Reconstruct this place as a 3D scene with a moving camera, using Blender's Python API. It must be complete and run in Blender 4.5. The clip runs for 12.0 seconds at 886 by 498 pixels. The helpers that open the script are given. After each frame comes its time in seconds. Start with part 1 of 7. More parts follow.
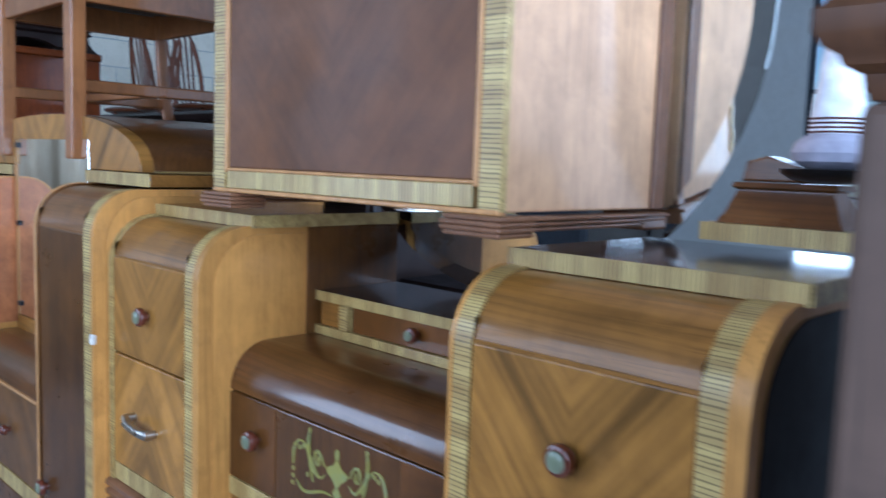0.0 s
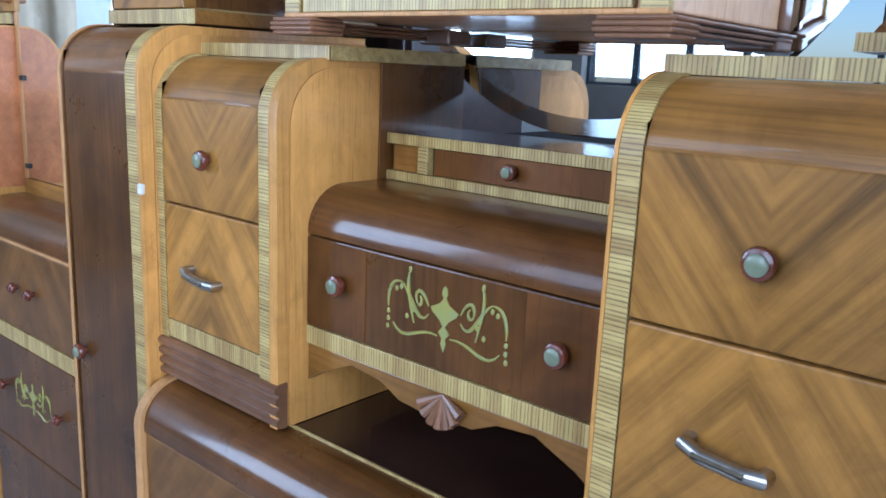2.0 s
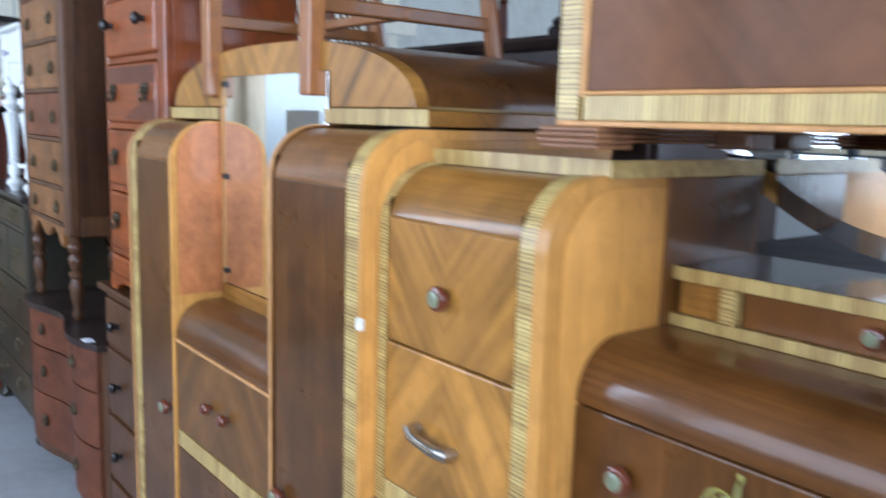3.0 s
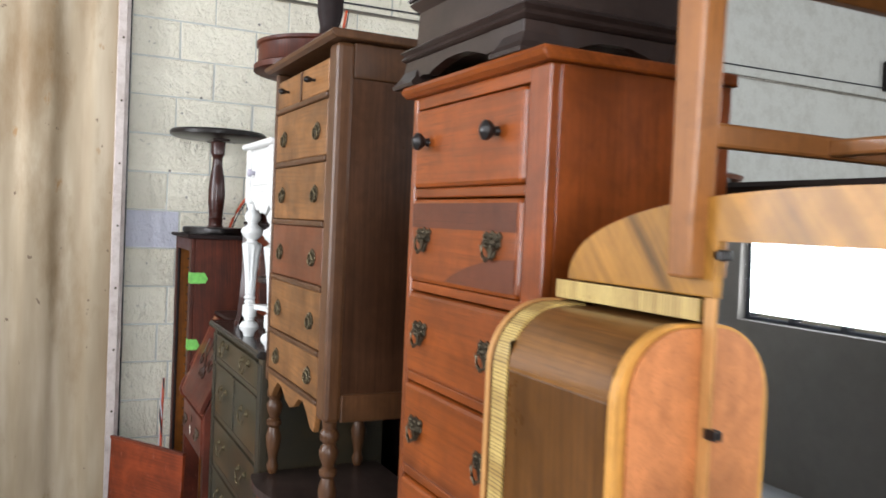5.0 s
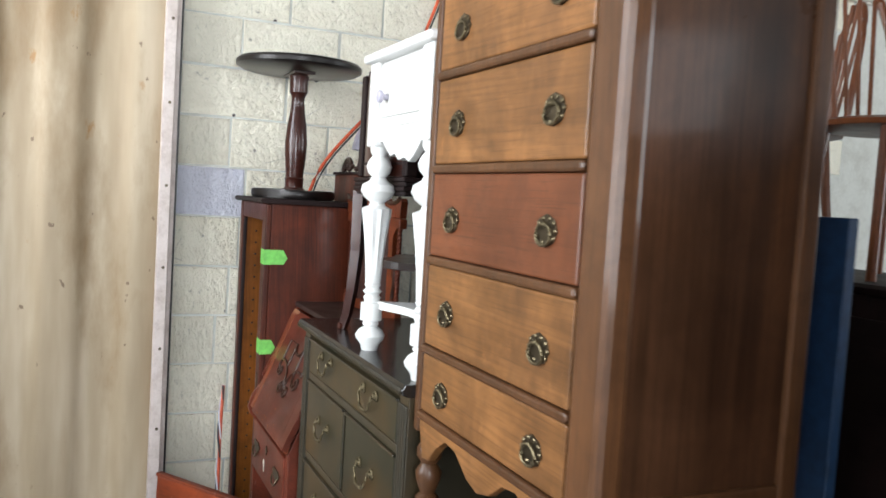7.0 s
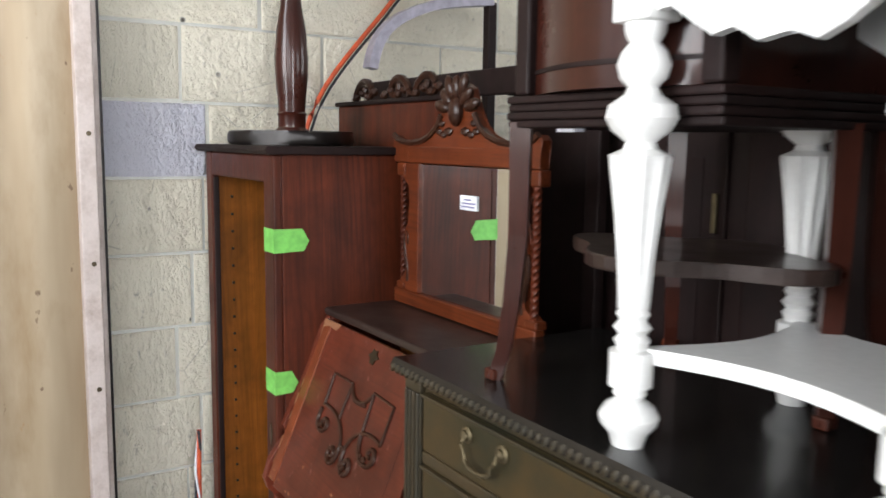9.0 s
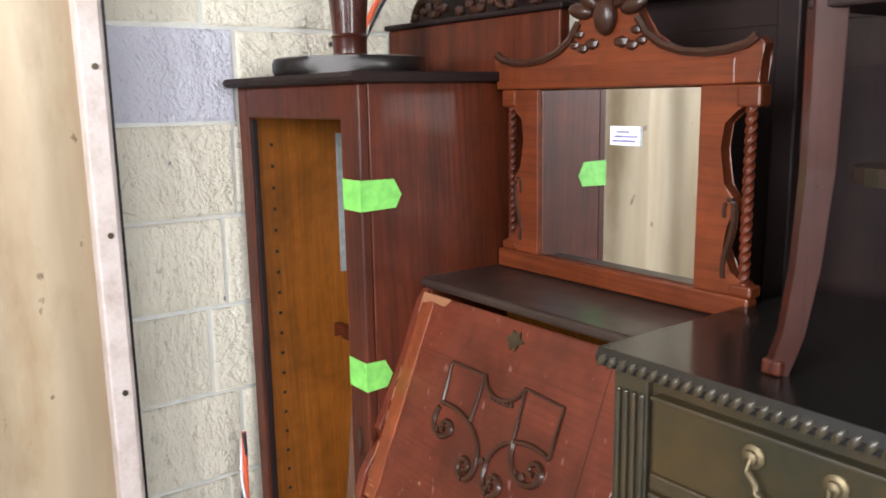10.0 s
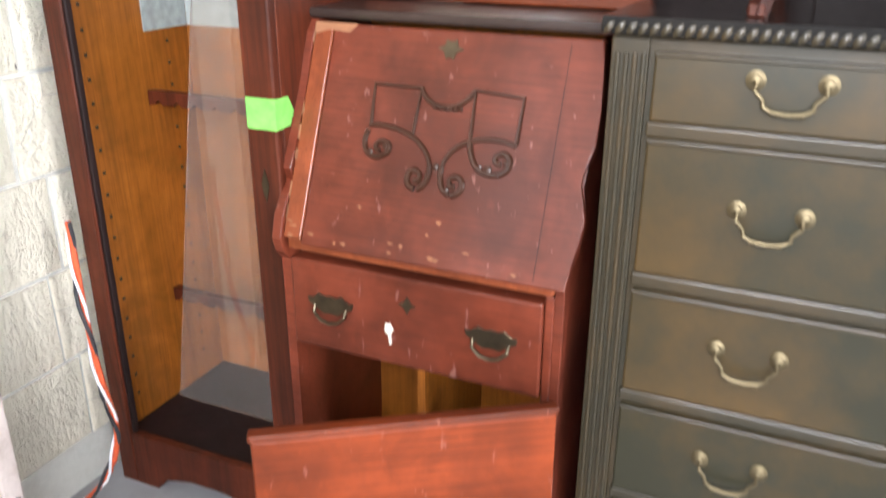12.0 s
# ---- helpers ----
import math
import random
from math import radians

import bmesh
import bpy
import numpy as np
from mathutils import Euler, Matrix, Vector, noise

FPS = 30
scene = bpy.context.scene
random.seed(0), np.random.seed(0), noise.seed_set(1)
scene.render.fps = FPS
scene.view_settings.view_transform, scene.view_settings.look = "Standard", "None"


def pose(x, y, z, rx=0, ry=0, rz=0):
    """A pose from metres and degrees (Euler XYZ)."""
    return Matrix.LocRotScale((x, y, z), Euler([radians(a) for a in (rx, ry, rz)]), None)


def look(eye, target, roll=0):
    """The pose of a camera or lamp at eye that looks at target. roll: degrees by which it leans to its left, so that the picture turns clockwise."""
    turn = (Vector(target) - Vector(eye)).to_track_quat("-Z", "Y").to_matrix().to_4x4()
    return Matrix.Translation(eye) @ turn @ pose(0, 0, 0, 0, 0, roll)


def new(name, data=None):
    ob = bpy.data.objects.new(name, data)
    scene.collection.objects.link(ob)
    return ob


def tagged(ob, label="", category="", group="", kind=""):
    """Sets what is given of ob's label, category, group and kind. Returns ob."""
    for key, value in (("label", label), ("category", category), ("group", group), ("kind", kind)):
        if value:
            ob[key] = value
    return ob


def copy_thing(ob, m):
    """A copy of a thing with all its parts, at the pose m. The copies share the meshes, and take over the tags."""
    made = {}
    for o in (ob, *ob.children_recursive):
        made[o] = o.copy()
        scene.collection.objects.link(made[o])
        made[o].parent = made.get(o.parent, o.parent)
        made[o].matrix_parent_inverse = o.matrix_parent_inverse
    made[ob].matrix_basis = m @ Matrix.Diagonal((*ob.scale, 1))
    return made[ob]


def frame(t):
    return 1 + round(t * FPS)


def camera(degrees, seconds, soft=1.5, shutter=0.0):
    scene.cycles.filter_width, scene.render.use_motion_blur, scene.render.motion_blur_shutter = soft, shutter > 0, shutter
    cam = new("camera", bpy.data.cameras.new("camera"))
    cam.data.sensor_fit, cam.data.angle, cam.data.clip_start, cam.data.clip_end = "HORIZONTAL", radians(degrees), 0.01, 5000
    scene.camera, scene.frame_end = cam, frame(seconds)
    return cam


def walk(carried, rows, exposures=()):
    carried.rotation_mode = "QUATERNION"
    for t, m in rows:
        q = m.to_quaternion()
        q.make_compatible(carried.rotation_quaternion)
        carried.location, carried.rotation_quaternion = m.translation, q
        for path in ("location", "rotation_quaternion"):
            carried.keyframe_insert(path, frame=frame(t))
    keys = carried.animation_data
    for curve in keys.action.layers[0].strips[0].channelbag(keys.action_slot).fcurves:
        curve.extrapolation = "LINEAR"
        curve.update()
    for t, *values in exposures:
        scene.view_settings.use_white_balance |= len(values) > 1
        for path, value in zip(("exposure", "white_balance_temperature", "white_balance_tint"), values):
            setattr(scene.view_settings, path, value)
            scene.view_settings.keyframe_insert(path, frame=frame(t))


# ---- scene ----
cam = camera(56.9, 12.0, soft=1.6, shutter=0.4)
PATH = [
    (0, (-0.019, 0.02, 1.388), (-1.41, 1.443, 1.183), 2.0),
    (0.5, (-0.166, 0.022, 1.392), (-1.647, 1.355, 1.225), 2.7),
    (1, (-0.234, 0.008, 1.396), (-1.688, 1.374, 1.249), 2.7),
    (1.5, (-0.212, -0.059, 1.333), (-1.544, 1.411, 1.073), 1.8),
    (2, (-0.217, -0.086, 1.271), (-1.481, 1.401, 0.837), 2.5),
    (2.5, (-0.327, -0.061, 1.291), (-1.663, 1.361, 0.854), 2.4),
    (3, (-0.549, 0.014, 1.332), (-2.096, 1.244, 1.028), 1.7),
    (3.5, (-0.765, 0.027, 1.339), (-2.431, 1.113, 1.125), 2.1),
    (3.7, (-0.864, 0.012, 1.358), (-2.544, 1.08, 1.165), 1.9),
    (5.3, (-1.744, 0.091, 1.442), (-3.543, 0.963, 1.396), 2.8),
    (5.5, (-1.86, 0.086, 1.456), (-3.649, 0.98, 1.409), 2.8),
    (6, (-2.087, 0.071, 1.433), (-3.877, 0.96, 1.362), 3.0),
    (6.5, (-2.381, 0.117, 1.375), (-4.212, 0.912, 1.264), 3.6),
    (8.3, (-3.466, 0.143, 1.332), (-5.217, 1.094, 1.151), 2.0),
    (8.5, (-3.58, 0.14, 1.331), (-5.316, 1.114, 1.132), 1.5),
    (9, (-3.846, 0.096, 1.331), (-5.522, 1.156, 1.072), 0.8),
    (9.5, (-4.123, 0.097, 1.302), (-5.794, 1.147, 0.979), -0.9),
    (10, (-4.342, 0.029, 1.276), (-5.925, 1.195, 0.909), -1.0),
    (10.5, (-4.475, -0.12, 1.261), (-5.819, 1.292, 0.816), -1.6),
    (11, (-4.609, -0.172, 1.186), (-5.837, 1.309, 0.639), -3.4),
    (11.5, (-4.704, -0.212, 1.143), (-5.746, 1.342, 0.438), -2.3),
    (11.8, (-4.701, -0.302, 1.133), (-5.549, 1.367, 0.429), 0.3),
    (12, (-4.715, -0.373, 1.107), (-5.468, 1.318, 0.35), 0.3),
]
EXPOSURES = [(0.0, -1.08, 4650, 10), (1.0, -0.94, 4700, 10), (1.5, -0.76, 4700, 10), (2.5, -0.73, 4750, 11), (3.2, -0.46, 5500, 11), (3.7, -0.42, 6100, 11), (5.3, -0.40, 6500, 14), (6.5, -0.12, 6400, 11), (8.5, -0.22, 6600, 13), (9.5, -0.05, 6700, 15), (10.5, 0.56, 6700, 16), (11.5, 0.66, 6800, 16), (12.0, 0.92, 6600, 16)]
walk(cam, [(t, look(eye, target, roll)) for t, eye, target, roll in PATH], EXPOSURES)

FLOOR = -0.07
# ---- world and light ----
world = bpy.data.worlds.new("sky")
scene.world = world
world.use_nodes = True
wn = world.node_tree.nodes
sky = wn.new("ShaderNodeTexSky")
sky.sky_type, sky.sun_disc = "NISHITA", False
sky.sun_elevation, sky.sun_rotation = radians(40), radians(150)
world.node_tree.links.new(sky.outputs["Color"], wn["Background"].inputs["Color"])
wn["Background"].inputs["Strength"].default_value = 0.15


def window_light(name, eye, target, w, h, watts, colour=(1.0, 0.98, 0.95)):
    """An area lamp in a window's opening, standing in for the sky's light."""
    la = bpy.data.lights.new(name, "AREA")
    la.shape, la.size, la.size_y, la.energy, la.color = "RECTANGLE", w, h, watts, colour
    ob = new(name, la)
    ob.matrix_world = look(eye, target)
    return ob


window_light("window_light", (2.12, 0.05, 1.8), (0.0, 0.15, 1.6), 2.9, 2.5, 460, (0.90, 0.96, 1.0))
window_light("window_light", (2.12, 4.2, 2.0), (0.0, 3.2, 1.7), 3.0, 2.0, 110, (0.90, 0.96, 1.0))
# fill added at an unseen window to brighten the vanity's right front
window_light("window_light", (-0.1, -2.62, 2.0), (-0.1, 0.0, 1.9), 1.7, 2.1, 120, (0.90, 0.96, 1.0))
window_light("window_light", (-2.3, -2.62, 2.15), (-2.3, 0.0, 1.9), 1.7, 1.8, 65, (0.90, 0.96, 1.0))
window_light("window_light", (-4.5, -2.62, 2.0), (-4.5, 0.0, 1.9), 1.7, 2.1, 195, (0.90, 0.96, 1.0))
window_light("window_light", (-1.7, 7.92, 2.2), (-1.7, 0.0, 2.0), 2.7, 1.9, 150, (0.90, 0.96, 1.0))


# ---- materials ----
def mat_base(name, rough=0.5, metal=0.0, coat=0.0):
    m = bpy.data.materials.new(name)
    m.use_nodes = True
    nt = m.node_tree
    b = nt.nodes["Principled BSDF"]
    b.inputs["Roughness"].default_value = rough
    b.inputs["Metallic"].default_value = metal
    b.inputs["Coat Weight"].default_value = min(1.0, coat * 0.7)
    b.inputs["Specular IOR Level"].default_value = 0.4
    b.inputs["Coat Roughness"].default_value = 0.09
    return m, nt, b


def coords(nt, scale=(1, 1, 1), rot=(0, 0, 0), shift=True):
    """Object coordinates, moved by a random step for each object."""
    tc = nt.nodes.new("ShaderNodeTexCoord")
    mp = nt.nodes.new("ShaderNodeMapping")
    mp.inputs["Scale"].default_value = scale
    mp.inputs["Rotation"].default_value = [radians(a) for a in rot]
    nt.links.new(tc.outputs["Object"], mp.inputs["Vector"])
    if shift:
        oi = nt.nodes.new("ShaderNodeObjectInfo")
        mul = nt.nodes.new("ShaderNodeMath")
        mul.operation, mul.inputs[1].default_value = "MULTIPLY", 7.0
        nt.links.new(oi.outputs["Random"], mul.inputs[0])
        cb = nt.nodes.new("ShaderNodeCombineXYZ")
        for k in range(3):
            nt.links.new(mul.outputs[0], cb.inputs[k])
        nt.links.new(cb.outputs[0], mp.inputs["Location"])
    return mp.outputs["Vector"]


def ramp(nt, fac, stops):
    r = nt.nodes.new("ShaderNodeValToRGB")
    els = r.color_ramp.elements
    els[0].position, els[0].color = stops[0][0], (*stops[0][1], 1)
    els[1].position, els[1].color = stops[-1][0], (*stops[-1][1], 1)
    for p, c in stops[1:-1]:
        e = els.new(p)
        e.color = (*c, 1)
    nt.links.new(fac, r.inputs["Fac"])
    return r.outputs["Color"]


def noise_tex(nt, vec, scale=5.0, detail=4.0, rough=0.6, dist=0.0):
    n = nt.nodes.new("ShaderNodeTexNoise")
    n.inputs["Scale"].default_value = scale
    n.inputs["Detail"].default_value = detail
    n.inputs["Roughness"].default_value = rough
    n.inputs["Distortion"].default_value = dist
    nt.links.new(vec, n.inputs["Vector"])
    return n.outputs["Fac"]


def mix(nt, fac, a, b, mode="MIX"):
    n = nt.nodes.new("ShaderNodeMix")
    n.data_type, n.blend_type = "RGBA", mode
    for v, i in ((fac, 0), (a, 6), (b, 7)):
        if isinstance(v, (int, float)):
            n.inputs[i].default_value = v
        elif isinstance(v, tuple):
            n.inputs[i].default_value = (*v, 1)
        else:
            nt.links.new(v, n.inputs[i])
    return n.outputs[2]


def bump(nt, b, h, strength=0.2, dist=0.002):
    n = nt.nodes.new("ShaderNodeBump")
    n.inputs["Strength"].default_value, n.inputs["Distance"].default_value = strength, dist
    nt.links.new(h, n.inputs["Height"])
    nt.links.new(n.outputs["Normal"], b.inputs["Normal"])


def shade(c, k):
    return tuple(min(1.0, v * k) for v in c)


GRAIN = {"x": (0.35, 13, 13), "y": (13, 0.35, 13), "z": (13, 13, 0.35)}


def wood(name, colour, rough=0.32, grain="z", contrast=0.35, coat=0.3, wear=0.0, blotch=0.35, chevron=0.0, scratch=0.0, lines=0.00):
    """Stained or blonde veneer: fine grain along an axis, or leaning to both sides of the middle (chevron), with blotches and wear."""
    m, nt, b = mat_base(name, rough, 0, coat)
    b.inputs["Specular IOR Level"].default_value = 0.24
    if chevron:
        tc = nt.nodes.new("ShaderNodeTexCoord")
        sp = nt.nodes.new("ShaderNodeSeparateXYZ")
        nt.links.new(tc.outputs["Object"], sp.inputs[0])
        ab = nt.nodes.new("ShaderNodeMath")
        ab.operation = "ABSOLUTE"
        nt.links.new(sp.outputs["X"], ab.inputs[0])
        k = nt.nodes.new("ShaderNodeMath")
        k.operation, k.inputs[1].default_value = "MULTIPLY", chevron
        nt.links.new(sp.outputs["Z"], k.inputs[0])
        sm = nt.nodes.new("ShaderNodeMath")
        sm.operation = "ADD"
        nt.links.new(ab.outputs[0], sm.inputs[0])
        nt.links.new(k.outputs[0], sm.inputs[1])
        df = nt.nodes.new("ShaderNodeMath")
        df.operation = "SUBTRACT"
        nt.links.new(ab.outputs[0], df.inputs[0])
        nt.links.new(k.outputs[0], df.inputs[1])
        sc = nt.nodes.new("ShaderNodeMath")
        sc.operation, sc.inputs[1].default_value = "MULTIPLY", 0.05
        nt.links.new(df.outputs[0], sc.inputs[0])
        oi = nt.nodes.new("ShaderNodeObjectInfo")
        cb = nt.nodes.new("ShaderNodeCombineXYZ")
        nt.links.new(sm.outputs[0], cb.inputs[0])
        nt.links.new(sc.outputs[0], cb.inputs[1])
        nt.links.new(oi.outputs["Random"], cb.inputs[2])
        v1 = cb.outputs[0]
        g = noise_tex(nt, v1, 42, 6, 0.72)
        g2 = noise_tex(nt, v1, 14, 3, 0.6)
    else:
        v1 = coords(nt, GRAIN[grain])
        g = noise_tex(nt, v1, 6.5, 5, 0.62, 0.25)
        g2 = noise_tex(nt, coords(nt, tuple(0.25 * s for s in GRAIN[grain])), 5, 4, 0.6, 1.2)
    lo, hi = shade(colour, 1 - contrast), shade(colour, 1 + contrast * 0.8)
    base = ramp(nt, g, [(0.3, lo), (0.52, colour), (0.72, hi)])
    base = mix(nt, 0.55, base, ramp(nt, g2, [(0.35, lo), (0.65, hi)]))
    big = noise_tex(nt, coords(nt), 3.2, 4, 0.65, 0.5)
    base = mix(nt, min(1.0, blotch * 1.25), base, ramp(nt, big, [(0.34, shade(colour, 0.38)), (0.64, shade(colour, 1.4))]), "MIX")
    small = noise_tex(nt, coords(nt), 11, 5, 0.7, 0.6)
    base = mix(nt, 0.4, base, ramp(nt, small, [(0.30, (0.55, 0.52, 0.50)), (0.50, (0.98, 0.98, 0.98)), (0.70, (1.25, 1.25, 1.25))]), "MULTIPLY")
    # dark pores along the grain and a soft mottle
    if not chevron:
        pore = noise_tex(nt, v1, 24, 3, 0.6)
        base = mix(nt, ramp(nt, pore, [(0.56, (0, 0, 0)), (0.68, (0.5, 0.5, 0.5))]), base, shade(colour, 0.4))
    fig = noise_tex(nt, coords(nt, (1, 1, 0.8)), 13, 5, 0.65, 1.4)
    base = mix(nt, ramp(nt, fig, [(0.5, (0, 0, 0)), (0.72, (0.42, 0.42, 0.42))]), base, shade(colour, 0.5))
    if lines:
        # drawn-out growth rings, dark along the grain
        wv = nt.nodes.new("ShaderNodeTexWave")
        wv.wave_type, wv.bands_direction = "BANDS", "DIAGONAL"
        wv.inputs["Scale"].default_value = 42.0
        wv.inputs["Distortion"].default_value = 16.0
        wv.inputs["Detail"].default_value = 3.0
        wv.inputs["Detail Scale"].default_value = 0.28
        wv.inputs["Detail Roughness"].default_value = 0.55
        nt.links.new(coords(nt, {"x": (0.05, 1, 1), "y": (1, 0.05, 1), "z": (1, 1, 0.05)}[grain]), wv.inputs["Vector"])
        broken = ramp(nt, noise_tex(nt, coords(nt, {"x": (0.3, 1, 1), "y": (1, 0.3, 1), "z": (1, 1, 0.3)}[grain]), 9, 4, 0.65), [(0.42, (0.08, 0.08, 0.08)), (0.62, (1, 1, 1))])
        rings = ramp(nt, wv.outputs["Fac"], [(0.4, (0, 0, 0)), (0.95, (lines, lines, lines))])
        base = mix(nt, mix(nt, 1.0, rings, broken, "MULTIPLY"), base, shade(colour, 0.25))
    if wear:
        w = noise_tex(nt, coords(nt, (1, 1, 0.6)), 22, 8, 0.75)
        mask = ramp(nt, w, [(0.60, (0, 0, 0)), (0.70, (wear, wear, wear))])
        base = mix(nt, mask, base, shade(colour, 2.2))
    if scratch:
        s = noise_tex(nt, coords(nt, (26, 26, 7), (20, 35, 10)), 2.2, 3, 0.6)
        mask = ramp(nt, s, [(0.655, (0, 0, 0)), (0.70, (scratch, scratch, scratch))])
        base = mix(nt, mask, base, tuple(min(1.0, 1.3 * v + 0.07) for v in colour))
    nt.links.new(base, b.inputs["Base Color"])
    rr = nt.nodes.new("ShaderNodeMapRange")
    rr.inputs["To Min"].default_value, rr.inputs["To Max"].default_value = rough * 0.65, min(1, rough * 1.7)
    nt.links.new(noise_tex(nt, coords(nt), 7, 5, 0.7), rr.inputs["Value"])
    nt.links.new(rr.outputs[0], b.inputs["Roughness"])
    bump(nt, b, g, 0.12, 0.0015)
    return m


def ruled(name, axis, lines=0.59):
    """Pale zebra-figured banding with fine dark cross lines."""
    m, nt, b = mat_base(name, 0.4, 0, 0.15)
    tc = nt.nodes.new("ShaderNodeTexCoord")
    dot = nt.nodes.new("ShaderNodeVectorMath")
    dot.operation = "DOT_PRODUCT"
    dot.inputs[1].default_value = {"x": (1, 0, 0), "z": (0.015, 1, 1)}[axis]
    nt.links.new(tc.outputs["Object"], dot.inputs[0])
    sc = {"x": (1, 0.02, 0.02), "z": (0.02, 1, 1)}[axis]
    drift = noise_tex(nt, coords(nt, sc), 45, 2, 0.6)
    k = nt.nodes.new("ShaderNodeMath")
    k.operation, k.inputs[1].default_value = "MULTIPLY", 1150.0
    nt.links.new(dot.outputs["Value"], k.inputs[0])
    wob = nt.nodes.new("ShaderNodeMath")
    wob.operation, wob.inputs[1].default_value = "MULTIPLY_ADD", 11.0
    nt.links.new(drift, wob.inputs[0])
    nt.links.new(k.outputs[0], wob.inputs[2])
    sn = nt.nodes.new("ShaderNodeMath")
    sn.operation = "SINE"
    nt.links.new(wob.outputs[0], sn.inputs[0])
    short = noise_tex(nt, coords(nt, {"x": (200, 1, 30), "z": (30, 200, 200)}[axis]), 1, 2, 0.6)
    lim = nt.nodes.new("ShaderNodeMath")
    lim.operation, lim.inputs[1].default_value = "MULTIPLY_ADD", 2.2
    lim.inputs[2].default_value = -1.1
    nt.links.new(short, lim.inputs[0])
    tot = nt.nodes.new("ShaderNodeMath")
    tot.operation = "ADD"
    nt.links.new(sn.outputs[0], tot.inputs[0])
    nt.links.new(lim.outputs[0], tot.inputs[1])
    n2 = noise_tex(nt, coords(nt, sc), 55, 2, 0.6)
    big = noise_tex(nt, coords(nt), 6, 3, 0.6)
    pale = ramp(nt, n2, [(0.36, (0.30, 0.18, 0.048)), (0.62, (0.56, 0.40, 0.13))])
    pale = mix(nt, 0.3, pale, ramp(nt, big, [(0.3, (0.30, 0.17, 0.05)), (0.7, (0.60, 0.45, 0.17))]))
    base = mix(nt, ramp(nt, tot.outputs[0], [(0.42, (0, 0, 0)), (0.75, (lines, lines, lines))]), pale, (0.045, 0.022, 0.007))
    nt.links.new(base, b.inputs["Base Color"])
    return m


def paint(name, colour, rough=0.5, dirt=(0.2, 0.18, 0.14), amount=0.25, scale=6, bmp=0.1, metal=0.0, coat=0.0):
    m, nt, b = mat_base(name, rough, metal, coat)
    n = noise_tex(nt, coords(nt), scale, 7, 0.7)
    n2 = noise_tex(nt, coords(nt), scale * 9, 4, 0.6)
    base = mix(nt, ramp(nt, n, [(0.45, (0, 0, 0)), (0.72, (amount,) * 3)]), colour, dirt)
    base = mix(nt, 0.12, base, ramp(nt, n2, [(0.3, shade(colour, 0.6)), (0.7, shade(colour, 1.3))]))
    nt.links.new(base, b.inputs["Base Color"])
    bump(nt, b, n2, bmp, 0.002)
    return m


def plain(name, colour, rough=0.5, metal=0.0, coat=0.0):
    m, nt, b = mat_base(name, rough, metal, coat)
    n = noise_tex(nt, coords(nt), 40, 4, 0.6)
    nt.links.new(ramp(nt, n, [(0.3, shade(colour, 0.75)), (0.7, shade(colour, 1.2))]), b.inputs["Base Color"])
    return m


BLONDE = wood("blonde_veneer", (0.56, 0.265, 0.058), 0.35, "z", 0.26, 0.2, blotch=0.22, lines=0.09)
BLONDE_EDGE = wood("blonde_edge", (0.50, 0.25, 0.085), 0.38, "z", 0.2, 0.2, blotch=0.2)
ROSY = wood("rosy_veneer", (0.46, 0.165, 0.055), 0.4, "x", 0.35, 0.15, blotch=0.25)
HONEY_V = wood("honey_chevron", (0.33, 0.150, 0.026), 0.3, contrast=0.85, chevron=-0.8, blotch=0.12)
HONEY_A = wood("honey_chevron_down", (0.33, 0.150, 0.026), 0.3, contrast=0.85, chevron=0.8, blotch=0.12)
HONEY_X = wood("honey_roll", (0.27, 0.118, 0.020), 0.3, "x", 0.5, 0.55, lines=0.22)
WALNUT = wood("walnut_veneer", (0.108, 0.042, 0.0085), 0.26, "z", 0.75, 0.4, blotch=0.45, lines=0.31)
WALNUT_X = wood("walnut_roll", (0.115, 0.043, 0.009), 0.26, "x", 0.6, 0.65, blotch=0.4, lines=0.25)
WALNUT_V = wood("walnut_chevron", (0.15, 0.064, 0.014), 0.3, contrast=0.75, chevron=0.8, blotch=0.25)
BURL = wood("burl", (0.13, 0.048, 0.009), 0.3, "z", 0.5, 0.4, blotch=0.6)
DARKTOP = wood("dark_top", (0.036, 0.016, 0.010), 0.14, "x", 0.3, 0.6)
PANELBROWN = wood("brown_chevron", (0.155, 0.063, 0.023), 0.46, contrast=0.38, chevron=-0.9, coat=0.05, blotch=0.35)
# peach wood paled so the colour carries part of the window sheen
PINKSIDE = wood("peach_side", (0.62, 0.36, 0.185), 0.40, "z", 0.14, 0.35, blotch=0.2, lines=0.05)
HONEY_W = wood("honey_walnut_roll", (0.19, 0.080, 0.020), 0.3, "x", 0.55, 0.35, blotch=0.3, lines=0.25)
MAHOG_BAND = wood("red_oak_drawer", (0.135, 0.042, 0.016), 0.38, "x", 0.35, 0.25, wear=0.04, blotch=0.4)
REED = wood("reed_wood", (0.20, 0.090, 0.040), 0.3, "x", 0.3, 0.5)
RULE_Z = ruled("ruled_band_upright", "z")
RULE_X = ruled("ruled_band_level", "x", 0.55)
MAPLE = wood("orange_maple", (0.235, 0.053, 0.0075), 0.32, "x", 0.55, 0.3, blotch=0.3, lines=0.15)
MAPLE_Z = wood("orange_maple_side", (0.225, 0.050, 0.0075), 0.36, "z", 0.4, 0.6, blotch=0.55, lines=0.19)
MAPLE_DK = wood("faded_maple", (0.105, 0.028, 0.011), 0.38, "x", 0.25, 0.2, blotch=0.4)
MAHOG = wood("red_mahogany", (0.078, 0.015, 0.005), 0.42, "z", 0.95, 0.12, wear=0.15, blotch=0.4, lines=0.46)
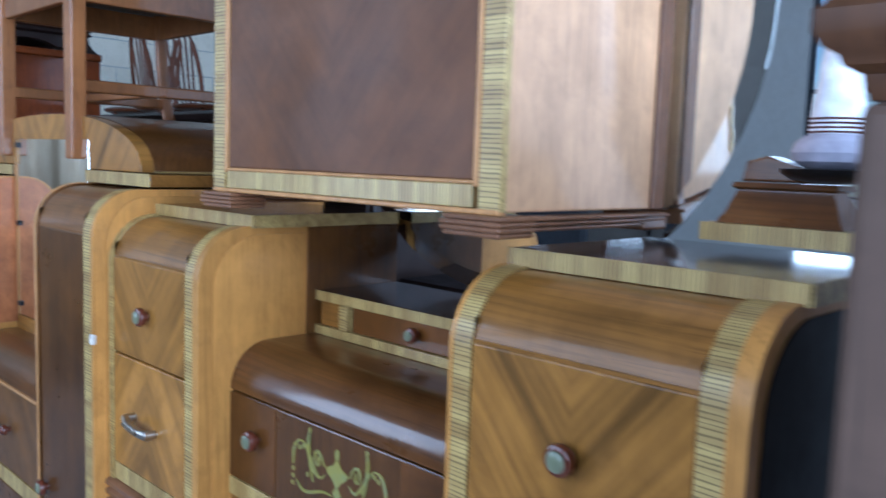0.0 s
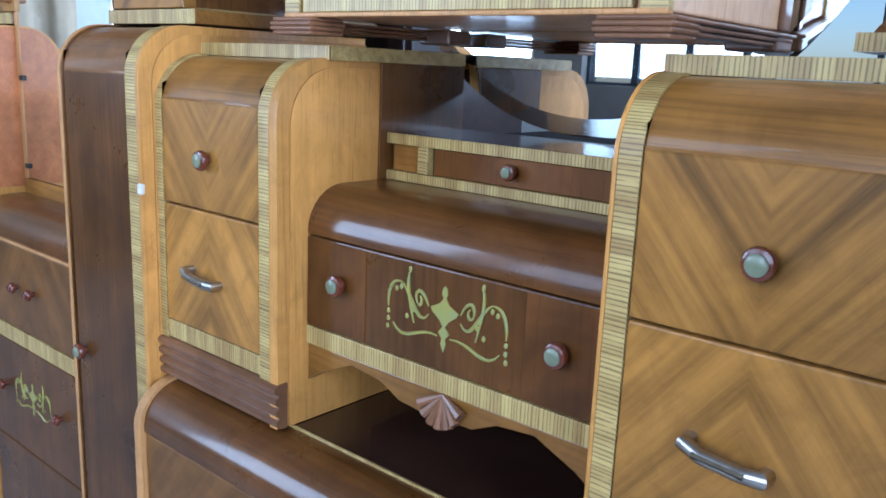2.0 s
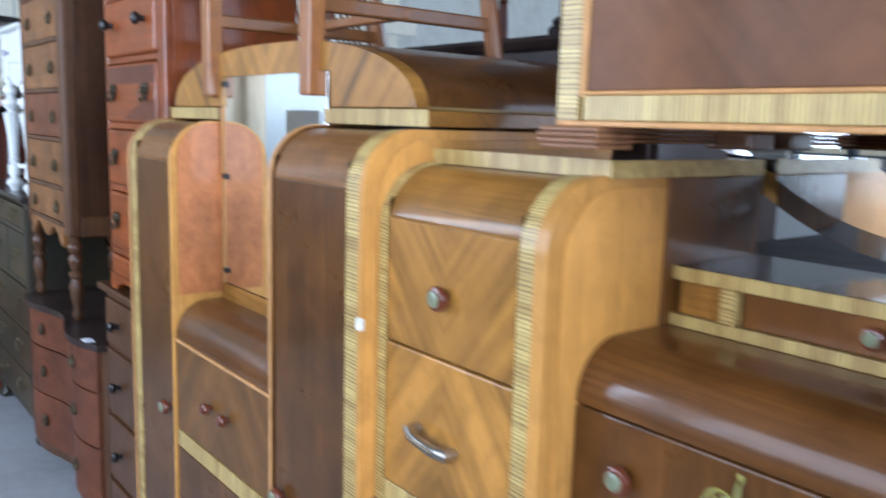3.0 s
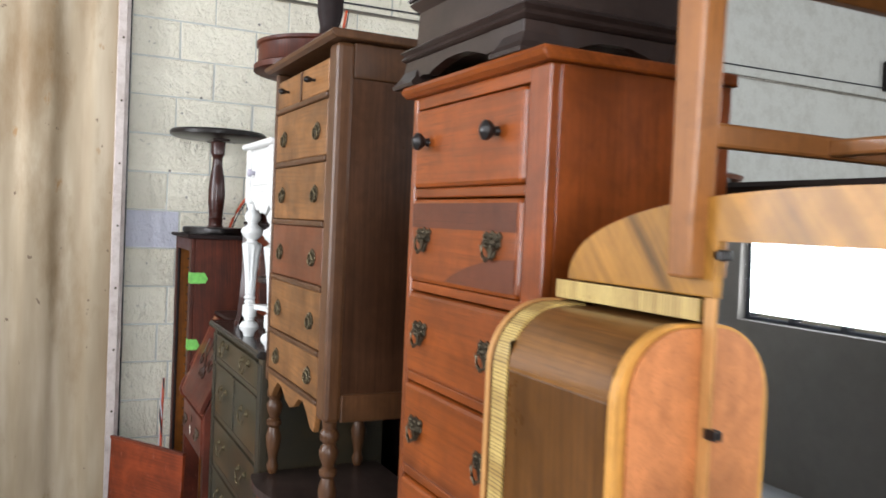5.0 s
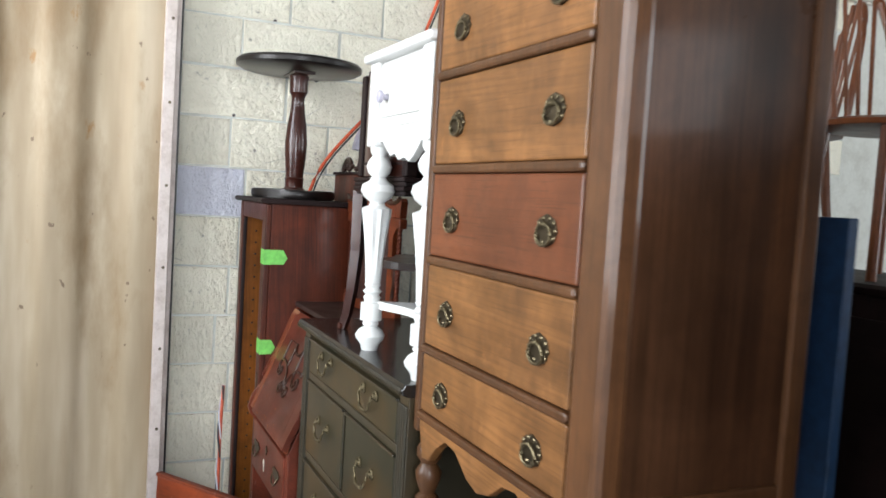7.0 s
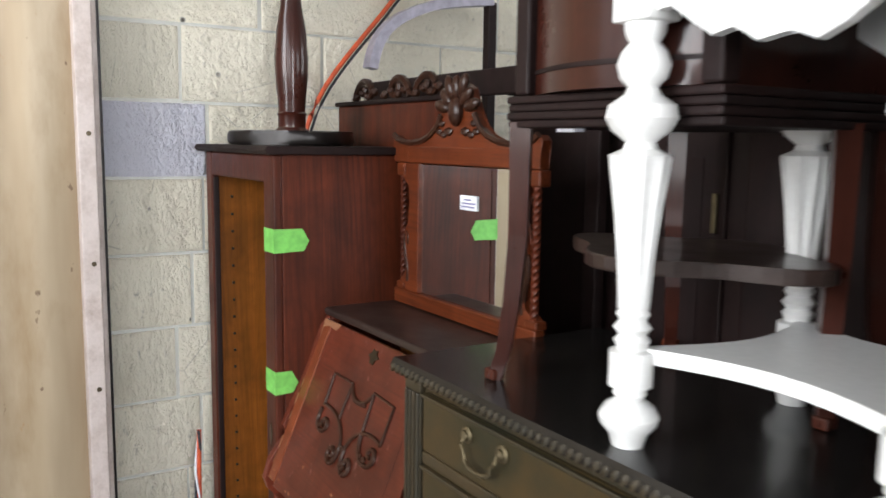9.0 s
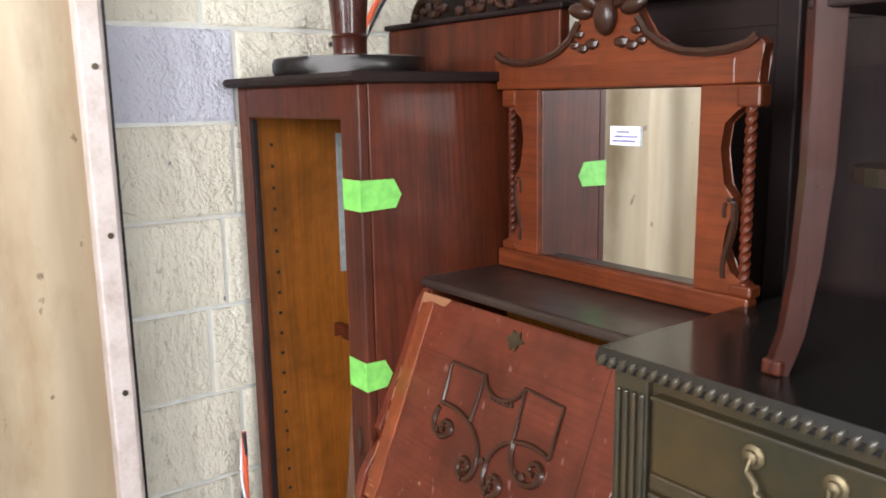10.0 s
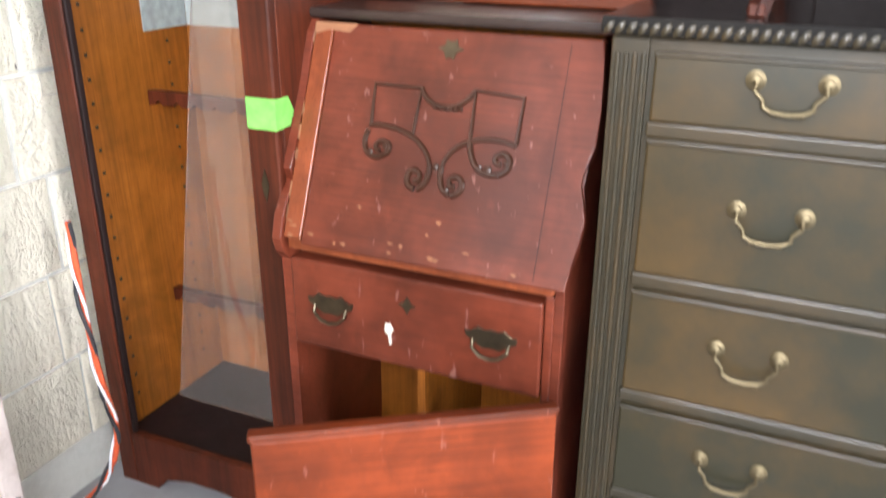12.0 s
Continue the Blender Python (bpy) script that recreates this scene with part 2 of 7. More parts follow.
MAHOG_DK = wood("dark_mahogany", (0.012, 0.0042, 0.0035), 0.55, "z", 0.5, 0.03, blotch=0.4, lines=0.2)
DESKRED = wood("desk_mahogany", (0.124, 0.0255, 0.012), 0.36, "x", 0.5, 0.25, wear=0.12, blotch=0.6, scratch=0.5, lines=0.15)
MAHOG_SH = wood("polished_mahogany", (0.040, 0.010, 0.006), 0.26, "z", 0.4, 0.5, blotch=0.4, lines=0.2)
DESKEDGE = wood("desk_edge", (0.185, 0.044, 0.016), 0.33, "z", 0.5, 0.25, wear=0.2)
DESKFRAME = wood("mirror_frame_wood", (0.125, 0.026, 0.0075), 0.36, "x", 0.7, 0.25, blotch=0.35, lines=0.35)
ORANGEBACK = wood("orange_panel", (0.30, 0.095, 0.011), 0.5, "z", 0.6, 0.1, blotch=0.4, lines=0.22)
BROWNOAK = wood("brown_oak", (0.225, 0.098, 0.032), 0.38, "x", 0.85, 0.2, wear=0.25, blotch=0.6, lines=0.28)
BROWNOAK_Z = wood("brown_oak_frame", (0.090, 0.038, 0.015), 0.36, "z", 0.35, 0.25, wear=0.1, lines=0.25)
OAKSIDE = wood("oak_side", (0.070, 0.030, 0.014), 0.28, "z", 0.9, 0.2, blotch=0.4, lines=0.25)
SERP = wood("serpentine_front", (0.13, 0.040, 0.016), 0.45, "x", 0.4, 0.1, wear=0.25, lines=0.25)
BLACKWOOD = wood("blackened_wood", (0.034, 0.021, 0.017), 0.33, "x", 0.4, 0.3)
CHAIRWOOD = wood("chair_beech", (0.26, 0.100, 0.028), 0.3, "z", 0.22, 0.4, lines=0.12)
BOARD = wood("board_mahogany", (0.16, 0.028, 0.007), 0.42, "x", 0.8, 0.1, wear=0.3, blotch=0.6, scratch=0.4, lines=0.34)
OLIVE = paint("olive_stain", (0.025, 0.021, 0.012), 0.38, (0.058, 0.035, 0.013), 0.8, 5, 0.06, coat=0.25)
OLIVE_D = paint("olive_drawer", (0.019, 0.018, 0.009), 0.38, (0.076, 0.041, 0.011), 1.0, 2.2, 0.06, coat=0.12)
OLIVE_TOP = paint("olive_top", (0.008, 0.0075, 0.007), 0.25, (0.02, 0.017, 0.014), 0.5, 5, 0.05, coat=0.3)
WHITE = paint("white_gloss", (0.70, 0.70, 0.68), 0.35, (0.6, 0.57, 0.5), 0.2, 8, 0.05, coat=0.2)
BRASS = plain("old_brass", (0.15, 0.120, 0.070), 0.48, 0.9)
BRASS_DK = plain("dark_brass", (0.085, 0.066, 0.042), 0.36, 0.85)
BRASS_MID = plain("mid_brass", (0.15, 0.118, 0.070), 0.36, 0.9)
# near-black colour paints in the shade on the pedestal's outer side
SHADED_SIDE = wood("shaded_side", (0.012, 0.008, 0.006), 0.6, "z", 0.3, 0.0)
POSTBROWN = wood("dull_brown_case", (0.105, 0.064, 0.044), 0.5, "z", 0.3, 0.05, blotch=0.3, lines=0.2)
HOOPWOOD = wood("red_brown_turned_wood", (0.16, 0.05, 0.018), 0.4, "z", 0.3, 0.2)
BLUEPAINT = plain("blue_painted_board", (0.008, 0.030, 0.075), 0.6)
IRON = plain("black_iron", (0.016, 0.013, 0.012), 0.32, 0.3)
CHROME = plain("worn_chrome", (0.48, 0.44, 0.38), 0.28, 1.0)
SAGE = plain("sage_plastic", (0.17, 0.18, 0.105), 0.3, 0.0, 0.4)
AMBER = plain("amber_plastic", (0.12, 0.028, 0.011), 0.25, 0.0, 0.6)
BAREWOOD = wood("bare_worn_wood", (0.25, 0.11, 0.055), 0.6, "x", 0.3, 0.0)
BONE = plain("bone_white", (0.72, 0.66, 0.56), 0.5)
GREENTAPE = plain("green_tape", (0.17, 0.52, 0.10), 0.6)
LABEL = plain("paper_white", (0.80, 0.80, 0.86), 0.6)
INK = plain("label_ink", (0.16, 0.15, 0.30), 0.6)
CABLE_O = plain("orange_rubber", (0.62, 0.10, 0.035), 0.5)
CABLE_D = plain("dark_rubber", (0.03, 0.03, 0.035), 0.5)
LILAC = plain("pale_lilac_paint", (0.40, 0.38, 0.45), 0.4)
DECAL = paint("painted_urn", (0.30, 0.26, 0.055), 0.4, (0.17, 0.25, 0.15), 0.7, 40, 0.05)
CARVED = wood("carving_wood", (0.038, 0.014, 0.0075), 0.32, "x", 0.4, 0.3, wear=0.25)
DARKGLASS = plain("dark_cabinet_glass", (0.012, 0.010, 0.016), 0.08, 0.0, 0.3)
MIRROR, _n, _b = mat_base("silvered_mirror", 0.015, 1.0)
_b.inputs["Base Color"].default_value = (0.86, 0.90, 0.90, 1)
GLASS, _n, _b = mat_base("pane_glass", 0.02)
_b.inputs["Transmission Weight"].default_value = 0.95
_b.inputs["Base Color"].default_value = (0.75, 0.72, 0.68, 1)
_b.inputs["IOR"].default_value = 1.45


# ---- mesh helpers ----
ORIGIN = {}


def thing(name, at, label, category, group=""):
    ob = new(name)
    ob.empty_display_size = 0.1
    ob.location = at
    ORIGIN[ob.name] = Vector(at)
    return tagged(ob, label, category, group)


def part(name, bm, material, parent=None, label="", smooth=False):
    """One mesh object under a thing or a part; the mesh is given in the world's coordinates."""
    bmesh.ops.recalc_face_normals(bm, faces=bm.faces)
    co = [v.co for v in bm.verts]
    c = Vector([(min(p[k] for p in co) + max(p[k] for p in co)) / 2 for k in range(3)])
    bmesh.ops.translate(bm, verts=bm.verts, vec=-c)
    me = bpy.data.meshes.new(name)
    bm.to_mesh(me)
    bm.free()
    me.materials.append(material)
    if smooth:
        me.set_sharp_from_angle(angle=radians(38))
        for p in me.polygons:
            p.use_smooth = True
    ob = new(name, me)
    ORIGIN[ob.name] = c
    if parent is not None:
        ob.parent = parent
        ob.location = c - ORIGIN[parent.name]
    else:
        ob.location = c
    if label:
        tagged(ob, label)
    return ob


def solo(name, bm, material, label, category, kind="", group="", smooth=False):
    return tagged(part(name, bm, material, None, "", smooth), label, category, group, kind)


def box(x0, x1, y0, y1, z0, z1, bevel=0.003, bm=None):
    bm = bm or bmesh.new()
    got = bmesh.ops.create_cube(bm, size=1.0)
    for v in got["verts"]:
        v.co = Vector((x0 + (v.co.x + 0.5) * (x1 - x0), y0 + (v.co.y + 0.5) * (y1 - y0), z0 + (v.co.z + 0.5) * (z1 - z0)))
    if bevel:
        es = {e for v in got["verts"] for e in v.link_edges}
        bmesh.ops.bevel(bm, geom=list(es), offset=min(bevel, 0.45 * min(abs(x1 - x0), abs(y1 - y0), abs(z1 - z0))), segments=2, affect="EDGES", profile=0.5)
    return bm


def prism(poly, axis, lo, hi, bm=None, bevel=0.0):
    """Extrudes a polygon along an axis. poly: (y, z) for x, (x, z) for y, (x, y) for z."""
    bm = bm or bmesh.new()
    def at(p, h):
        return {"x": (h, p[0], p[1]), "y": (p[0], h, p[1]), "z": (p[0], p[1], h)}[axis]
    a = [bm.verts.new(at(p, lo)) for p in poly]
    b = [bm.verts.new(at(p, hi)) for p in poly]
    n = len(poly)
    fs = [bm.faces.new(a[::-1]), bm.faces.new(b)]
    for i in range(n):
        bm.faces.new((a[i], a[(i + 1) % n], b[(i + 1) % n], b[i]))
    if bevel:
        es = [e for f in fs for e in f.edges]
        bmesh.ops.bevel(bm, geom=es, offset=bevel, segments=2, affect="EDGES", profile=0.5)
    return bm


def lathe(profile, x, y, n=20, bm=None, axis="z", z=0.0):
    """Turns (radius, height) pairs round an axis through (x, y, z)."""
    bm = bm or bmesh.new()
    rings = []
    for r, h in profile:
        ring = []
        for i in range(n):
            a = 2 * math.pi * i / n
            u, v = r * math.cos(a), r * math.sin(a)
            ring.append(bm.verts.new({"z": (x + u, y + v, h), "y": (x + u, h, z + v), "x": (h, y + u, z + v)}[axis]))
        rings.append(ring)
    for a, b in zip(rings, rings[1:]):
        for i in range(n):
            bm.faces.new((a[i], a[(i + 1) % n], b[(i + 1) % n], b[i]))
    bm.faces.new(rings[0][::-1])
    bm.faces.new(rings[-1])
    return bm


def tube(points, r, n=8, bm=None, taper=None):
    """A rod along points; taper gives a radius for each point."""
    bm = bm or bmesh.new()
    pts = [Vector(p) for p in points]
    rings = []
    for i, p in enumerate(pts):
        d = (pts[min(i + 1, len(pts) - 1)] - pts[max(i - 1, 0)]).normalized()
        up = Vector((0, 0, 1)) if abs(d.z) < 0.9 else Vector((0, 1, 0))
        s = d.cross(up).normalized()
        u = s.cross(d)
        rad = taper[i] if taper else r
        rings.append([bm.verts.new(p + rad * (math.cos(2 * math.pi * k / n) * s + math.sin(2 * math.pi * k / n) * u)) for k in range(n)])
    for a, b in zip(rings, rings[1:]):
        for k in range(n):
            bm.faces.new((a[k], a[(k + 1) % n], b[(k + 1) % n], b[k]))
    bm.faces.new(rings[0][::-1])
    bm.faces.new(rings[-1])
    return bm


def bez(p0, p1, p2, p3, n=10):
    out = []
    for i in range(n + 1):
        t = i / n
        out.append(tuple((1 - t) ** 3 * a + 3 * t * (1 - t) ** 2 * b + 3 * t * t * (1 - t) * c + t ** 3 * d for a, b, c, d in zip(p0, p1, p2, p3)))
    return out


def fall_path(yf, zt, r, zb, yb, off=0.0, n=10):
    """The waterfall line in y and z: up the front, round the edge and back over the top; off moves it outwards."""
    pts = [(yf - off, zb)]
    for i in range(n + 1):
        a = math.pi / 2 * i / n
        pts.append((yf + r - (r + off) * math.cos(a), zt - r + (r + off) * math.sin(a)))
    pts.append((yb, zt + off))
    return pts


def fall_band(x0, x1, yf, zt, r, zb, yb, off, thick, bevel=0.0015):
    """A strip that follows the waterfall line."""
    return prism(fall_path(yf, zt, r, zb, yb, off) + fall_path(yf, zt, r, zb, yb, off - thick)[::-1], "x", x0, x1, bevel=bevel)


def fall_side(x0, x1, yf, zt, r, zb, yb, off=0.0, bevel=0.002):
    return prism(fall_path(yf, zt, r, zb, yb, off) + [(yb, zb)], "x", x0, x1, bevel=bevel)


def knob_round(parent, x, y, z, r=0.0152, collar=AMBER, face=SAGE):
    """A round pull with an amber collar and a sage cap, facing -y."""
    k = part("knob", lathe([(r * 0.5, y), (r * 0.5, y - 0.006), (r * 1.05, y - 0.009), (r * 1.12, y - 0.014), (r * 1.0, y - 0.018), (r * 0.76, y - 0.0195)], x, 0, 18, axis="y", z=z), collar, parent, "round amber knob with a pale cap", True)
    part("knob_cap", lathe([(r * 0.72, y - 0.018), (r * 0.72, y - 0.0212), (r * 0.6, y - 0.0225), (r * 0.1, y - 0.023)], x, 0, 18, axis="y", z=z), face, k, "", True)
    return k


def mesh_of(fn, *args):
    bm = bmesh.new()
    for a in args:
        fn(*a, bm=bm)
    return bm


# ---- the large structure ----
CONCRETE = paint("concrete_floor", (0.30, 0.30, 0.31), 0.55, (0.17, 0.16, 0.15), 0.7, 2.2, 0.2)
PLASTER = paint("white_wall_paint", (0.50, 0.51, 0.50), 0.75, (0.45, 0.43, 0.38), 0.4, 1.5, 0.3)
MORTAR = paint("painted_mortar", (0.56, 0.56, 0.51), 0.85, (0.35, 0.33, 0.28), 0.6, 7, 0.6)
# walls and ceiling outside the view, darkened to cut bounced light
AISLE = paint("dark_unseen_wall", (0.16, 0.145, 0.13), 0.8, (0.10, 0.09, 0.08), 0.5, 1.5, 0.3)
CEIL = paint("ceiling_paint", (0.13, 0.13, 0.13), 0.8, (0.3, 0.28, 0.25), 0.4, 1.2, 0.2)
STEELPAINT = paint("pinkish_steel_paint", (0.60, 0.52, 0.48), 0.45, (0.30, 0.22, 0.17), 0.7, 14, 0.3)
CARD = plain("grey_card_board", (0.30, 0.33, 0.32), 0.6)
FRAMEDK = plain("dark_window_frame", (0.03, 0.035, 0.045), 0.5)


def structure(name, bm, material, label, category, smooth=False):
    return solo(name, bm, material, label, category, "structure", smooth=smooth)


structure("floor", box(-6.6, 2.6, -3.0, 8.4, FLOOR - 0.15, FLOOR, 0), CONCRETE, "worn grey concrete floor of the store", "floor")
structure("ceiling", box(-6.6, 2.6, -3.0, 8.4, 3.7, 3.85, 0), CEIL, "plain painted ceiling of the store", "ceiling")
wall_west = structure("wall_west", box(-6.25, -6.037, 0.46, 8.2, FLOOR, 3.7, 0), MORTAR, "cream painted concrete block wall with rough joints", "wall")
structure("wall_west_south", box(-6.25, -6.037, -2.8, -1.15, FLOOR, 2.9, 0), PLASTER, "white painted wall beside the sliding door", "wall")
structure("wall_west_lintel", box(-6.25, -6.037, -2.8, 0.46, 2.9, 3.7, 0), PLASTER, "painted wall above the sliding door", "wall")


def pierced_wall(name, along, at, thick, lo, hi, openings, label):
    """A wall along x or y with window openings (from, to, sill, head)."""
    bm = bmesh.new()
    def blk(a, b, z0, z1):
        if along == "x":
            box(a, b, at, at + thick, z0, z1, 0, bm)
        else:
            box(at, at + thick, a, b, z0, z1, 0, bm)
    at_now = lo
    for a, b, z0, z1 in openings:
        blk(at_now, a, FLOOR, 3.7)
        blk(a, b, FLOOR, z0)
        blk(a, b, z1, 3.7)
        at_now = b
    blk(at_now, hi, FLOOR, 3.7)
    return structure(name, bm, PLASTER if name == "wall_north" else AISLE, label, "wall")


pierced_wall("wall_south", "x", -2.8, 0.2, -6.25, 2.4, [(-5.4, -3.6, 0.9, 3.1), (-3.2, -1.4, 1.2, 3.1), (-1.0, 0.8, 0.9, 3.1)], "unseen wall with tall shop windows, kept dark to cut bounce")
pierced_wall("wall_east", "y", 2.2, 0.2, -2.6, 8.0, [(-1.5, 1.6, 0.45, 3.1), (2.6, 5.8, 0.9, 3.1)], "unseen wall with a wide shop front, kept dark to cut bounce")
pierced_wall("wall_north", "x", 8.0, 0.2, -6.25, 2.4, [(-3.1, -0.3, 1.2, 3.2)], "white painted rear wall with a high window")


def window(name, along, at, a, b, z0, z1, nx, nz, label):
    root = tagged(new(name), label, "window", "", "structure")
    ORIGIN[root.name] = Vector((0, 0, 0))
    def bar(u0, u1, w0, w1):
        part("window_frame", box(u0, u1, at - 0.03, at + 0.03, w0, w1, 0.004) if along == "x" else box(at - 0.03, at + 0.03, u0, u1, w0, w1, 0.004), FRAMEDK, root)
    for i in range(nx + 1):
        u = a + (b - a) * i / nx
        bar(u - 0.025, u + 0.025, z0, z1)
    for j in range(nz + 1):
        w = z0 + (z1 - z0) * j / nz
        bar(a, b, w - 0.02, w + 0.02)
    return root


window("window_1", "x", -2.7, -5.4, -3.6, 0.9, 3.1, 5, 2, "tall shop window with dark glazing bars")
window("window_2", "x", -2.7, -3.2, -1.4, 1.2, 3.1, 5, 2, "tall shop window with dark glazing bars")
window("window_3", "x", -2.7, -1.0, 0.8, 0.9, 3.1, 5, 2, "tall shop window with dark glazing bars")
window("window_4", "y", 2.3, -1.5, 1.6, 0.45, 3.1, 3, 1, "wide shop front window with dark frame")
window("window_6", "y", 2.3, 2.6, 5.8, 0.9, 3.1, 3, 1, "wide side window with dark frame")
window("window_5", "x", 8.1, -3.1, -0.3, 1.2, 3.2, 3, 2, "high rear window with dark bars")


# sliding panel and its steel jamb
def curtain_material():
    m, nt, b = mat_base("stained_panel", 0.6)
    v = coords(nt, (1, 1, 0.35), shift=False)
    n = noise_tex(nt, v, 3.2, 6, 0.65)
    n2 = noise_tex(nt, coords(nt, (1.5, 3.2, 0.45), shift=False), 2.0, 4, 0.5)
    c = ramp(nt, n2, [(0.3, (0.28, 0.205, 0.125)), (0.5, (0.39, 0.305, 0.20)), (0.68, (0.52, 0.43, 0.31))])
    c = mix(nt, ramp(nt, n, [(0.5, (0, 0, 0)), (0.72, (0.85, 0.85, 0.85))]), c, (0.20, 0.115, 0.042))
    spots = noise_tex(nt, coords(nt, (1, 1, 0.7), shift=False), 26, 3, 0.5)
    c = mix(nt, ramp(nt, spots, [(0.71, (0, 0, 0)), (0.75, (0.75, 0.75, 0.75))]), c, (0.10, 0.055, 0.03))
    rust = noise_tex(nt, coords(nt, (1, 1.6, 0.8), shift=False), 5.5, 5, 0.7)
    c = mix(nt, ramp(nt, rust, [(0.64, (0, 0, 0)), (0.72, (0.7, 0.7, 0.7))]), c, (0.30, 0.14, 0.03))
    nt.links.new(c, b.inputs["Base Color"])
    bump(nt, b, noise_tex(nt, coords(nt, shift=False), 30, 4, 0.6), 0.15, 0.003)
    return m


def build_panel():
    bm = bmesh.new()
    ys = [0.40 - 0.0125 * i for i in range(130)]
    def xs(y):
        u = (0.40 - y) / 0.29
        return -5.985 + 0.022 * math.tanh(2.2 * math.sin(2 * math.pi * u + 0.6)) + 0.006 * math.sin(5.3 * u)
    front = [(xs(y), y) for y in ys]
    back = [(x - 0.012, y) for x, y in front[::-1]]
    prism(front + back, "z", FLOOR + 0.02, 2.95, bm)
    return bm


door = tagged(new("sliding_door"), "stained beige corrugated sliding door panel", "door", "", "structure")
ORIGIN[door.name] = Vector((0, 0, 0))
part("corrugated_sheet", build_panel(), curtain_material(), door, "", True)
jamb = part("steel_jamb", mesh_of(box, (-6.03, -5.93, 0.40, 0.442, FLOOR, 2.98, 0.004), (-6.03, -5.99, 0.442, 0.462, FLOOR, 2.98, 0.003)), STEELPAINT, door, "pinkish white painted steel angle jamb")
for i in range(9):
    part("rivet", lathe([(0.006, -5.926), (0.006, -5.931)], 0, 0.425, 8, axis="x", z=0.1 + 0.31 * i), BRASS_DK, jamb)
part("dark_seal", box(-6.04, -6.0, 0.456, 0.470, FLOOR, 2.98, 0.002), IRON, door)


# ---- waterfall furniture ----
def pedestal(root, x0, x1, yf, zt, zb, yb, drawers, light=True, r=0.085, ruled_left=True, ruled_right=True, door=False):
    """A waterfall pedestal: two side panels, ruled bands, a rolled top and its drawers or door."""
    side = BLONDE if light else WALNUT
    rim, strip = (0.022, 0.026) if light else (0.014, 0.034)
    # rightmost side gets the gap's shade as colour, the others stay blonde
    outer = SHADED_SIDE if x1 > -0.5 else BLONDE
    part("side_panel", fall_side(x0, x0 + (0.005 if light else 0.012), yf, zt, r, zb, yb, 0.004), side, root, "", True)
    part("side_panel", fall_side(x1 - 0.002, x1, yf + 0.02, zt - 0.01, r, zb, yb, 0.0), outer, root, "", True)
    part("side_edge", fall_side(x1 - rim, x1 - 0.0022, yf, zt, r, zb, yb, 0.004), BLONDE, root, "polished side panel", True)
    a, b = x0 + (0.005 if light else 0.012), x1 - rim
    if ruled_left:
        part("ruled_band", fall_band(a, a + strip, yf, zt, r, zb + 0.03, yf + 0.12, 0.003, 0.02), RULE_Z, root, "pale ruled edge band", True)
        a += strip
    if ruled_right:
        part("ruled_band", fall_band(b - strip, b, yf, zt, r, zb + 0.03, yf + 0.12, 0.003, 0.02), RULE_Z, root, "pale ruled edge band", True)
        b -= strip
    part("body", fall_side(a, b, yf + 0.014, zt - 0.012, r - 0.008, zb, yb, 0.0), IRON if not light else DARKTOP, root, "", True)
    zr = drawers[0]
    part("rolled_top", fall_band(a + 0.0005, b - 0.0005, yf, zt, r, zr + 0.002, yb, 0.0, 0.02), HONEY_X if light else HONEY_W, root, "", True)
    return a, b


def d_pull(parent, x, y, z, w=0.075):
    """A worn chrome bow pull with two amber inlays."""
    bm = bmesh.new()
    tube([(x - w / 2, y, z + 0.008), (x - w / 2, y - 0.016, z + 0.008), (x - w / 4, y - 0.022, z + 0.002), (x + w / 4, y - 0.022, z - 0.002), (x + w / 2, y - 0.016, z - 0.004), (x + w / 2, y, z - 0.004)], 0.007, 10, bm, [0.008, 0.009, 0.008, 0.008, 0.009, 0.008])
    h = part("handle", bm, CHROME, parent, "worn chrome bow handle", True)
    part("handle_inlay", tube([(x - w / 3, y - 0.0275, z + 0.004), (x + w / 3, y - 0.0275, z - 0.001)], 0.0035, 6), BRASS_DK, h)
    return h


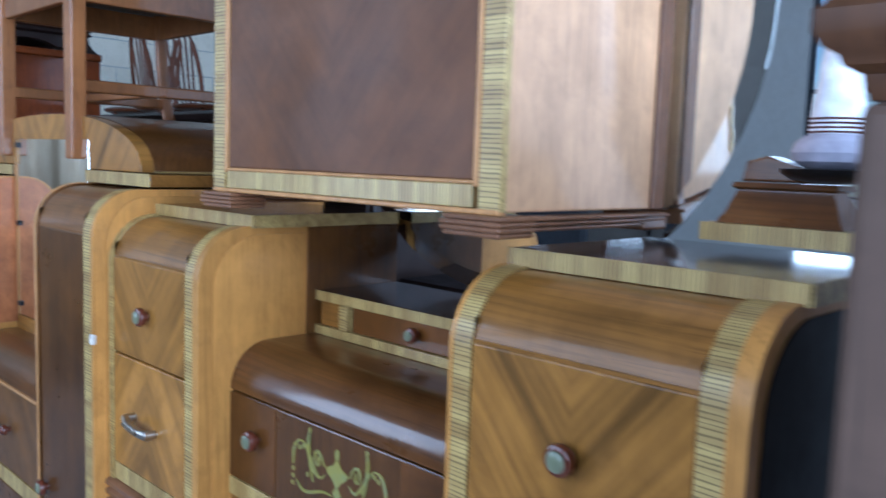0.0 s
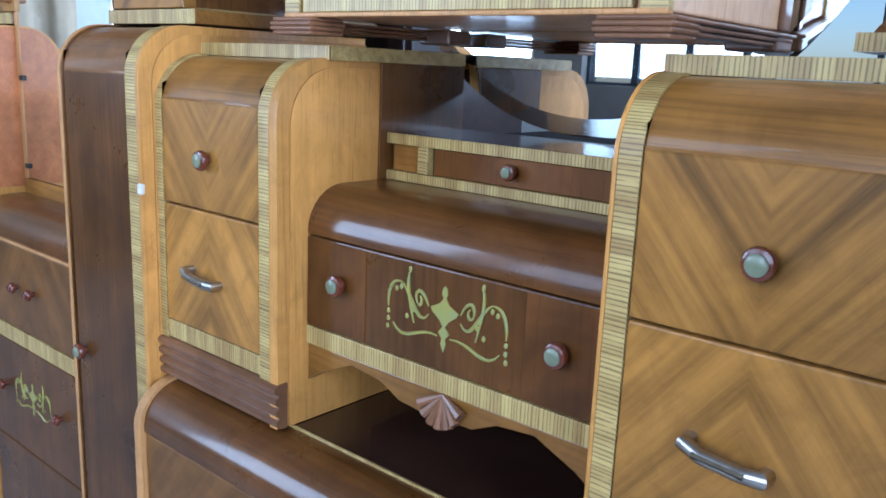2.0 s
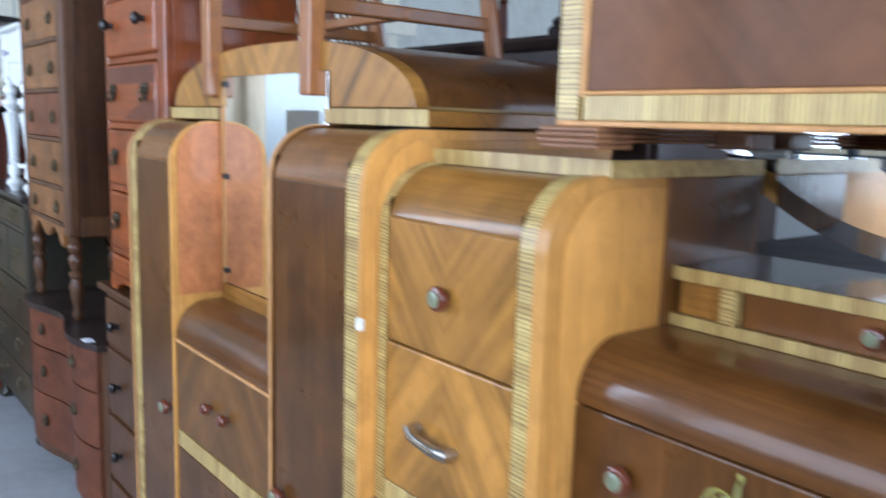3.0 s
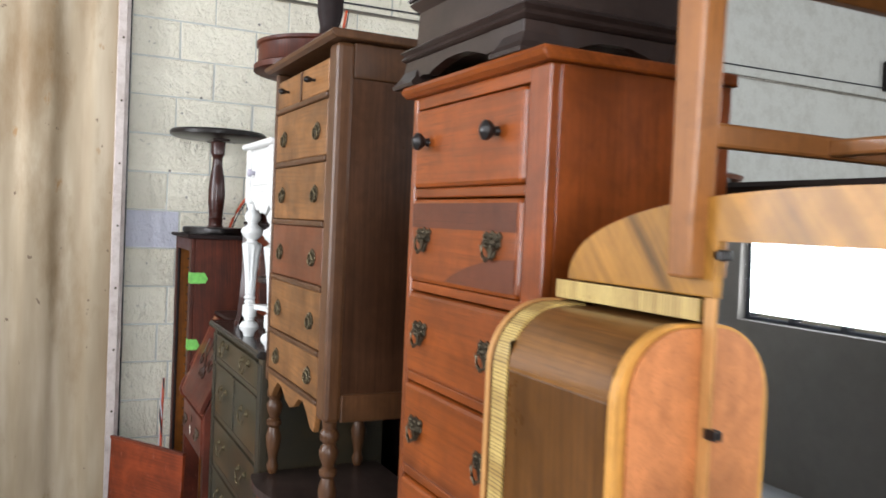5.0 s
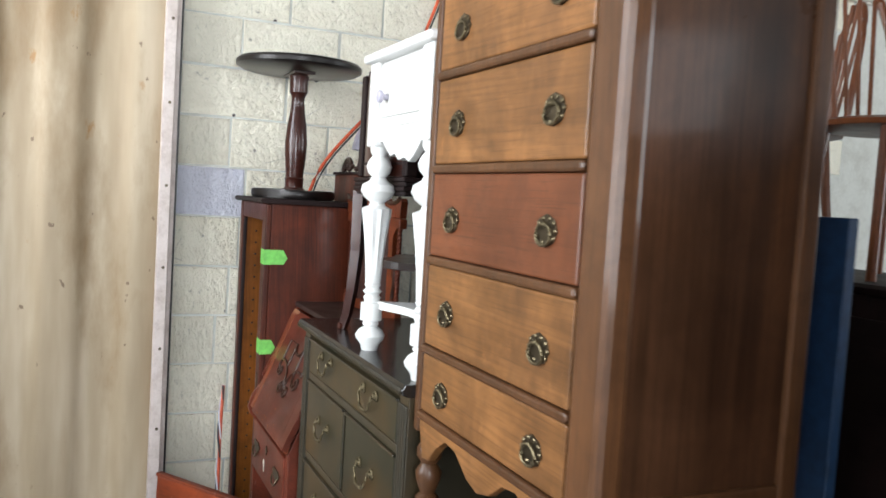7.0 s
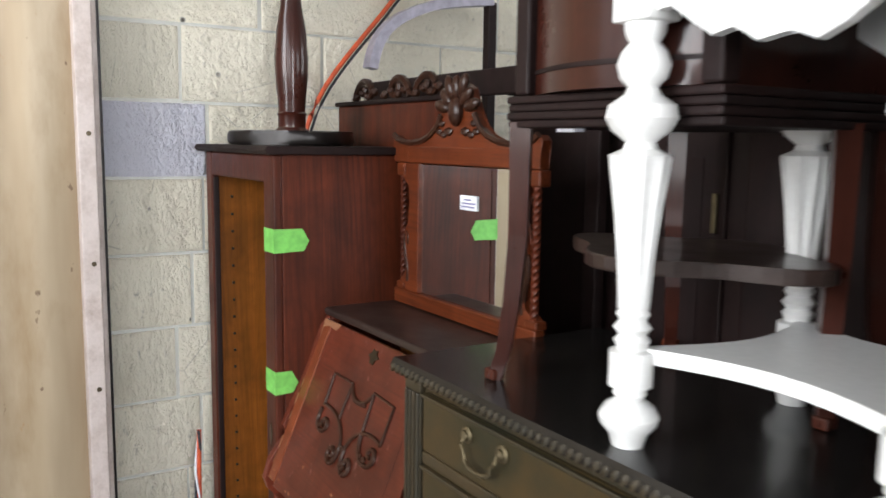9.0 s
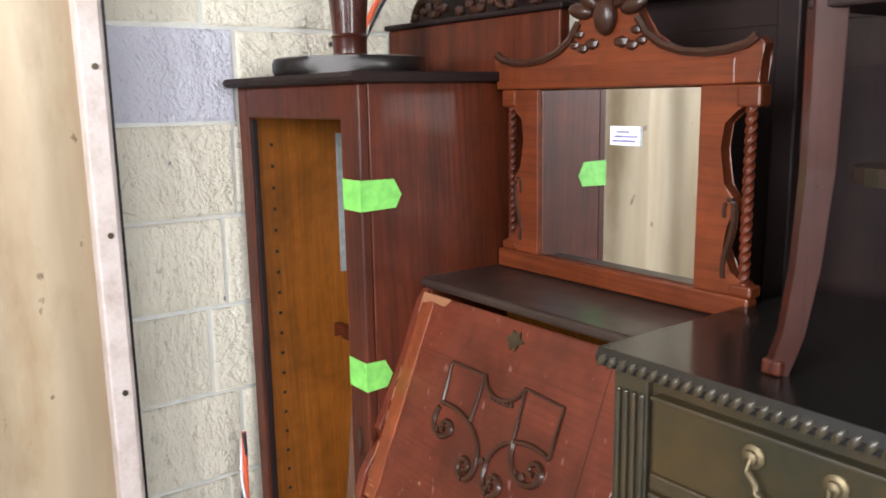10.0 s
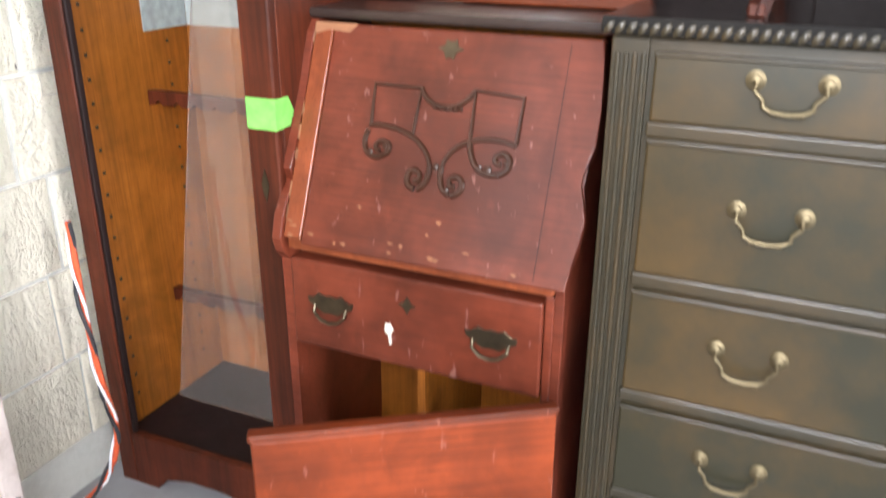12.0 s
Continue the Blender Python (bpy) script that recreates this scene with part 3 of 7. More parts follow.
def urn_decal(parent, xc, y, zc, s=1.0):
    """The faded painted urn with scrolls, raised a hair from the drawer."""
    bm = bmesh.new()
    lathe_pts = [(0.0, 0.048), (0.004, 0.044), (0.005, 0.036), (0.002, 0.030), (0.009, 0.021), (0.026, 0.013), (0.022, 0.006), (0.009, -0.003), (0.002, -0.012), (0.010, -0.022), (0.003, -0.030), (0.005, -0.038), (0.0, -0.050)]
    poly = [(xc + s * a, zc + s * b) for a, b in lathe_pts] + [(xc - s * a, zc + s * b) for a, b in lathe_pts[-2:0:-1]]
    prism(poly, "y", y - 0.0012, y, bm)
    for sg in (-1, 1):
        def P(u, v):
            return (xc + sg * s * u, y - 0.0008, zc + s * v)
        for c in [((0.030, 0.012), (0.045, 0.045), (0.060, 0.030), (0.052, 0.012)), ((0.030, 0.0), (0.05, -0.03), (0.065, 0.03), (0.085, 0.038)), ((0.085, 0.038), (0.105, 0.04), (0.112, 0.02), (0.110, -0.005)), ((0.058, -0.020), (0.070, 0.02), (0.075, 0.05), (0.066, 0.058)), ((0.012, -0.028), (0.05, -0.02), (0.075, -0.06), (0.100, -0.028)), ((0.052, 0.012), (0.045, 0.005), (0.040, 0.018), (0.047, 0.024))]:
            tube(bez(*[P(*q) for q in c], 10), 0.0022 * s, 5, bm, [s * (0.0012 + 0.0018 * math.sin(math.pi * k / 10)) for k in range(11)])
        for u, v in ((0.110, -0.012), (0.110, -0.024), (0.111, -0.036), (0.068, 0.060), (0.085, 0.030), (0.060, 0.0), (0.072, -0.012), (0.094, 0.026)):
            bmesh.ops.create_icosphere(bm, subdivisions=1, radius=0.0038 * s, matrix=Matrix.Translation(P(u, v)) @ Matrix.Diagonal((1, 0.25, 1.3, 1)))
    return part("painted_urn", bm, DECAL, parent, "faded yellow and green painted urn ornament")


def reeded_base(parent, x0, x1, yf, yb, z0, z1):
    pts = [(yb, z0), (yf + 0.012, z0)]
    n = 4
    for i in range(n):
        a, b = z0 + (z1 - z0) * i / n, z0 + (z1 - z0) * (i + 1) / n
        inset = 0.001 * (n - 1 - i)
        pts += [(yf + inset + 0.004, a + 0.001), (yf + inset - 0.002, a + (b - a) * 0.3), (yf + inset - 0.002, a + (b - a) * 0.7), (yf + inset + 0.004, b - 0.001)]
    pts += [(yb, z1)]
    return part("reeded_base", prism(pts, "x", x0, x1), REED, parent, "reeded base moulding", True)


def vanity_one():
    v = thing("vanity", (-0.88, 0.87, 0.70), "blonde waterfall vanity with round mirror, stacked on a low dresser", "vanity")
    zt, zb, yb = 1.273, 0.705, 1.07
    for x0, x1, yf in ((-1.519, -1.172, 0.662), (-0.628, -0.286, 0.662)):
        d1, d2, d3 = 1.202, 1.025, 0.814
        a, b = pedestal(v, x0, x1, yf, zt, zb, yb, (d1,), True)
        for k, (hi, lo) in enumerate(((d1, d2), (d2, d3))):
            d = part("drawer", box(a + 0.001, b - 0.001, yf - 0.002, yf + 0.3, lo + 0.0015, hi - 0.0015, 0.003), HONEY_V if k == 0 else HONEY_A, v, "matched chevron veneer drawer front")
            xm = (a + b) / 2
            if k == 0:
                knob_round(d, xm, yf - 0.002, (hi + lo) / 2 - 0.004)
            else:
                d_pull(d, xm - 0.01, yf - 0.002, (hi + lo) / 2 - 0.008, 0.078)
        part("ruled_rail", box(a, b, yf - 0.001, yf + 0.03, d3 - 0.032, d3, 0.001), RULE_X, v, "ruled bottom rail")
        reeded_base(v, x0 - 0.002, x1 + 0.002, yf - 0.009, yf + 0.0135, zb + 0.001, d3 - 0.034)
        t = part("top_slab", box(x0, x1 + 0.003, yf + 0.092, yb, zt + 0.002, zt + 0.022, 0.002), DARKTOP, v, "dark polished top")
        part("top_edge", box(x0, x1 + 0.003, yf + 0.089, yf + 0.0915, zt + 0.001, zt + 0.0225, 0.0005), RULE_X, t, "ruled front edge")
        part("top_edge", box(x1 + 0.0035, x1 + 0.006, yf + 0.092, yb, zt + 0.001, zt + 0.0225, 0.0005), RULE_Z, t, "ruled side edge")
    part("inner_side", box(-1.1715, -1.167, 0.862, yb, 0.76, zt, 0.001), WALNUT, v, "darker inner side board")
    # the low centre with its rolled drawer
    x0, x1, yf = -1.171, -0.629, 0.715
    part("rolled_top", fall_band(x0, x1, yf, 1.086, 0.07, 1.014, yb, 0.0, 0.022), WALNUT_X, v, "glossy rolled walnut top", True)
    part("body", box(x0 + 0.002, x1 - 0.002, yf + 0.02, yb, 0.83, 1.01, 0.002), DARKTOP, v)
    d = part("drawer", box(x0 + 0.001, x1 - 0.001, yf, yf + 0.25, 0.868, 1.011, 0.003), WALNUT, v, "dark walnut drawer with burl ends")
    for a, b in ((x0 + 0.002, x0 + 0.13), (x1 - 0.13, x1 - 0.002)):
        part("burl_inlay", box(a, b, yf - 0.0015, yf, 0.870, 1.009, 0.0005), BURL, d, "burl veneer end panel")
    knob_round(d, -1.093, yf - 0.001, 0.948)
    knob_round(d, -0.705, yf - 0.001, 0.944)
    urn_decal(d, -0.89, yf, 0.943, 0.94)
    part("ruled_rail", box(x0, x1, yf - 0.002, yf + 0.02, 0.838, 0.867, 0.001), RULE_X, v, "ruled rail under the drawer")
    pts = [(x0, 0.837)]
    prof = [(0.0, 0.775), (0.04, 0.80), (0.10, 0.828), (0.16, 0.822), (0.20, 0.800), (0.235, 0.800), (0.267, 0.792), (0.30, 0.800), (0.335, 0.800), (0.375, 0.822), (0.435, 0.828), (0.495, 0.80), (0.533, 0.775)]
    pts += [(x0 + u, z) for u, z in prof] + [(x1, 0.837)]
    part("scalloped_apron", prism(pts, "y", yf + 0.002, yf + 0.02, bevel=0.002), HONEY_X, v, "scalloped apron")
    shell = part("carved_shell", lathe([(0.010, yf - 0.004), (0.012, yf + 0.001)], -0.884, 0, 14, None, "y", 0.828), REED, v, "carved wooden shell")
    for i in range(7):
        a = radians(-66 + 22 * i)
        part("shell_flute", tube([(-0.884, yf - 0.002, 0.836), (-0.884 + 0.040 * math.sin(a), yf - 0.008, 0.836 - 0.046 * math.cos(a))], 0.006, 8, None, [0.003, 0.0085]), REED, shell, "", True)
    # the raised back shelf with small drawers
    s = part("back_shelf", box(-1.166, -0.637, 0.890, yb, 1.088, 1.148, 0.002), WALNUT, v, "raised back shelf with shallow drawers")
    part("shelf_top", box(-1.1665, -0.637, 0.880, yb, 1.149, 1.163, 0.003), DARKTOP, s, "dark glossy shelf top")
    part("ruled_edge", box(-1.1665, -0.637, 0.8775, 0.8798, 1.146, 1.163, 0.0005), RULE_X, s)
    part("ruled_edge", box(-1.1665, -0.637, 0.8775, 0.8898, 1.0865, 1.102, 0.001), RULE_X, s)
    part("shelf_post", box(-1.094, -1.072, 0.872, 0.8898, 1.1022, 1.146, 0.003), RULE_Z, s)
    part("small_front", box(-1.156, -1.096, 0.884, 0.8898, 1.103, 1.145, 0.001), HONEY_X, s)
    sd = part("small_drawer", box(-1.068, -0.75, 0.883, 0.8898, 1.103, 1.145, 0.0015), BURL, s, "burl veneer shallow drawer")
    knob_round(sd, -0.912, 0.883, 1.126, 0.0115)
    # the round mirror
    cx, cz, rr, ym = -0.925, 1.616, 0.448, 1.088
    part("mirror_back", lathe([(rr - 0.01, ym + 0.006), (rr - 0.01, ym + 0.022)], cx, 0, 72, axis="y", z=cz), WALNUT, v, "wooden mirror backing")
    g = part("mirror_glass", lathe([(0.002, ym), (rr - 0.03, ym), (rr, ym + 0.0035), (rr, ym + 0.0055), (0.002, ym + 0.0055)], cx, 0, 96, axis="y", z=cz), MIRROR, v, "round bevelled mirror glass")
    return v


def low_dresser():
    d = thing("dresser", (-0.9, 0.85, FLOOR), "low waterfall dresser with a ruled top edge under the vanity", "dresser")
    part("rolled_top", fall_band(-1.475, -0.20, 0.60, 0.70, 0.075, 0.62, 1.10, 0.0, 0.02), WALNUT_X, d, "rolled walnut top", True)
    part("side_panel", fall_side(-1.497, -1.476, 0.596, 0.70, 0.075, FLOOR, 1.10, 0.003), BLONDE_EDGE, d, "pale side panel", True)
    part("side_panel", fall_side(-0.199, -0.178, 0.596, 0.70, 0.075, FLOOR, 1.10, 0.003), BLONDE_EDGE, d, "pale side panel", True)
    part("top_slab", box(-1.497, -0.178, 0.692, 1.10, 0.684, 0.7035, 0.002), DARKTOP, d, "dark top")
    part("ruled_edge", box(-1.497, -0.178, 0.688, 0.6915, 0.684, 0.704, 0.0005), RULE_X, d, "ruled edge strip")
    part("body", box(-1.474, -0.201, 0.63, 1.10, FLOOR + 0.02, 0.61, 0.002), DARKTOP, d)
    for i, (lo, hi) in enumerate(((0.42, 0.617), (0.20, 0.417), (0.0, 0.197))):
        dr = part("drawer", box(-1.473, -0.202, 0.602, 0.64, lo, hi, 0.003), WALNUT_V, d, "walnut drawer front")
        for kx in (-1.2, -0.5):
            knob_round(dr, kx, 0.602, (lo + hi) / 2)
    return d


def box_cabinet():
    c = thing("cabinet", (-0.915, 0.89, 1.305), "brown chevron veneer cabinet with reeded feet, set on a vanity", "cabinet")
    x0, x1, yf, yb, z0, z1 = -1.222, -0.61, 0.712, 1.065, 1.336, 2.02
    part("body", box(x0 + 0.004, x1 - 0.004, yf + 0.012, yb, z0, z1, 0.003), PINKSIDE, c, "peach toned polished side, paled for its sheen")
    part("door", box(x0 + 0.042, x1 - 0.042, yf + 0.002, yf + 0.012, z0 + 0.036, z1 - 0.04, 0.0015), PANELBROWN, c, "brown chevron veneer door")
    for a, b in ((x0, x0 + 0.032), (x1 - 0.032, x1)):
        part("ruled_band", box(a, b, yf - 0.001, yf + 0.012, z0, z1, 0.001), RULE_Z, c, "ruled border band")
    for a, b in ((x0 + 0.033, x0 + 0.041), (x1 - 0.041, x1 - 0.033)):
        part("bead", box(a, b, yf - 0.003, yf + 0.012, z0 + 0.028, z1, 0.003), BLONDE_EDGE, c, "thin blonde bead")
    part("ruled_rail", box(x0 + 0.041, x1 - 0.041, yf - 0.001, yf + 0.012, z0 + 0.004, z0 + 0.031, 0.001), RULE_X, c, "ruled bottom rail")
    part("bead", box(x0 + 0.041, x1 - 0.041, yf - 0.003, yf + 0.012, z0 + 0.031, z0 + 0.036, 0.002), BLONDE_EDGE, c)
    part("bead", box(x0, x1, yf - 0.003, yf + 0.012, z0 - 0.003, z0 + 0.0035, 0.002), BLONDE_EDGE, c)
    part("back_stile", box(x1 - 0.004, x1 + 0.004, yb - 0.03, yb, z0, z1, 0.003), REED, c)
    part("top", box(x0 - 0.006, x1 + 0.006, yf - 0.008, yb, z1, z1 + 0.02, 0.004), WALNUT_X, c)
    # reeded plinth along the sides and carved front feet
    zs = z0 - 0.003
    zl = 1.308
    for s0, s1, sg in ((x1 - 0.02, x1 + 0.014, 1), (x0 - 0.014, x0 + 0.02, -1)):
        bm = bmesh.new()
        n = 3
        for i in range(n):
            a, b = zl + 0.006 + (zs - zl - 0.006) * i / n, zl + 0.006 + (zs - zl - 0.006) * (i + 1) / n
            box(s0 + (0.004 * (n - 1 - i) if sg < 0 else 0), s1 - (0.004 * (n - 1 - i) if sg > 0 else 0), yf - 0.012, yb, a, b - 0.001, 0.004, bm)
        part("reeded_plinth", bm, REED, c, "reeded plinth moulding")
        xm = s1 - 0.045 if sg > 0 else s0 + 0.045
        bm = bmesh.new()
        for i in range(4):
            a, b = zl + (zs - zl) * i / 4, zl + (zs - zl) * (i + 1) / 4
            k = 0.003 * abs(i - 1.5)
            box(xm - 0.05 + k, xm + 0.047 - k, yf - 0.018 + k, yf + 0.05, a, b, 0.004, bm)
        part("carved_foot", bm, REED, c, "reeded front foot")
        part("back_foot", box(xm - 0.03, xm + 0.04, yb - 0.06, yb, zl, zs, 0.004), REED, c)
    return c


def vanity_two():
    v = thing("vanity", (-2.02, 0.9, FLOOR), "tall walnut waterfall vanity with mirror between two cupboards", "vanity")
    yf, zt, yb = 0.635, 1.318, 1.15
    for x0, x1, rl, rr in ((-2.525, -2.25, True, False), (-1.795, -1.505, False, True)):
        a, b = pedestal(v, x0, x1, yf, zt, FLOOR + 0.02, yb, (1.238,), False, ruled_left=rl, ruled_right=rr)
        d = part("door", box(a + 0.001, b - 0.001, yf - 0.001, yf + 0.02, FLOOR + 0.1, 1.2365, 0.003), WALNUT, v, "plain walnut cupboard door")
        part("edge_bead", fall_band(x0 - 0.002, x0 + 0.008, yf, zt, 0.085, FLOOR + 0.05, yf + 0.12, 0.006, 0.01), BLONDE_EDGE, v, "", True)
        knob_round(d, b - 0.03 if x0 < -2 else a + 0.03, yf - 0.001, 0.69)
        t = part("top_slab", box(x0, x1, yf + 0.104, yb, zt + 0.008, zt + 0.032, 0.002), HONEY_X, v)
        part("ruled_edge", box(x0, x1 + 0.003, yf + 0.100, yf + 0.1035, zt + 0.008, zt + 0.033, 0.0005), RULE_X, t, "ruled front edge")
    part("inner_side", fall_side(-2.2495, -2.245, yf + 0.01, zt, 0.075, 0.95, yb, 0), ROSY, v, "rosy inner side panel", True)
    part("mend_plate", box(-1.517, -1.505, yf - 0.009, yf + 0.002, 1.035, 1.055, 0.004), BONE, v, "worn pale chip")
    x0, x1 = -2.244, -1.796
    part("rolled_top", fall_band(x0, x1, yf, 0.935, 0.07, 0.858, 0.74, 0.0, 0.02), WALNUT_X, v, "rolled seat-height top", True)
    part("body", box(x0, x1, yf + 0.02, yb, FLOOR + 0.02, 0.85, 0), DARKTOP, v)
    part("bead", box(x0, x1, yf - 0.004, yf + 0.02, 0.850, 0.857, 0.002), BLONDE_EDGE, v)
    d = part("drawer", box(x0, x1, yf - 0.001, yf + 0.02, 0.655, 0.849, 0.003), WALNUT_V, v, "walnut chevron drawer")
    for kx in (-2.06, -1.98):
        knob_round(d, kx, yf - 0.001, 0.755, 0.011, AMBER, AMBER)
    part("ruled_rail", box(x0, x1, yf - 0.002, yf + 0.02, 0.617, 0.653, 0.001), RULE_X, v, "ruled rail between drawers")
    d = part("drawer", box(x0, x1, yf - 0.001, yf + 0.02, 0.36, 0.615, 0.003), WALNUT, v, "dark drawer with a painted ornament")
    for kx in (-2.16, -1.88):
        knob_round(d, kx, yf - 0.001, 0.50, 0.011, AMBER, AMBER)
    urn_decal(d, -2.02, yf - 0.001, 0.50, 0.8)
    part("drawer", box(x0, x1, yf - 0.001, yf + 0.02, 0.10, 0.358, 0.003), WALNUT, v)
    # the mirror and its arched crest
    ym = 0.742
    mf = part("mirror_glass", box(x0 + 0.018, x1 + 0.0, ym, ym + 0.005, 0.972, 1.418, 0.001), MIRROR, v, "tall mirror glass")
    part("mirror_rail", box(x0, x1, ym - 0.002, ym + 0.02, 0.905, 0.970, 0.002), HONEY_X, v, "honey veneer bottom rail")
    part("mirror_stile", box(x0, x0 + 0.017, ym - 0.002, ym + 0.02, 0.97, 1.36, 0.001), BLONDE_EDGE, v)
    for cz in (1.0, 1.205, 1.40):
        part("mirror_clip", box(x0 + 0.012, x0 + 0.03, ym - 0.006, ym, cz - 0.006, cz + 0.006, 0.002), IRON, v)
    n = 36
    xa, xb, zc0, zc1 = -2.50, -1.535, 1.353, 1.472
    xm = (xa + xb) / 2
    arch = [(xa, zc0)]
    for i in range(1, n):
        w = math.pi * i / n
        arch.append((xm - math.copysign(abs(math.cos(w)) ** 0.85, math.cos(w)) * (xb - xa) / 2, zc0 + (zc1 - zc0) * math.sin(w) ** 0.9))
    arch.append((xb, zc0))
    part("arched_crest", prism(arch[:-1] + [(xb, zc0), (x1 + 0.02, zc0), (x1 + 0.02, 1.417), (x0 + 0.018, 1.417), (x0 + 0.018, zc0)], "y", ym - 0.006, ym + 0.022, bevel=0.002), HONEY_V, v, "arched fan veneer crest")
    return v


def round_top_cabinet():
    c = thing("radio_cabinet", (-2.0, 0.98, 1.353), "dark walnut round-topped cabinet lying across the vanity", "cabinet")
    n = 36
    prof = [(-2.49, 1.356)] + [(-2.02 - 0.47 * math.copysign(abs(math.cos(w)) ** 0.85, math.cos(w)), 1.356 + 0.118 * math.sin(w) ** 0.9) for w in (math.pi * i / n for i in range(1, n))] + [(-1.55, 1.356)]
    part("rolled_body", prism(prof, "y", 0.768, 1.22, bevel=0.003), WALNUT, c, "dark rolled walnut body", True)
    part("ruled_base", box(-2.49, -1.545, 0.768, 1.22, 1.3515, 1.3555, 0.001), RULE_X, c)
    return c


def side_chair(name, at, turn, wood_mat, label):
    """A plain wooden chair: square tapered legs, stretchers, seat and ladder back."""
    c = thing(name, (0, 0, 0), label, "chair")
    w, dpt, sh = 0.43, 0.40, 0.40
    for x, y in ((-w / 2, -dpt / 2), (w / 2, -dpt / 2)):
        bm = prism([(x - 0.017, y - 0.017), (x + 0.017, y - 0.017), (x + 0.017, y + 0.017), (x - 0.017, y + 0.017)], "z", 0, sh)
        for vv in bm.verts:
            if vv.co.z > 0.1:
                vv.co.x += 0.006 * (1 if vv.co.x > x else -1)
        bmesh.ops.bevel(bm, geom=list(bm.edges), offset=0.004, segments=2, affect="EDGES", profile=0.5)
        part("leg", bm, wood_mat, c)
    for x in (-w / 2 + 0.01, w / 2 - 0.01):
        part("back_leg", tube([(x, dpt / 2 + 0.05, 0), (x, dpt / 2 + 0.01, 0.2), (x, dpt / 2, sh), (x, dpt / 2 + 0.03, 0.62), (x, dpt / 2 + 0.09, 0.85)], 0.018, 8), wood_mat, c, "", True)
        part("stretcher", box(x - 0.009, x + 0.009, -dpt / 2, dpt / 2 + 0.03, 0.145, 0.172, 0.004), wood_mat, c)
    part("stretcher", box(-w / 2, w / 2, -0.01, 0.01, 0.148, 0.168, 0.004), wood_mat, c)
    for a in (-dpt / 2 - 0.008, dpt / 2 - 0.008):
        part("seat_rail", box(-w / 2, w / 2, a, a + 0.018, sh - 0.065, sh - 0.002, 0.003), wood_mat, c)
    for x in (-w / 2, w / 2):
        part("seat_rail", box(x - 0.009, x + 0.009, -dpt / 2, dpt / 2, sh - 0.065, sh - 0.002, 0.003), wood_mat, c)
    part("seat", box(-w / 2 - 0.02, w / 2 + 0.02, -dpt / 2 - 0.025, dpt / 2 + 0.01, sh, sh + 0.03, 0.01), IRON, c, "dark upholstered seat")
    for z in (0.58, 0.70, 0.82):
        part("back_rail", box(-w / 2 + 0.01, w / 2 - 0.01, dpt / 2 + (z - 0.4) * 0.18, dpt / 2 + 0.016 + (z - 0.4) * 0.18, z - 0.025, z + 0.025, 0.004), wood_mat, c)
    c.matrix_world = pose(*at, 0, 0, turn)
    return c


# ---- drawer pulls ----
def turned_knob(parent, x, y, z, r=0.015):
    return part("knob", lathe([(r * 0.55, y), (r * 0.45, y - 0.008), (r * 0.75, y - 0.012), (r * 1.1, y - 0.019), (r * 1.1, y - 0.025), (r * 0.6, y - 0.031), (r * 0.1, y - 0.033)], x, 0, 16, axis="y", z=z), IRON, parent, "black turned knob", True)


def bat_pull(parent, x, y, z, s=1.0):
    """A cast plate with a hanging drop bail."""
    w, h = 0.030 * s, 0.019 * s
    poly = [(0, 1.1), (0.35, 0.75), (0.75, 1.0), (1.05, 0.65), (0.85, 0.2), (0.95, -0.25), (0.5, -0.6), (0.3, -1.25), (0, -1.5)]
    pts = [(x + w * a, z + h * b) for a, b in poly] + [(x - w * a, z + h * b) for a, b in poly[-2:0:-1]]
    bm = prism(pts, "y", y - 0.003, y, bevel=0.001)
    for u, q, k in ((0, 0.55, 5.5), (0.68, 0.55, 5), (-0.68, 0.55, 5), (0.42, 0.05, 4), (-0.42, 0.05, 4), (0.55, -0.35, 4), (-0.55, -0.35, 4), (0, -0.3, 5), (0, -0.95, 4)):
        bmesh.ops.create_icosphere(bm, subdivisions=1, radius=0.001 * k * s, matrix=Matrix.Translation((x + u * w, y - 0.0035, z + q * h)))
    p = part("handle", bm, BRASS_DK, parent, "dark cast plate with a drop bail")
    part("bail", tube([(x - 0.7 * w, y - 0.004, z + 0.3 * h), (x - 0.7 * w, y - 0.010, z - 0.3 * h), (x - 0.4 * w, y - 0.012, z - 1.1 * h), (x, y - 0.013, z - 1.5 * h), (x + 0.4 * w, y - 0.012, z - 1.1 * h), (x + 0.7 * w, y - 0.010, z - 0.3 * h), (x + 0.7 * w, y - 0.004, z + 0.3 * h)], 0.0032 * s, 6), BRASS_DK, p, "", True)
    return p


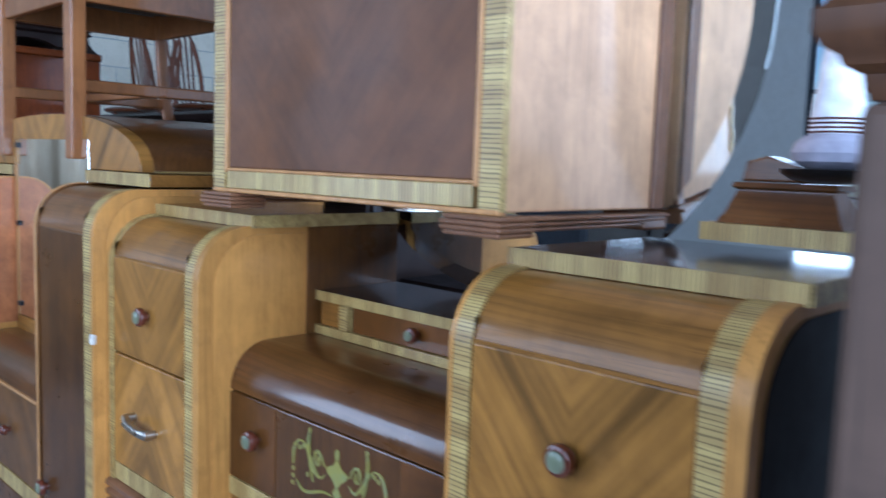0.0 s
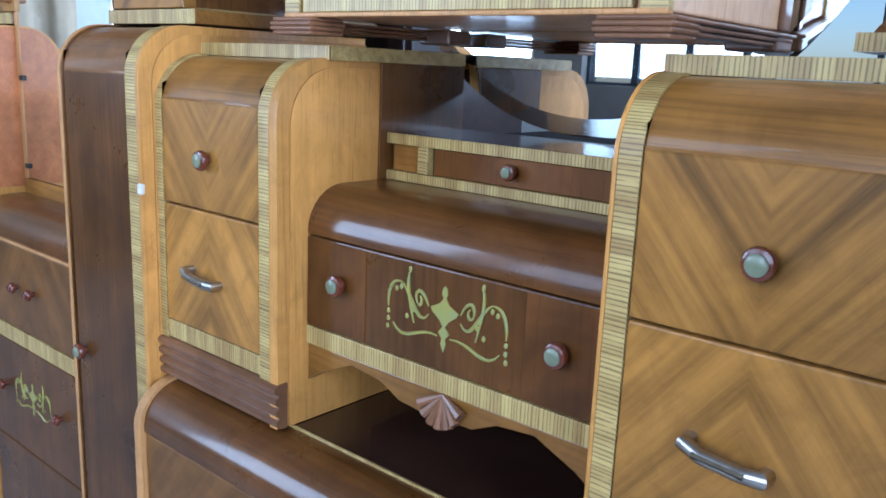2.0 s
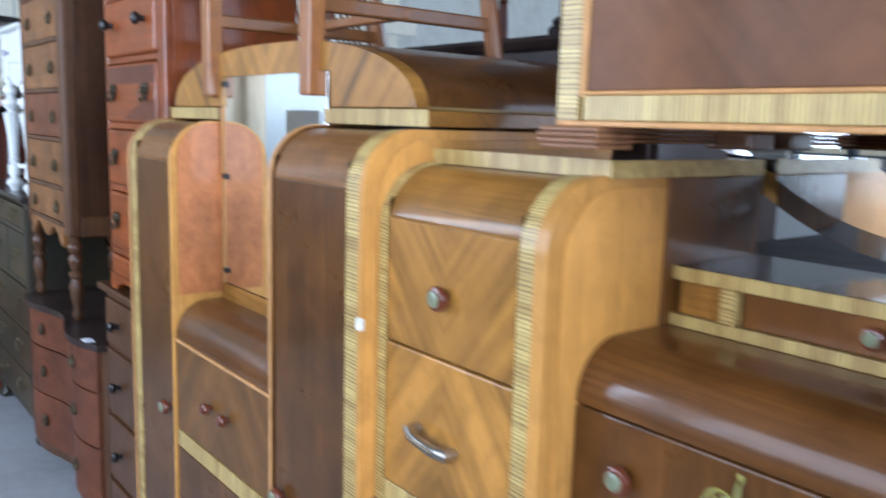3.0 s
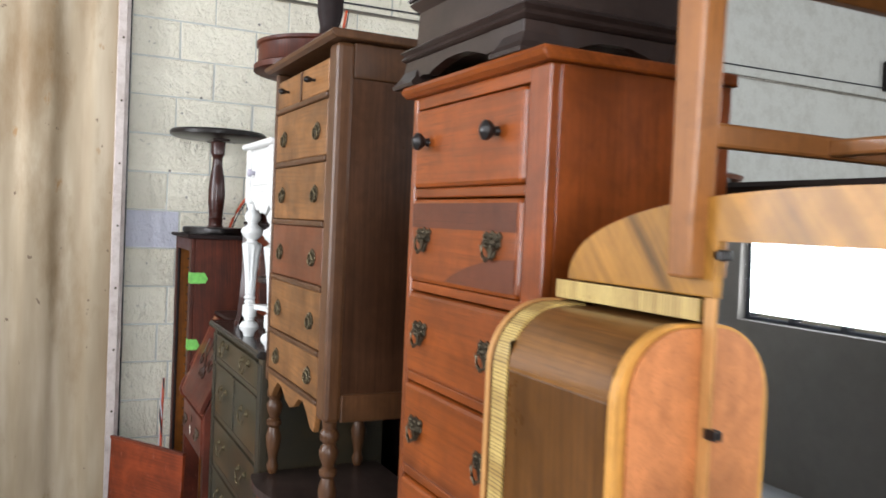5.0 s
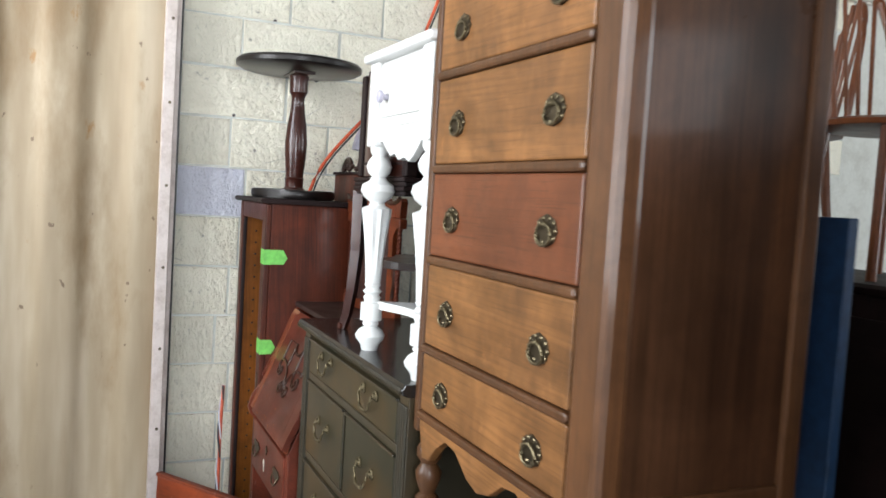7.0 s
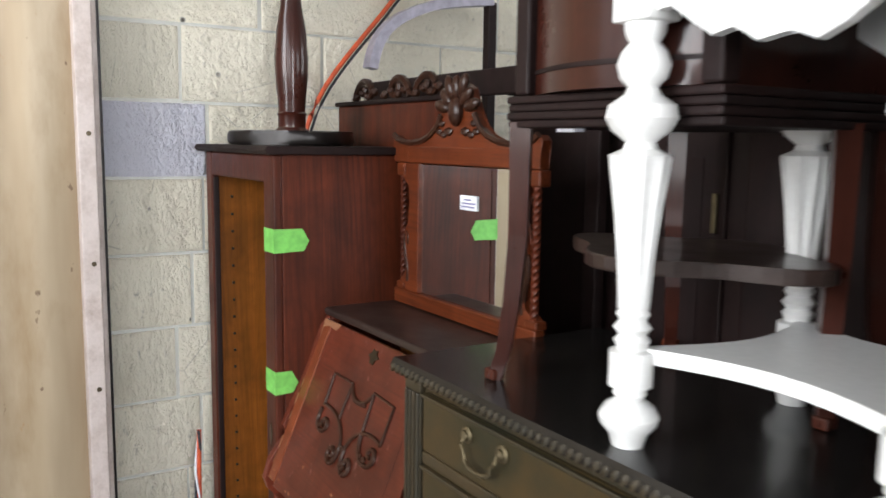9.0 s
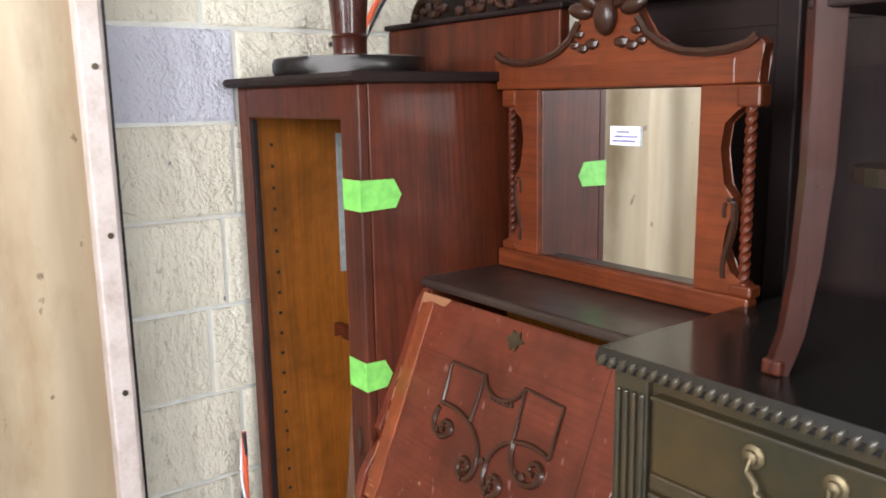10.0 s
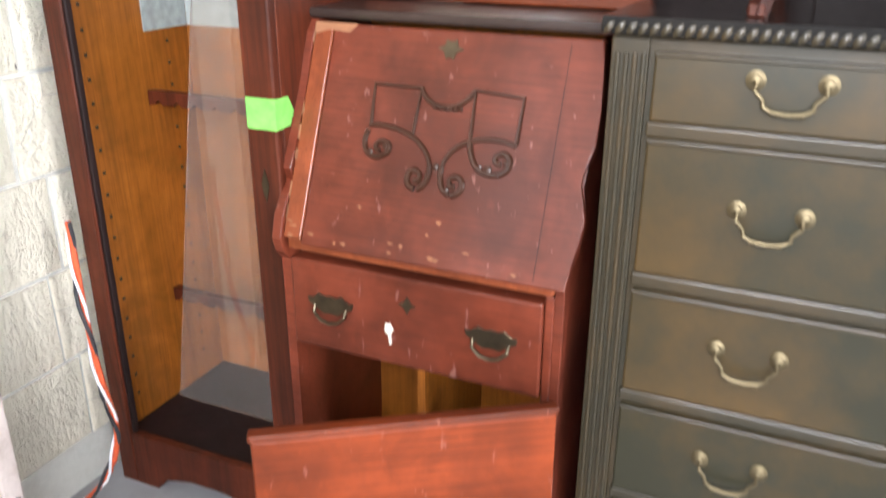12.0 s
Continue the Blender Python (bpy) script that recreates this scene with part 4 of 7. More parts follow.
def ring_pull(parent, x, y, z, r=0.02):
    """An oval pierced plate with a ring."""
    bm = bmesh.new()
    n = 20
    prism([(x + 1.12 * r * (1 + 0.08 * math.cos(8 * a)) * math.cos(a), z + 0.9 * r * (1 + 0.08 * math.cos(8 * a)) * math.sin(a)) for a in (2 * math.pi * i / n for i in range(n))], "y", y - 0.0025, y, bm, 0.0008)
    p = part("handle", bm, BRASS_DK, parent, "oval brass plate with a ring")
    scroll = bmesh.new()
    for i in range(10):
        a = 2 * math.pi * i / 10
        bmesh.ops.create_icosphere(scroll, subdivisions=1, radius=0.16 * r, matrix=Matrix.Translation((x + 1.02 * r * math.cos(a), y - 0.003, z + 0.72 * r * math.sin(a))) @ Matrix.Diagonal((1, 0.5, 1, 1)))
    part("cast_border", scroll, BRASS_MID, p, "beaded cast border", True)
    ring = [(x + 0.8 * r * math.cos(a), y - 0.007, z - 0.25 * r + 0.62 * r * math.sin(a)) for a in (2 * math.pi * i / 16 for i in range(17))]
    part("ring", tube(ring, 0.0026, 6), BRASS, p, "", True)
    bm = bmesh.new()
    bmesh.ops.create_icosphere(bm, subdivisions=2, radius=0.005, matrix=Matrix.Translation((x, y - 0.005, z + 0.35 * r)))
    part("stud", bm, BRASS, p, "", True)
    return p


def bail_pull(parent, x, y, z, w=0.085, metal=None):
    """Two round roses with a twisted swan-neck bail."""
    metal = metal or BRASS
    k = w / 2
    pts = [(x - k, y - 0.010, z), (x - k * 0.95, y - 0.014, z - 0.012), (x - k * 0.72, y - 0.015, z - 0.022), (x - k * 0.70, y - 0.015, z - 0.030), (x - k * 0.45, y - 0.016, z - 0.036), (x, y - 0.017, z - 0.038), (x + k * 0.45, y - 0.016, z - 0.036), (x + k * 0.70, y - 0.015, z - 0.030), (x + k * 0.72, y - 0.015, z - 0.022), (x + k * 0.95, y - 0.014, z - 0.012), (x + k, y - 0.010, z)]
    bm = tube(pts, 0.003, 8, None, [0.0035, 0.003, 0.0026, 0.0032, 0.0036, 0.0038, 0.0036, 0.0032, 0.0026, 0.003, 0.0035])
    for i in range(9):
        u = -0.45 + 0.9 * i / 8
        bmesh.ops.create_icosphere(bm, subdivisions=1, radius=0.0046, matrix=Matrix.Translation((x + k * u, y - 0.0165, z - 0.037 - 0.001 * (1 - abs(u)))) @ Matrix.Diagonal((0.5, 1, 1, 1)))
    p = part("handle", bm, metal, parent, "brass bail handle with twisted grip", True)
    for sx in (-1, 1):
        part("rose", lathe([(0.0125, y), (0.013, y - 0.003), (0.008, y - 0.005), (0.0075, y - 0.009), (0.003, y - 0.011)], x + sx * w / 2, 0, 14, None, "y", z), metal, p, "", True)
    return p


# ---- the chests ----
def orange_chest():
    c = thing("chest_of_drawers", (-2.83, 0.93, 0.815), "orange maple chest of drawers with mixed pulls on another chest", "chest of drawers")
    x0, x1, yf, yb, z0, z1 = -3.066, -2.578, 0.745, 1.10, 0.815, 1.665
    part("side_panel", box(x1 - 0.02, x1 - 0.001, yf + 0.0195, yb, z0, z1, 0.001), MAPLE_Z, c, "polished orange side")
    part("rail", box(x0 + 0.022, x1 - 0.056, yf - 0.001, yf + 0.02, 1.641, z1, 0.002), MAPLE, c)
    part("side_panel", box(x0, x0 + 0.02, yf + 0.002, yb, z0, z1, 0.003), MAPLE_Z, c)
    part("back_panel", box(x0 + 0.02, x1 - 0.02, yb - 0.012, yb, z0, z1, 0), MAPLE_DK, c)
    part("post", box(x0, x0 + 0.022, yf - 0.002, yf + 0.02, z0, z1, 0.004), MAPLE_Z, c)
    part("post", box(x1 - 0.056, x1, yf - 0.002, yf + 0.02, z0, z1, 0.004), MAPLE_Z, c)
    bm = prism([(yf - 0.022, z1 + 0.006), (yf - 0.026, z1 + 0.013), (yf - 0.020, z1 + 0.021), (yb, z1 + 0.021), (yb, z1), (yf - 0.014, z1)], "x", x0 - 0.014, x1 + 0.014, bevel=0.004)
    part("top", bm, MAPLE, c, "moulded top")
    zs = [1.642, 1.470, 1.290, 1.112, 0.925]
    for i in range(5):
        hi = zs[i]
        lo = (zs[i + 1] + 0.018) if i < 4 else 0.868
        if i == 4:
            hi, lo = 0.925 - 0.0, 0.866
        d = part("drawer", box(x0 + 0.026, x1 - 0.058, yf - 0.008, yf + 0.25, lo, hi - 0.004, 0.008), MAPLE, c, "orange maple drawer front" if i != 1 else "orange drawer front faded to brown in bands")
        part("rail", box(x0 + 0.022, x1 - 0.056, yf - 0.001, yf + 0.02, lo - 0.019, lo - 0.001, 0.003), MAPLE, c)
        xa, xb = x0 + 0.09, x1 - 0.135
        zm = (hi + lo) / 2
        if i == 0:
            turned_knob(d, xa, yf - 0.008, zm + 0.008)
            turned_knob(d, xb, yf - 0.008, zm + 0.008)
        elif i < 4:
            bat_pull(d, xa, yf - 0.008, zm + 0.004)
            bat_pull(d, xb, yf - 0.008, zm + 0.004)
        if i == 1:
            xr = x1 - 0.064
            curve = [(xr - 0.24 * (1 - k / 12), lo + 0.009 + 0.052 * math.sin(math.pi / 2 * k / 12) ** 0.8) for k in range(13)]
            part("faded_patch", prism(curve + [(xr, lo + 0.008)], "y", yf - 0.0088, yf - 0.0078), MAPLE_DK, d, "patch of brown old finish")
            part("faded_band", box(x0 + 0.034, x1 - 0.064, yf - 0.0088, yf - 0.0078, hi - 0.058, hi - 0.012, 0), MAPLE_DK, d, "band of brown old finish")
    pts = [(x0, z0 + 0.046)] + [(x0 + u * (x1 - x0), z0 + z) for u, z in ((0, 0), (0.1, 0), (0.15, 0.02), (0.25, 0.028), (0.5, 0.03), (0.75, 0.028), (0.85, 0.02), (0.9, 0), (1, 0))] + [(x1, z0 + 0.046)]
    part("base_apron", prism(pts, "y", yf - 0.006, yf + 0.014, bevel=0.002), MAPLE, c)
    return c


def under_chest():
    c = thing("chest_of_drawers", (-2.83, 0.95, FLOOR), "dark brown low chest of drawers with black knobs", "chest of drawers")
    x0, x1, yf, yb, z1 = -3.17, -2.53, 0.745, 1.15, 0.79
    part("body", box(x0, x1, yf + 0.01, yb, FLOOR + 0.05, z1, 0.004), BROWNOAK_Z, c)
    part("top", box(x0 - 0.02, x1 + 0.015, yf - 0.015, yb, z1, z1 + 0.022, 0.006), BROWNOAK_Z, c)
    for hi, lo in ((0.77, 0.63), (0.61, 0.41), (0.39, 0.19), (0.17, 0.0)):
        d = part("drawer", box(x0 + 0.03, x1 - 0.03, yf - 0.004, yf + 0.1, lo, hi, 0.004), BROWNOAK_Z, c)
        for kx in (x0 + 0.15, x1 - 0.15):
            turned_knob(d, kx, yf - 0.004, (hi + lo) / 2)
    for lx in (x0 + 0.02, x1 - 0.06):
        part("foot", box(lx, lx + 0.04, yf + 0.01, yf + 0.06, FLOOR, FLOOR + 0.05, 0.004), BROWNOAK_Z, c)
        part("foot", box(lx, lx + 0.04, yb - 0.06, yb - 0.01, FLOOR, FLOOR + 0.05, 0.004), BROWNOAK_Z, c)
    return c


def turned_leg(parent, x, y, z0, z1, r, material):
    h = z1 - z0
    prof = [(0.45, 0), (0.6, 0.03), (0.75, 0.08), (0.5, 0.14), (0.55, 0.18), (0.85, 0.30), (0.95, 0.40), (0.6, 0.50), (0.9, 0.53), (0.9, 0.57), (0.55, 0.60), (0.9, 0.68), (1.0, 0.74), (0.6, 0.80), (0.95, 0.84), (0.95, 0.90), (0.7, 0.93), (0.8, 1.0)]
    return part("leg", lathe([(r * a, z0 + h * b) for a, b in prof], x, y, 16), material, parent, "turned leg", True)


def highboy():
    c = thing("highboy", (-3.85, 0.92, 0.602), "weathered brown oak highboy on turned legs, standing on a serpentine chest", "chest of drawers")
    x0, x1, yf, yb, z0, z1 = -4.148, -3.535, 0.742, 1.085, 0.90, 1.868
    part("side_panel", box(x1 - 0.016, x1 - 0.008, yf + 0.03, yb - 0.03, z0 + 0.07, z1 - 0.09, 0), OAKSIDE, c, "dark glossy oak side panel")
    for a, b in ((z0, z0 + 0.072), (z1 - 0.09, z1)):
        part("side_rail", box(x1 - 0.018, x1, yf + 0.04, yb - 0.03, a, b, 0.004), BROWNOAK_Z, c)
    part("side_panel", box(x0, x0 + 0.016, yf + 0.02, yb, z0, z1, 0.003), OAKSIDE, c)
    part("back_panel", box(x0 + 0.016, x1 - 0.03, yb - 0.012, yb - 0.002, z0, z1, 0), OAKSIDE, c)
    part("post", box(x1 - 0.075, x1, yf - 0.004, yf + 0.042, z0, z1, 0.012), BROWNOAK_Z, c, "rounded corner post")
    part("post", box(x0, x0 + 0.026, yf - 0.002, yf + 0.04, z0, z1, 0.006), BROWNOAK_Z, c)
    part("back_post", box(x1 - 0.03, x1 + 0.002, yb - 0.03, yb + 0.002, z0 - 0.2, z1, 0.004), BROWNOAK_Z, c)
    part("top", prism([(yf - 0.03, z1 + 0.008), (yf - 0.034, z1 + 0.016), (yf - 0.026, z1 + 0.024), (yb + 0.01, z1 + 0.024), (yb + 0.01, z1 + 0.001), (yf - 0.018, z1 + 0.001)], "x", x0 - 0.03, x1 + 0.03, bevel=0.004), BROWNOAK_Z, c, "moulded top")
    a, b = x0 + 0.028, x1 - 0.078
    rows = [1.848, 1.745, 1.580, 1.407, 1.236, 1.066, 0.938]
    for i in range(6):
        hi, lo = rows[i] - 0.010, rows[i + 1] + 0.008
        part("rail", box(a - 0.002, b + 0.002, yf - 0.006, yf + 0.02, rows[i + 1] - 0.009, rows[i + 1] + 0.007, 0.005), BROWNOAK_Z, c, "half-round rail")
        fronts = [(a, (a + b) / 2 - 0.008), ((a + b) / 2 + 0.008, b)] if i == 0 else [(a, b)]
        for u, w in fronts:
            d = part("drawer", box(u, w, yf, yf + 0.2, lo, hi, 0.004), MAHOG_BAND if i == 3 else BROWNOAK, c, "scuffed brown drawer front" if i != 3 else "reddish brown drawer front")
            if i == 0:
                turned_knob(d, (u + w) / 2, yf, (hi + lo) / 2, 0.008)
            else:
                for kx in (a + 0.095, b - 0.085):
                    ring_pull(d, kx, yf, (hi + lo) / 2 - 0.006, 0.025)
    part("mullion", box((a + b) / 2 - 0.007, (a + b) / 2 + 0.007, yf - 0.003, yf + 0.02, 1.757, 1.838, 0.003), BROWNOAK_Z, c)
    prof = [(0, 0.0), (0.04, -0.06), (0.10, -0.055), (0.17, -0.02), (0.24, 0.005), (0.33, 0.0), (0.42, -0.035), (0.5, -0.045), (0.58, -0.035), (0.67, 0.0), (0.76, 0.005), (0.83, -0.02), (0.9, -0.055), (0.96, -0.06), (1, 0)]
    pts = [(a, 0.938)] + [(a + u * (b - a), 0.915 + z) for u, z in prof] + [(b, 0.938)]
    part("scalloped_apron", prism(pts, "y", yf, yf + 0.018, bevel=0.003), BROWNOAK, c, "scalloped lower apron")
    for lx, ly in ((x0 + 0.03, yf + 0.025), (x1 - 0.035, yf + 0.025), (x0 + 0.03, yb - 0.03)):
        turned_leg(c, lx, ly, 0.602, z0, 0.026, BROWNOAK_Z)
    return c


def serpentine_chest():
    c = thing("chest_of_drawers", (-3.7, 0.95, FLOOR), "old reddish serpentine front chest with worn drawers", "chest of drawers")
    x0, x1, yb = -4.140, -3.20, 1.14
    n = 24
    def front(off):
        return [(x0 + (x1 - x0) * i / n, 0.735 - off - 0.028 * math.sin(2 * math.pi * (i / n) * 1.5 + 0.4)) for i in range(n + 1)]
    part("body", prism(front(-0.012) + [(x1, yb), (x0, yb)], "z", FLOOR + 0.06, 0.575), BROWNOAK_Z, c)
    part("top", prism([(x - 0.0, y) for x, y in front(0.02)] + [(x1 + 0.015, yb), (x0 - 0.015, yb)], "z", 0.577, 0.600, bevel=0.004), BLACKWOOD, c, "dark shaped top")
    for hi, lo in ((0.568, 0.43), (0.422, 0.24), (0.232, 0.03)):
        fr = [p for p in front(0.0) if x0 + 0.03 < p[0] < x1 - 0.03]
        d = part("drawer", prism(fr + [(x, y + 0.03) for x, y in fr[::-1]], "z", lo, hi, bevel=0.003), SERP, c, "worn red-brown serpentine drawer front", True)
        for kx in (x0 + 0.22, x1 - 0.22):
            yk = 0.735 - 0.028 * math.sin(2 * math.pi * ((kx - x0) / (x1 - x0)) * 1.5 + 0.4)
            ring_pull(d, kx, yk - 0.001, (hi + lo) / 2, 0.024)
    for lx in (x0 + 0.02, x1 - 0.07):
        part("foot", box(lx, lx + 0.05, 0.77, 0.82, FLOOR, FLOOR + 0.06, 0.004), BROWNOAK_Z, c)
        part("foot", box(lx, lx + 0.05, yb - 0.07, yb - 0.02, FLOOR, FLOOR + 0.06, 0.004), BROWNOAK_Z, c)
    tag = solo("paper_tag", box(-3.30, -3.25, 0.705, 0.735, 0.601, 0.603, 0), LABEL, "small white paper tag on the chest top", "tag")
    return c


def green_chest():
    c = thing("chest_of_drawers", (-4.53, 0.95, FLOOR), "olive green stained tall chest with brass bail handles", "chest of drawers")
    x0, x1, yf, yb, z1 = -4.963, -4.155, 0.73, 1.16, 0.960
    part("body", box(x0 + 0.004, x1 - 0.004, yf + 0.012, yb, FLOOR + 0.09, z1, 0.003), OLIVE, c)
    for a, b in ((x0, x0 + 0.05), (x1 - 0.05, x1)):
        pil = part("fluted_pilaster", box(a, b, yf + 0.003, yf + 0.05, FLOOR + 0.09, z1, 0.002), OLIVE, c, "fluted corner pilaster")
        for i in range(4):
            u = a + 0.006 + i * 0.0115
            part("reed", box(u, u + 0.007, yf - 0.002, yf + 0.004, FLOOR + 0.16, z1 - 0.02, 0.003), OLIVE, pil)
    part("top", prism([(yf - 0.016, z1 + 0.006), (yf - 0.019, z1 + 0.016), (yf - 0.012, z1 + 0.027), (yb, z1 + 0.027), (yb, z1 + 0.001), (yf - 0.004, z1 + 0.001)], "x", x0 - 0.012, x1 + 0.012, bevel=0.003), OLIVE_TOP, c, "dark worn top")
    bm = bmesh.new()
    nb = 56
    for i in range(nb):
        u = x0 - 0.008 + (x1 - x0 + 0.016) * (i + 0.5) / nb
        bmesh.ops.create_icosphere(bm, subdivisions=1, radius=0.0068, matrix=Matrix.Translation((u, yf - 0.018, z1 + 0.013)) @ Matrix.Rotation(radians(35), 4, "Y") @ Matrix.Diagonal((0.75, 0.7, 1.6, 1)))
    part("gadroon_edge", bm, OLIVE, c, "gadrooned top edge", True)
    zs = [(0.944, 0.850), (0.828, 0.628), (0.602, 0.432), (0.407, 0.246), (0.222, 0.06)]
    a, b = x0 + 0.055, x1 - 0.055
    for i, (hi, lo) in enumerate(zs):
        part("rail", box(a, b, yf + 0.003, yf + 0.02, lo - 0.022, lo - 0.001, 0.003), OLIVE, c)
        cols = [(a, b)] if i != 1 else [(a, (a + b) / 2 - 0.006), ((a + b) / 2 + 0.006, b)]
        for u, w in cols:
            d = part("drawer", box(u + 0.003, w - 0.003, yf + 0.002, yf + 0.3, lo, hi, 0.004), OLIVE_D, c, "olive green drawer front rubbed to brown")
            part("drawer_lip", box(u + 0.003, w - 0.003, yf - 0.003, yf + 0.004, hi - 0.007, hi - 0.0005, 0.002), OLIVE, d)
            for kx in [k for k in (a + 0.174, b - 0.174) if u < k < w]:
                bail_pull(d, kx, yf + 0.002, hi - 0.028 if i == 0 else (hi + lo) / 2 + 0.015)
    for lx in (x0, x1 - 0.05):
        part("leg", lathe([(0.018, FLOOR), (0.03, FLOOR + 0.02), (0.018, FLOOR + 0.05), (0.024, FLOOR + 0.09)], lx + 0.025, yf + 0.03, 14), OLIVE, c, "", True)
        part("leg", lathe([(0.018, FLOOR), (0.03, FLOOR + 0.02), (0.018, FLOOR + 0.05), (0.024, FLOOR + 0.09)], lx + 0.025, yb - 0.03, 14), OLIVE, c, "", True)
    return c


def white_leg(parent, x, y, z0, z1):
    h = z1 - z0
    prof = [(0.014, 0), (0.017, 0.03), (0.025, 0.055), (0.027, 0.075), (0.022, 0.10), (0.012, 0.118), (0.015, 0.13), (0.013, 0.145), (0.0195, 0.15), (0.0195, 0.235), (0.013, 0.24), (0.016, 0.262), (0.012, 0.275), (0.017, 0.292), (0.012, 0.31), (0.015, 0.325), (0.013, 0.335)]
    top = [(0.014, 0.34), (0.016, 0.45), (0.020, 0.56), (0.0265, 0.685), (0.027, 0.70), (0.015, 0.715), (0.013, 0.73), (0.025, 0.755), (0.031, 0.785), (0.0285, 0.815), (0.016, 0.838), (0.013, 0.855), (0.020, 0.875), (0.023, 0.905), (0.019, 0.935), (0.013, 0.955), (0.017, 0.975), (0.018, 1.0)]
    bm = lathe([(r * 1.30, z0 + h * k) for r, k in prof + top], x, y, 20)
    for v in bm.verts:
        k = (v.co.z - z0) / h
        if 0.36 < k < 0.69:
            d = Vector((v.co.x - x, v.co.y - y, 0))
            i = round(math.atan2(d.y, d.x) / (2 * math.pi / 20))
            if i % 2:
                v.co -= d * 0.16
    return part("leg", bm, WHITE, parent, "turned and fluted white leg", True)


def white_table():
    c = thing("side_table", (-4.33, 0.92, 0.992), "glossy white side table with turned legs, standing on the olive chest", "table")
    x0, x1, y0, y1, zb, zl, zt = -4.498, -4.180, 0.764, 1.07, 0.9875, 1.462, 1.652
    for x in (x0, x1):
        for y in (y0, y1):
            white_leg(c, x, y, zb, zl)
            part("corner_block", box(x - 0.027, x + 0.027, y - 0.025, y + 0.025, zl, zt, 0.003), WHITE, c)
    for a in (y0, y1):
        prof = [(0, 1.47), (0.03, 1.475), (0.06, 1.455), (0.09, 1.438), (0.12, 1.446), (0.15, 1.428), (0.19, 1.436), (0.22, 1.424), (0.25, 1.436), (0.28, 1.455), (0.313, 1.475)]
        pts = [(x0 + 0.02, zt)] + [(x0 + 0.02 + u * 0.273 / 0.313, z) for u, z in prof] + [(x1 - 0.02, zt)]
        part("apron", prism(pts, "y", a - 0.012, a + 0.006, bevel=0.002), WHITE, c, "scalloped white apron")
    for x in (x0, x1):
        part("side_rail", box(x - 0.012, x + 0.006, y0 + 0.02, y1 - 0.02, 1.485, zt, 0.002), WHITE, c)
    d = part("drawer", box(x0 + 0.03, x1 - 0.03, y0 - 0.018, y0 - 0.0122, 1.525, 1.645, 0.003), WHITE, c, "white drawer front")
    part("drawer_bead", box(x0 + 0.03, x1 - 0.03, y0 - 0.016, y0 - 0.0122, 1.503, 1.512, 0.003), WHITE, c)
    part("knob", lathe([(0.007, y0 - 0.018), (0.006, y0 - 0.026), (0.014, y0 - 0.032), (0.013, y0 - 0.040), (0.002, y0 - 0.043)], -4.42, 0, 14, axis="y", z=1.568), LILAC, d, "pale glass knob", True)
    part("top", box(x0 - 0.04, x1 + 0.04, y0 - 0.04, y1 + 0.04, zt, zt + 0.02, 0.007), WHITE, c, "white table top")
    n = 10
    xm = (x0 + x1) / 2
    pts = []
    for (ax, ay), (bx, by) in (((x0, y0), (x1, y0)), ((x1, y0), (x1, y1)), ((x1, y1), (x0, y1)), ((x0, y1), (x0, y0))):
        for i in range(n):
            t = i / n
            k = 0.045 * math.sin(math.pi * t)
            px, py = ax + (bx - ax) * t, ay + (by - ay) * t
            pts.append((px - k * (0 if ay == by else (1 if ax > xm else -1)), py + (k if (ay == by and ay == y0) else (-k if ay == by else 0))))
    part("lower_shelf", prism(pts, "z", 1.086, 1.104, bevel=0.004), WHITE, c, "white lower shelf with curved sides")
    return c


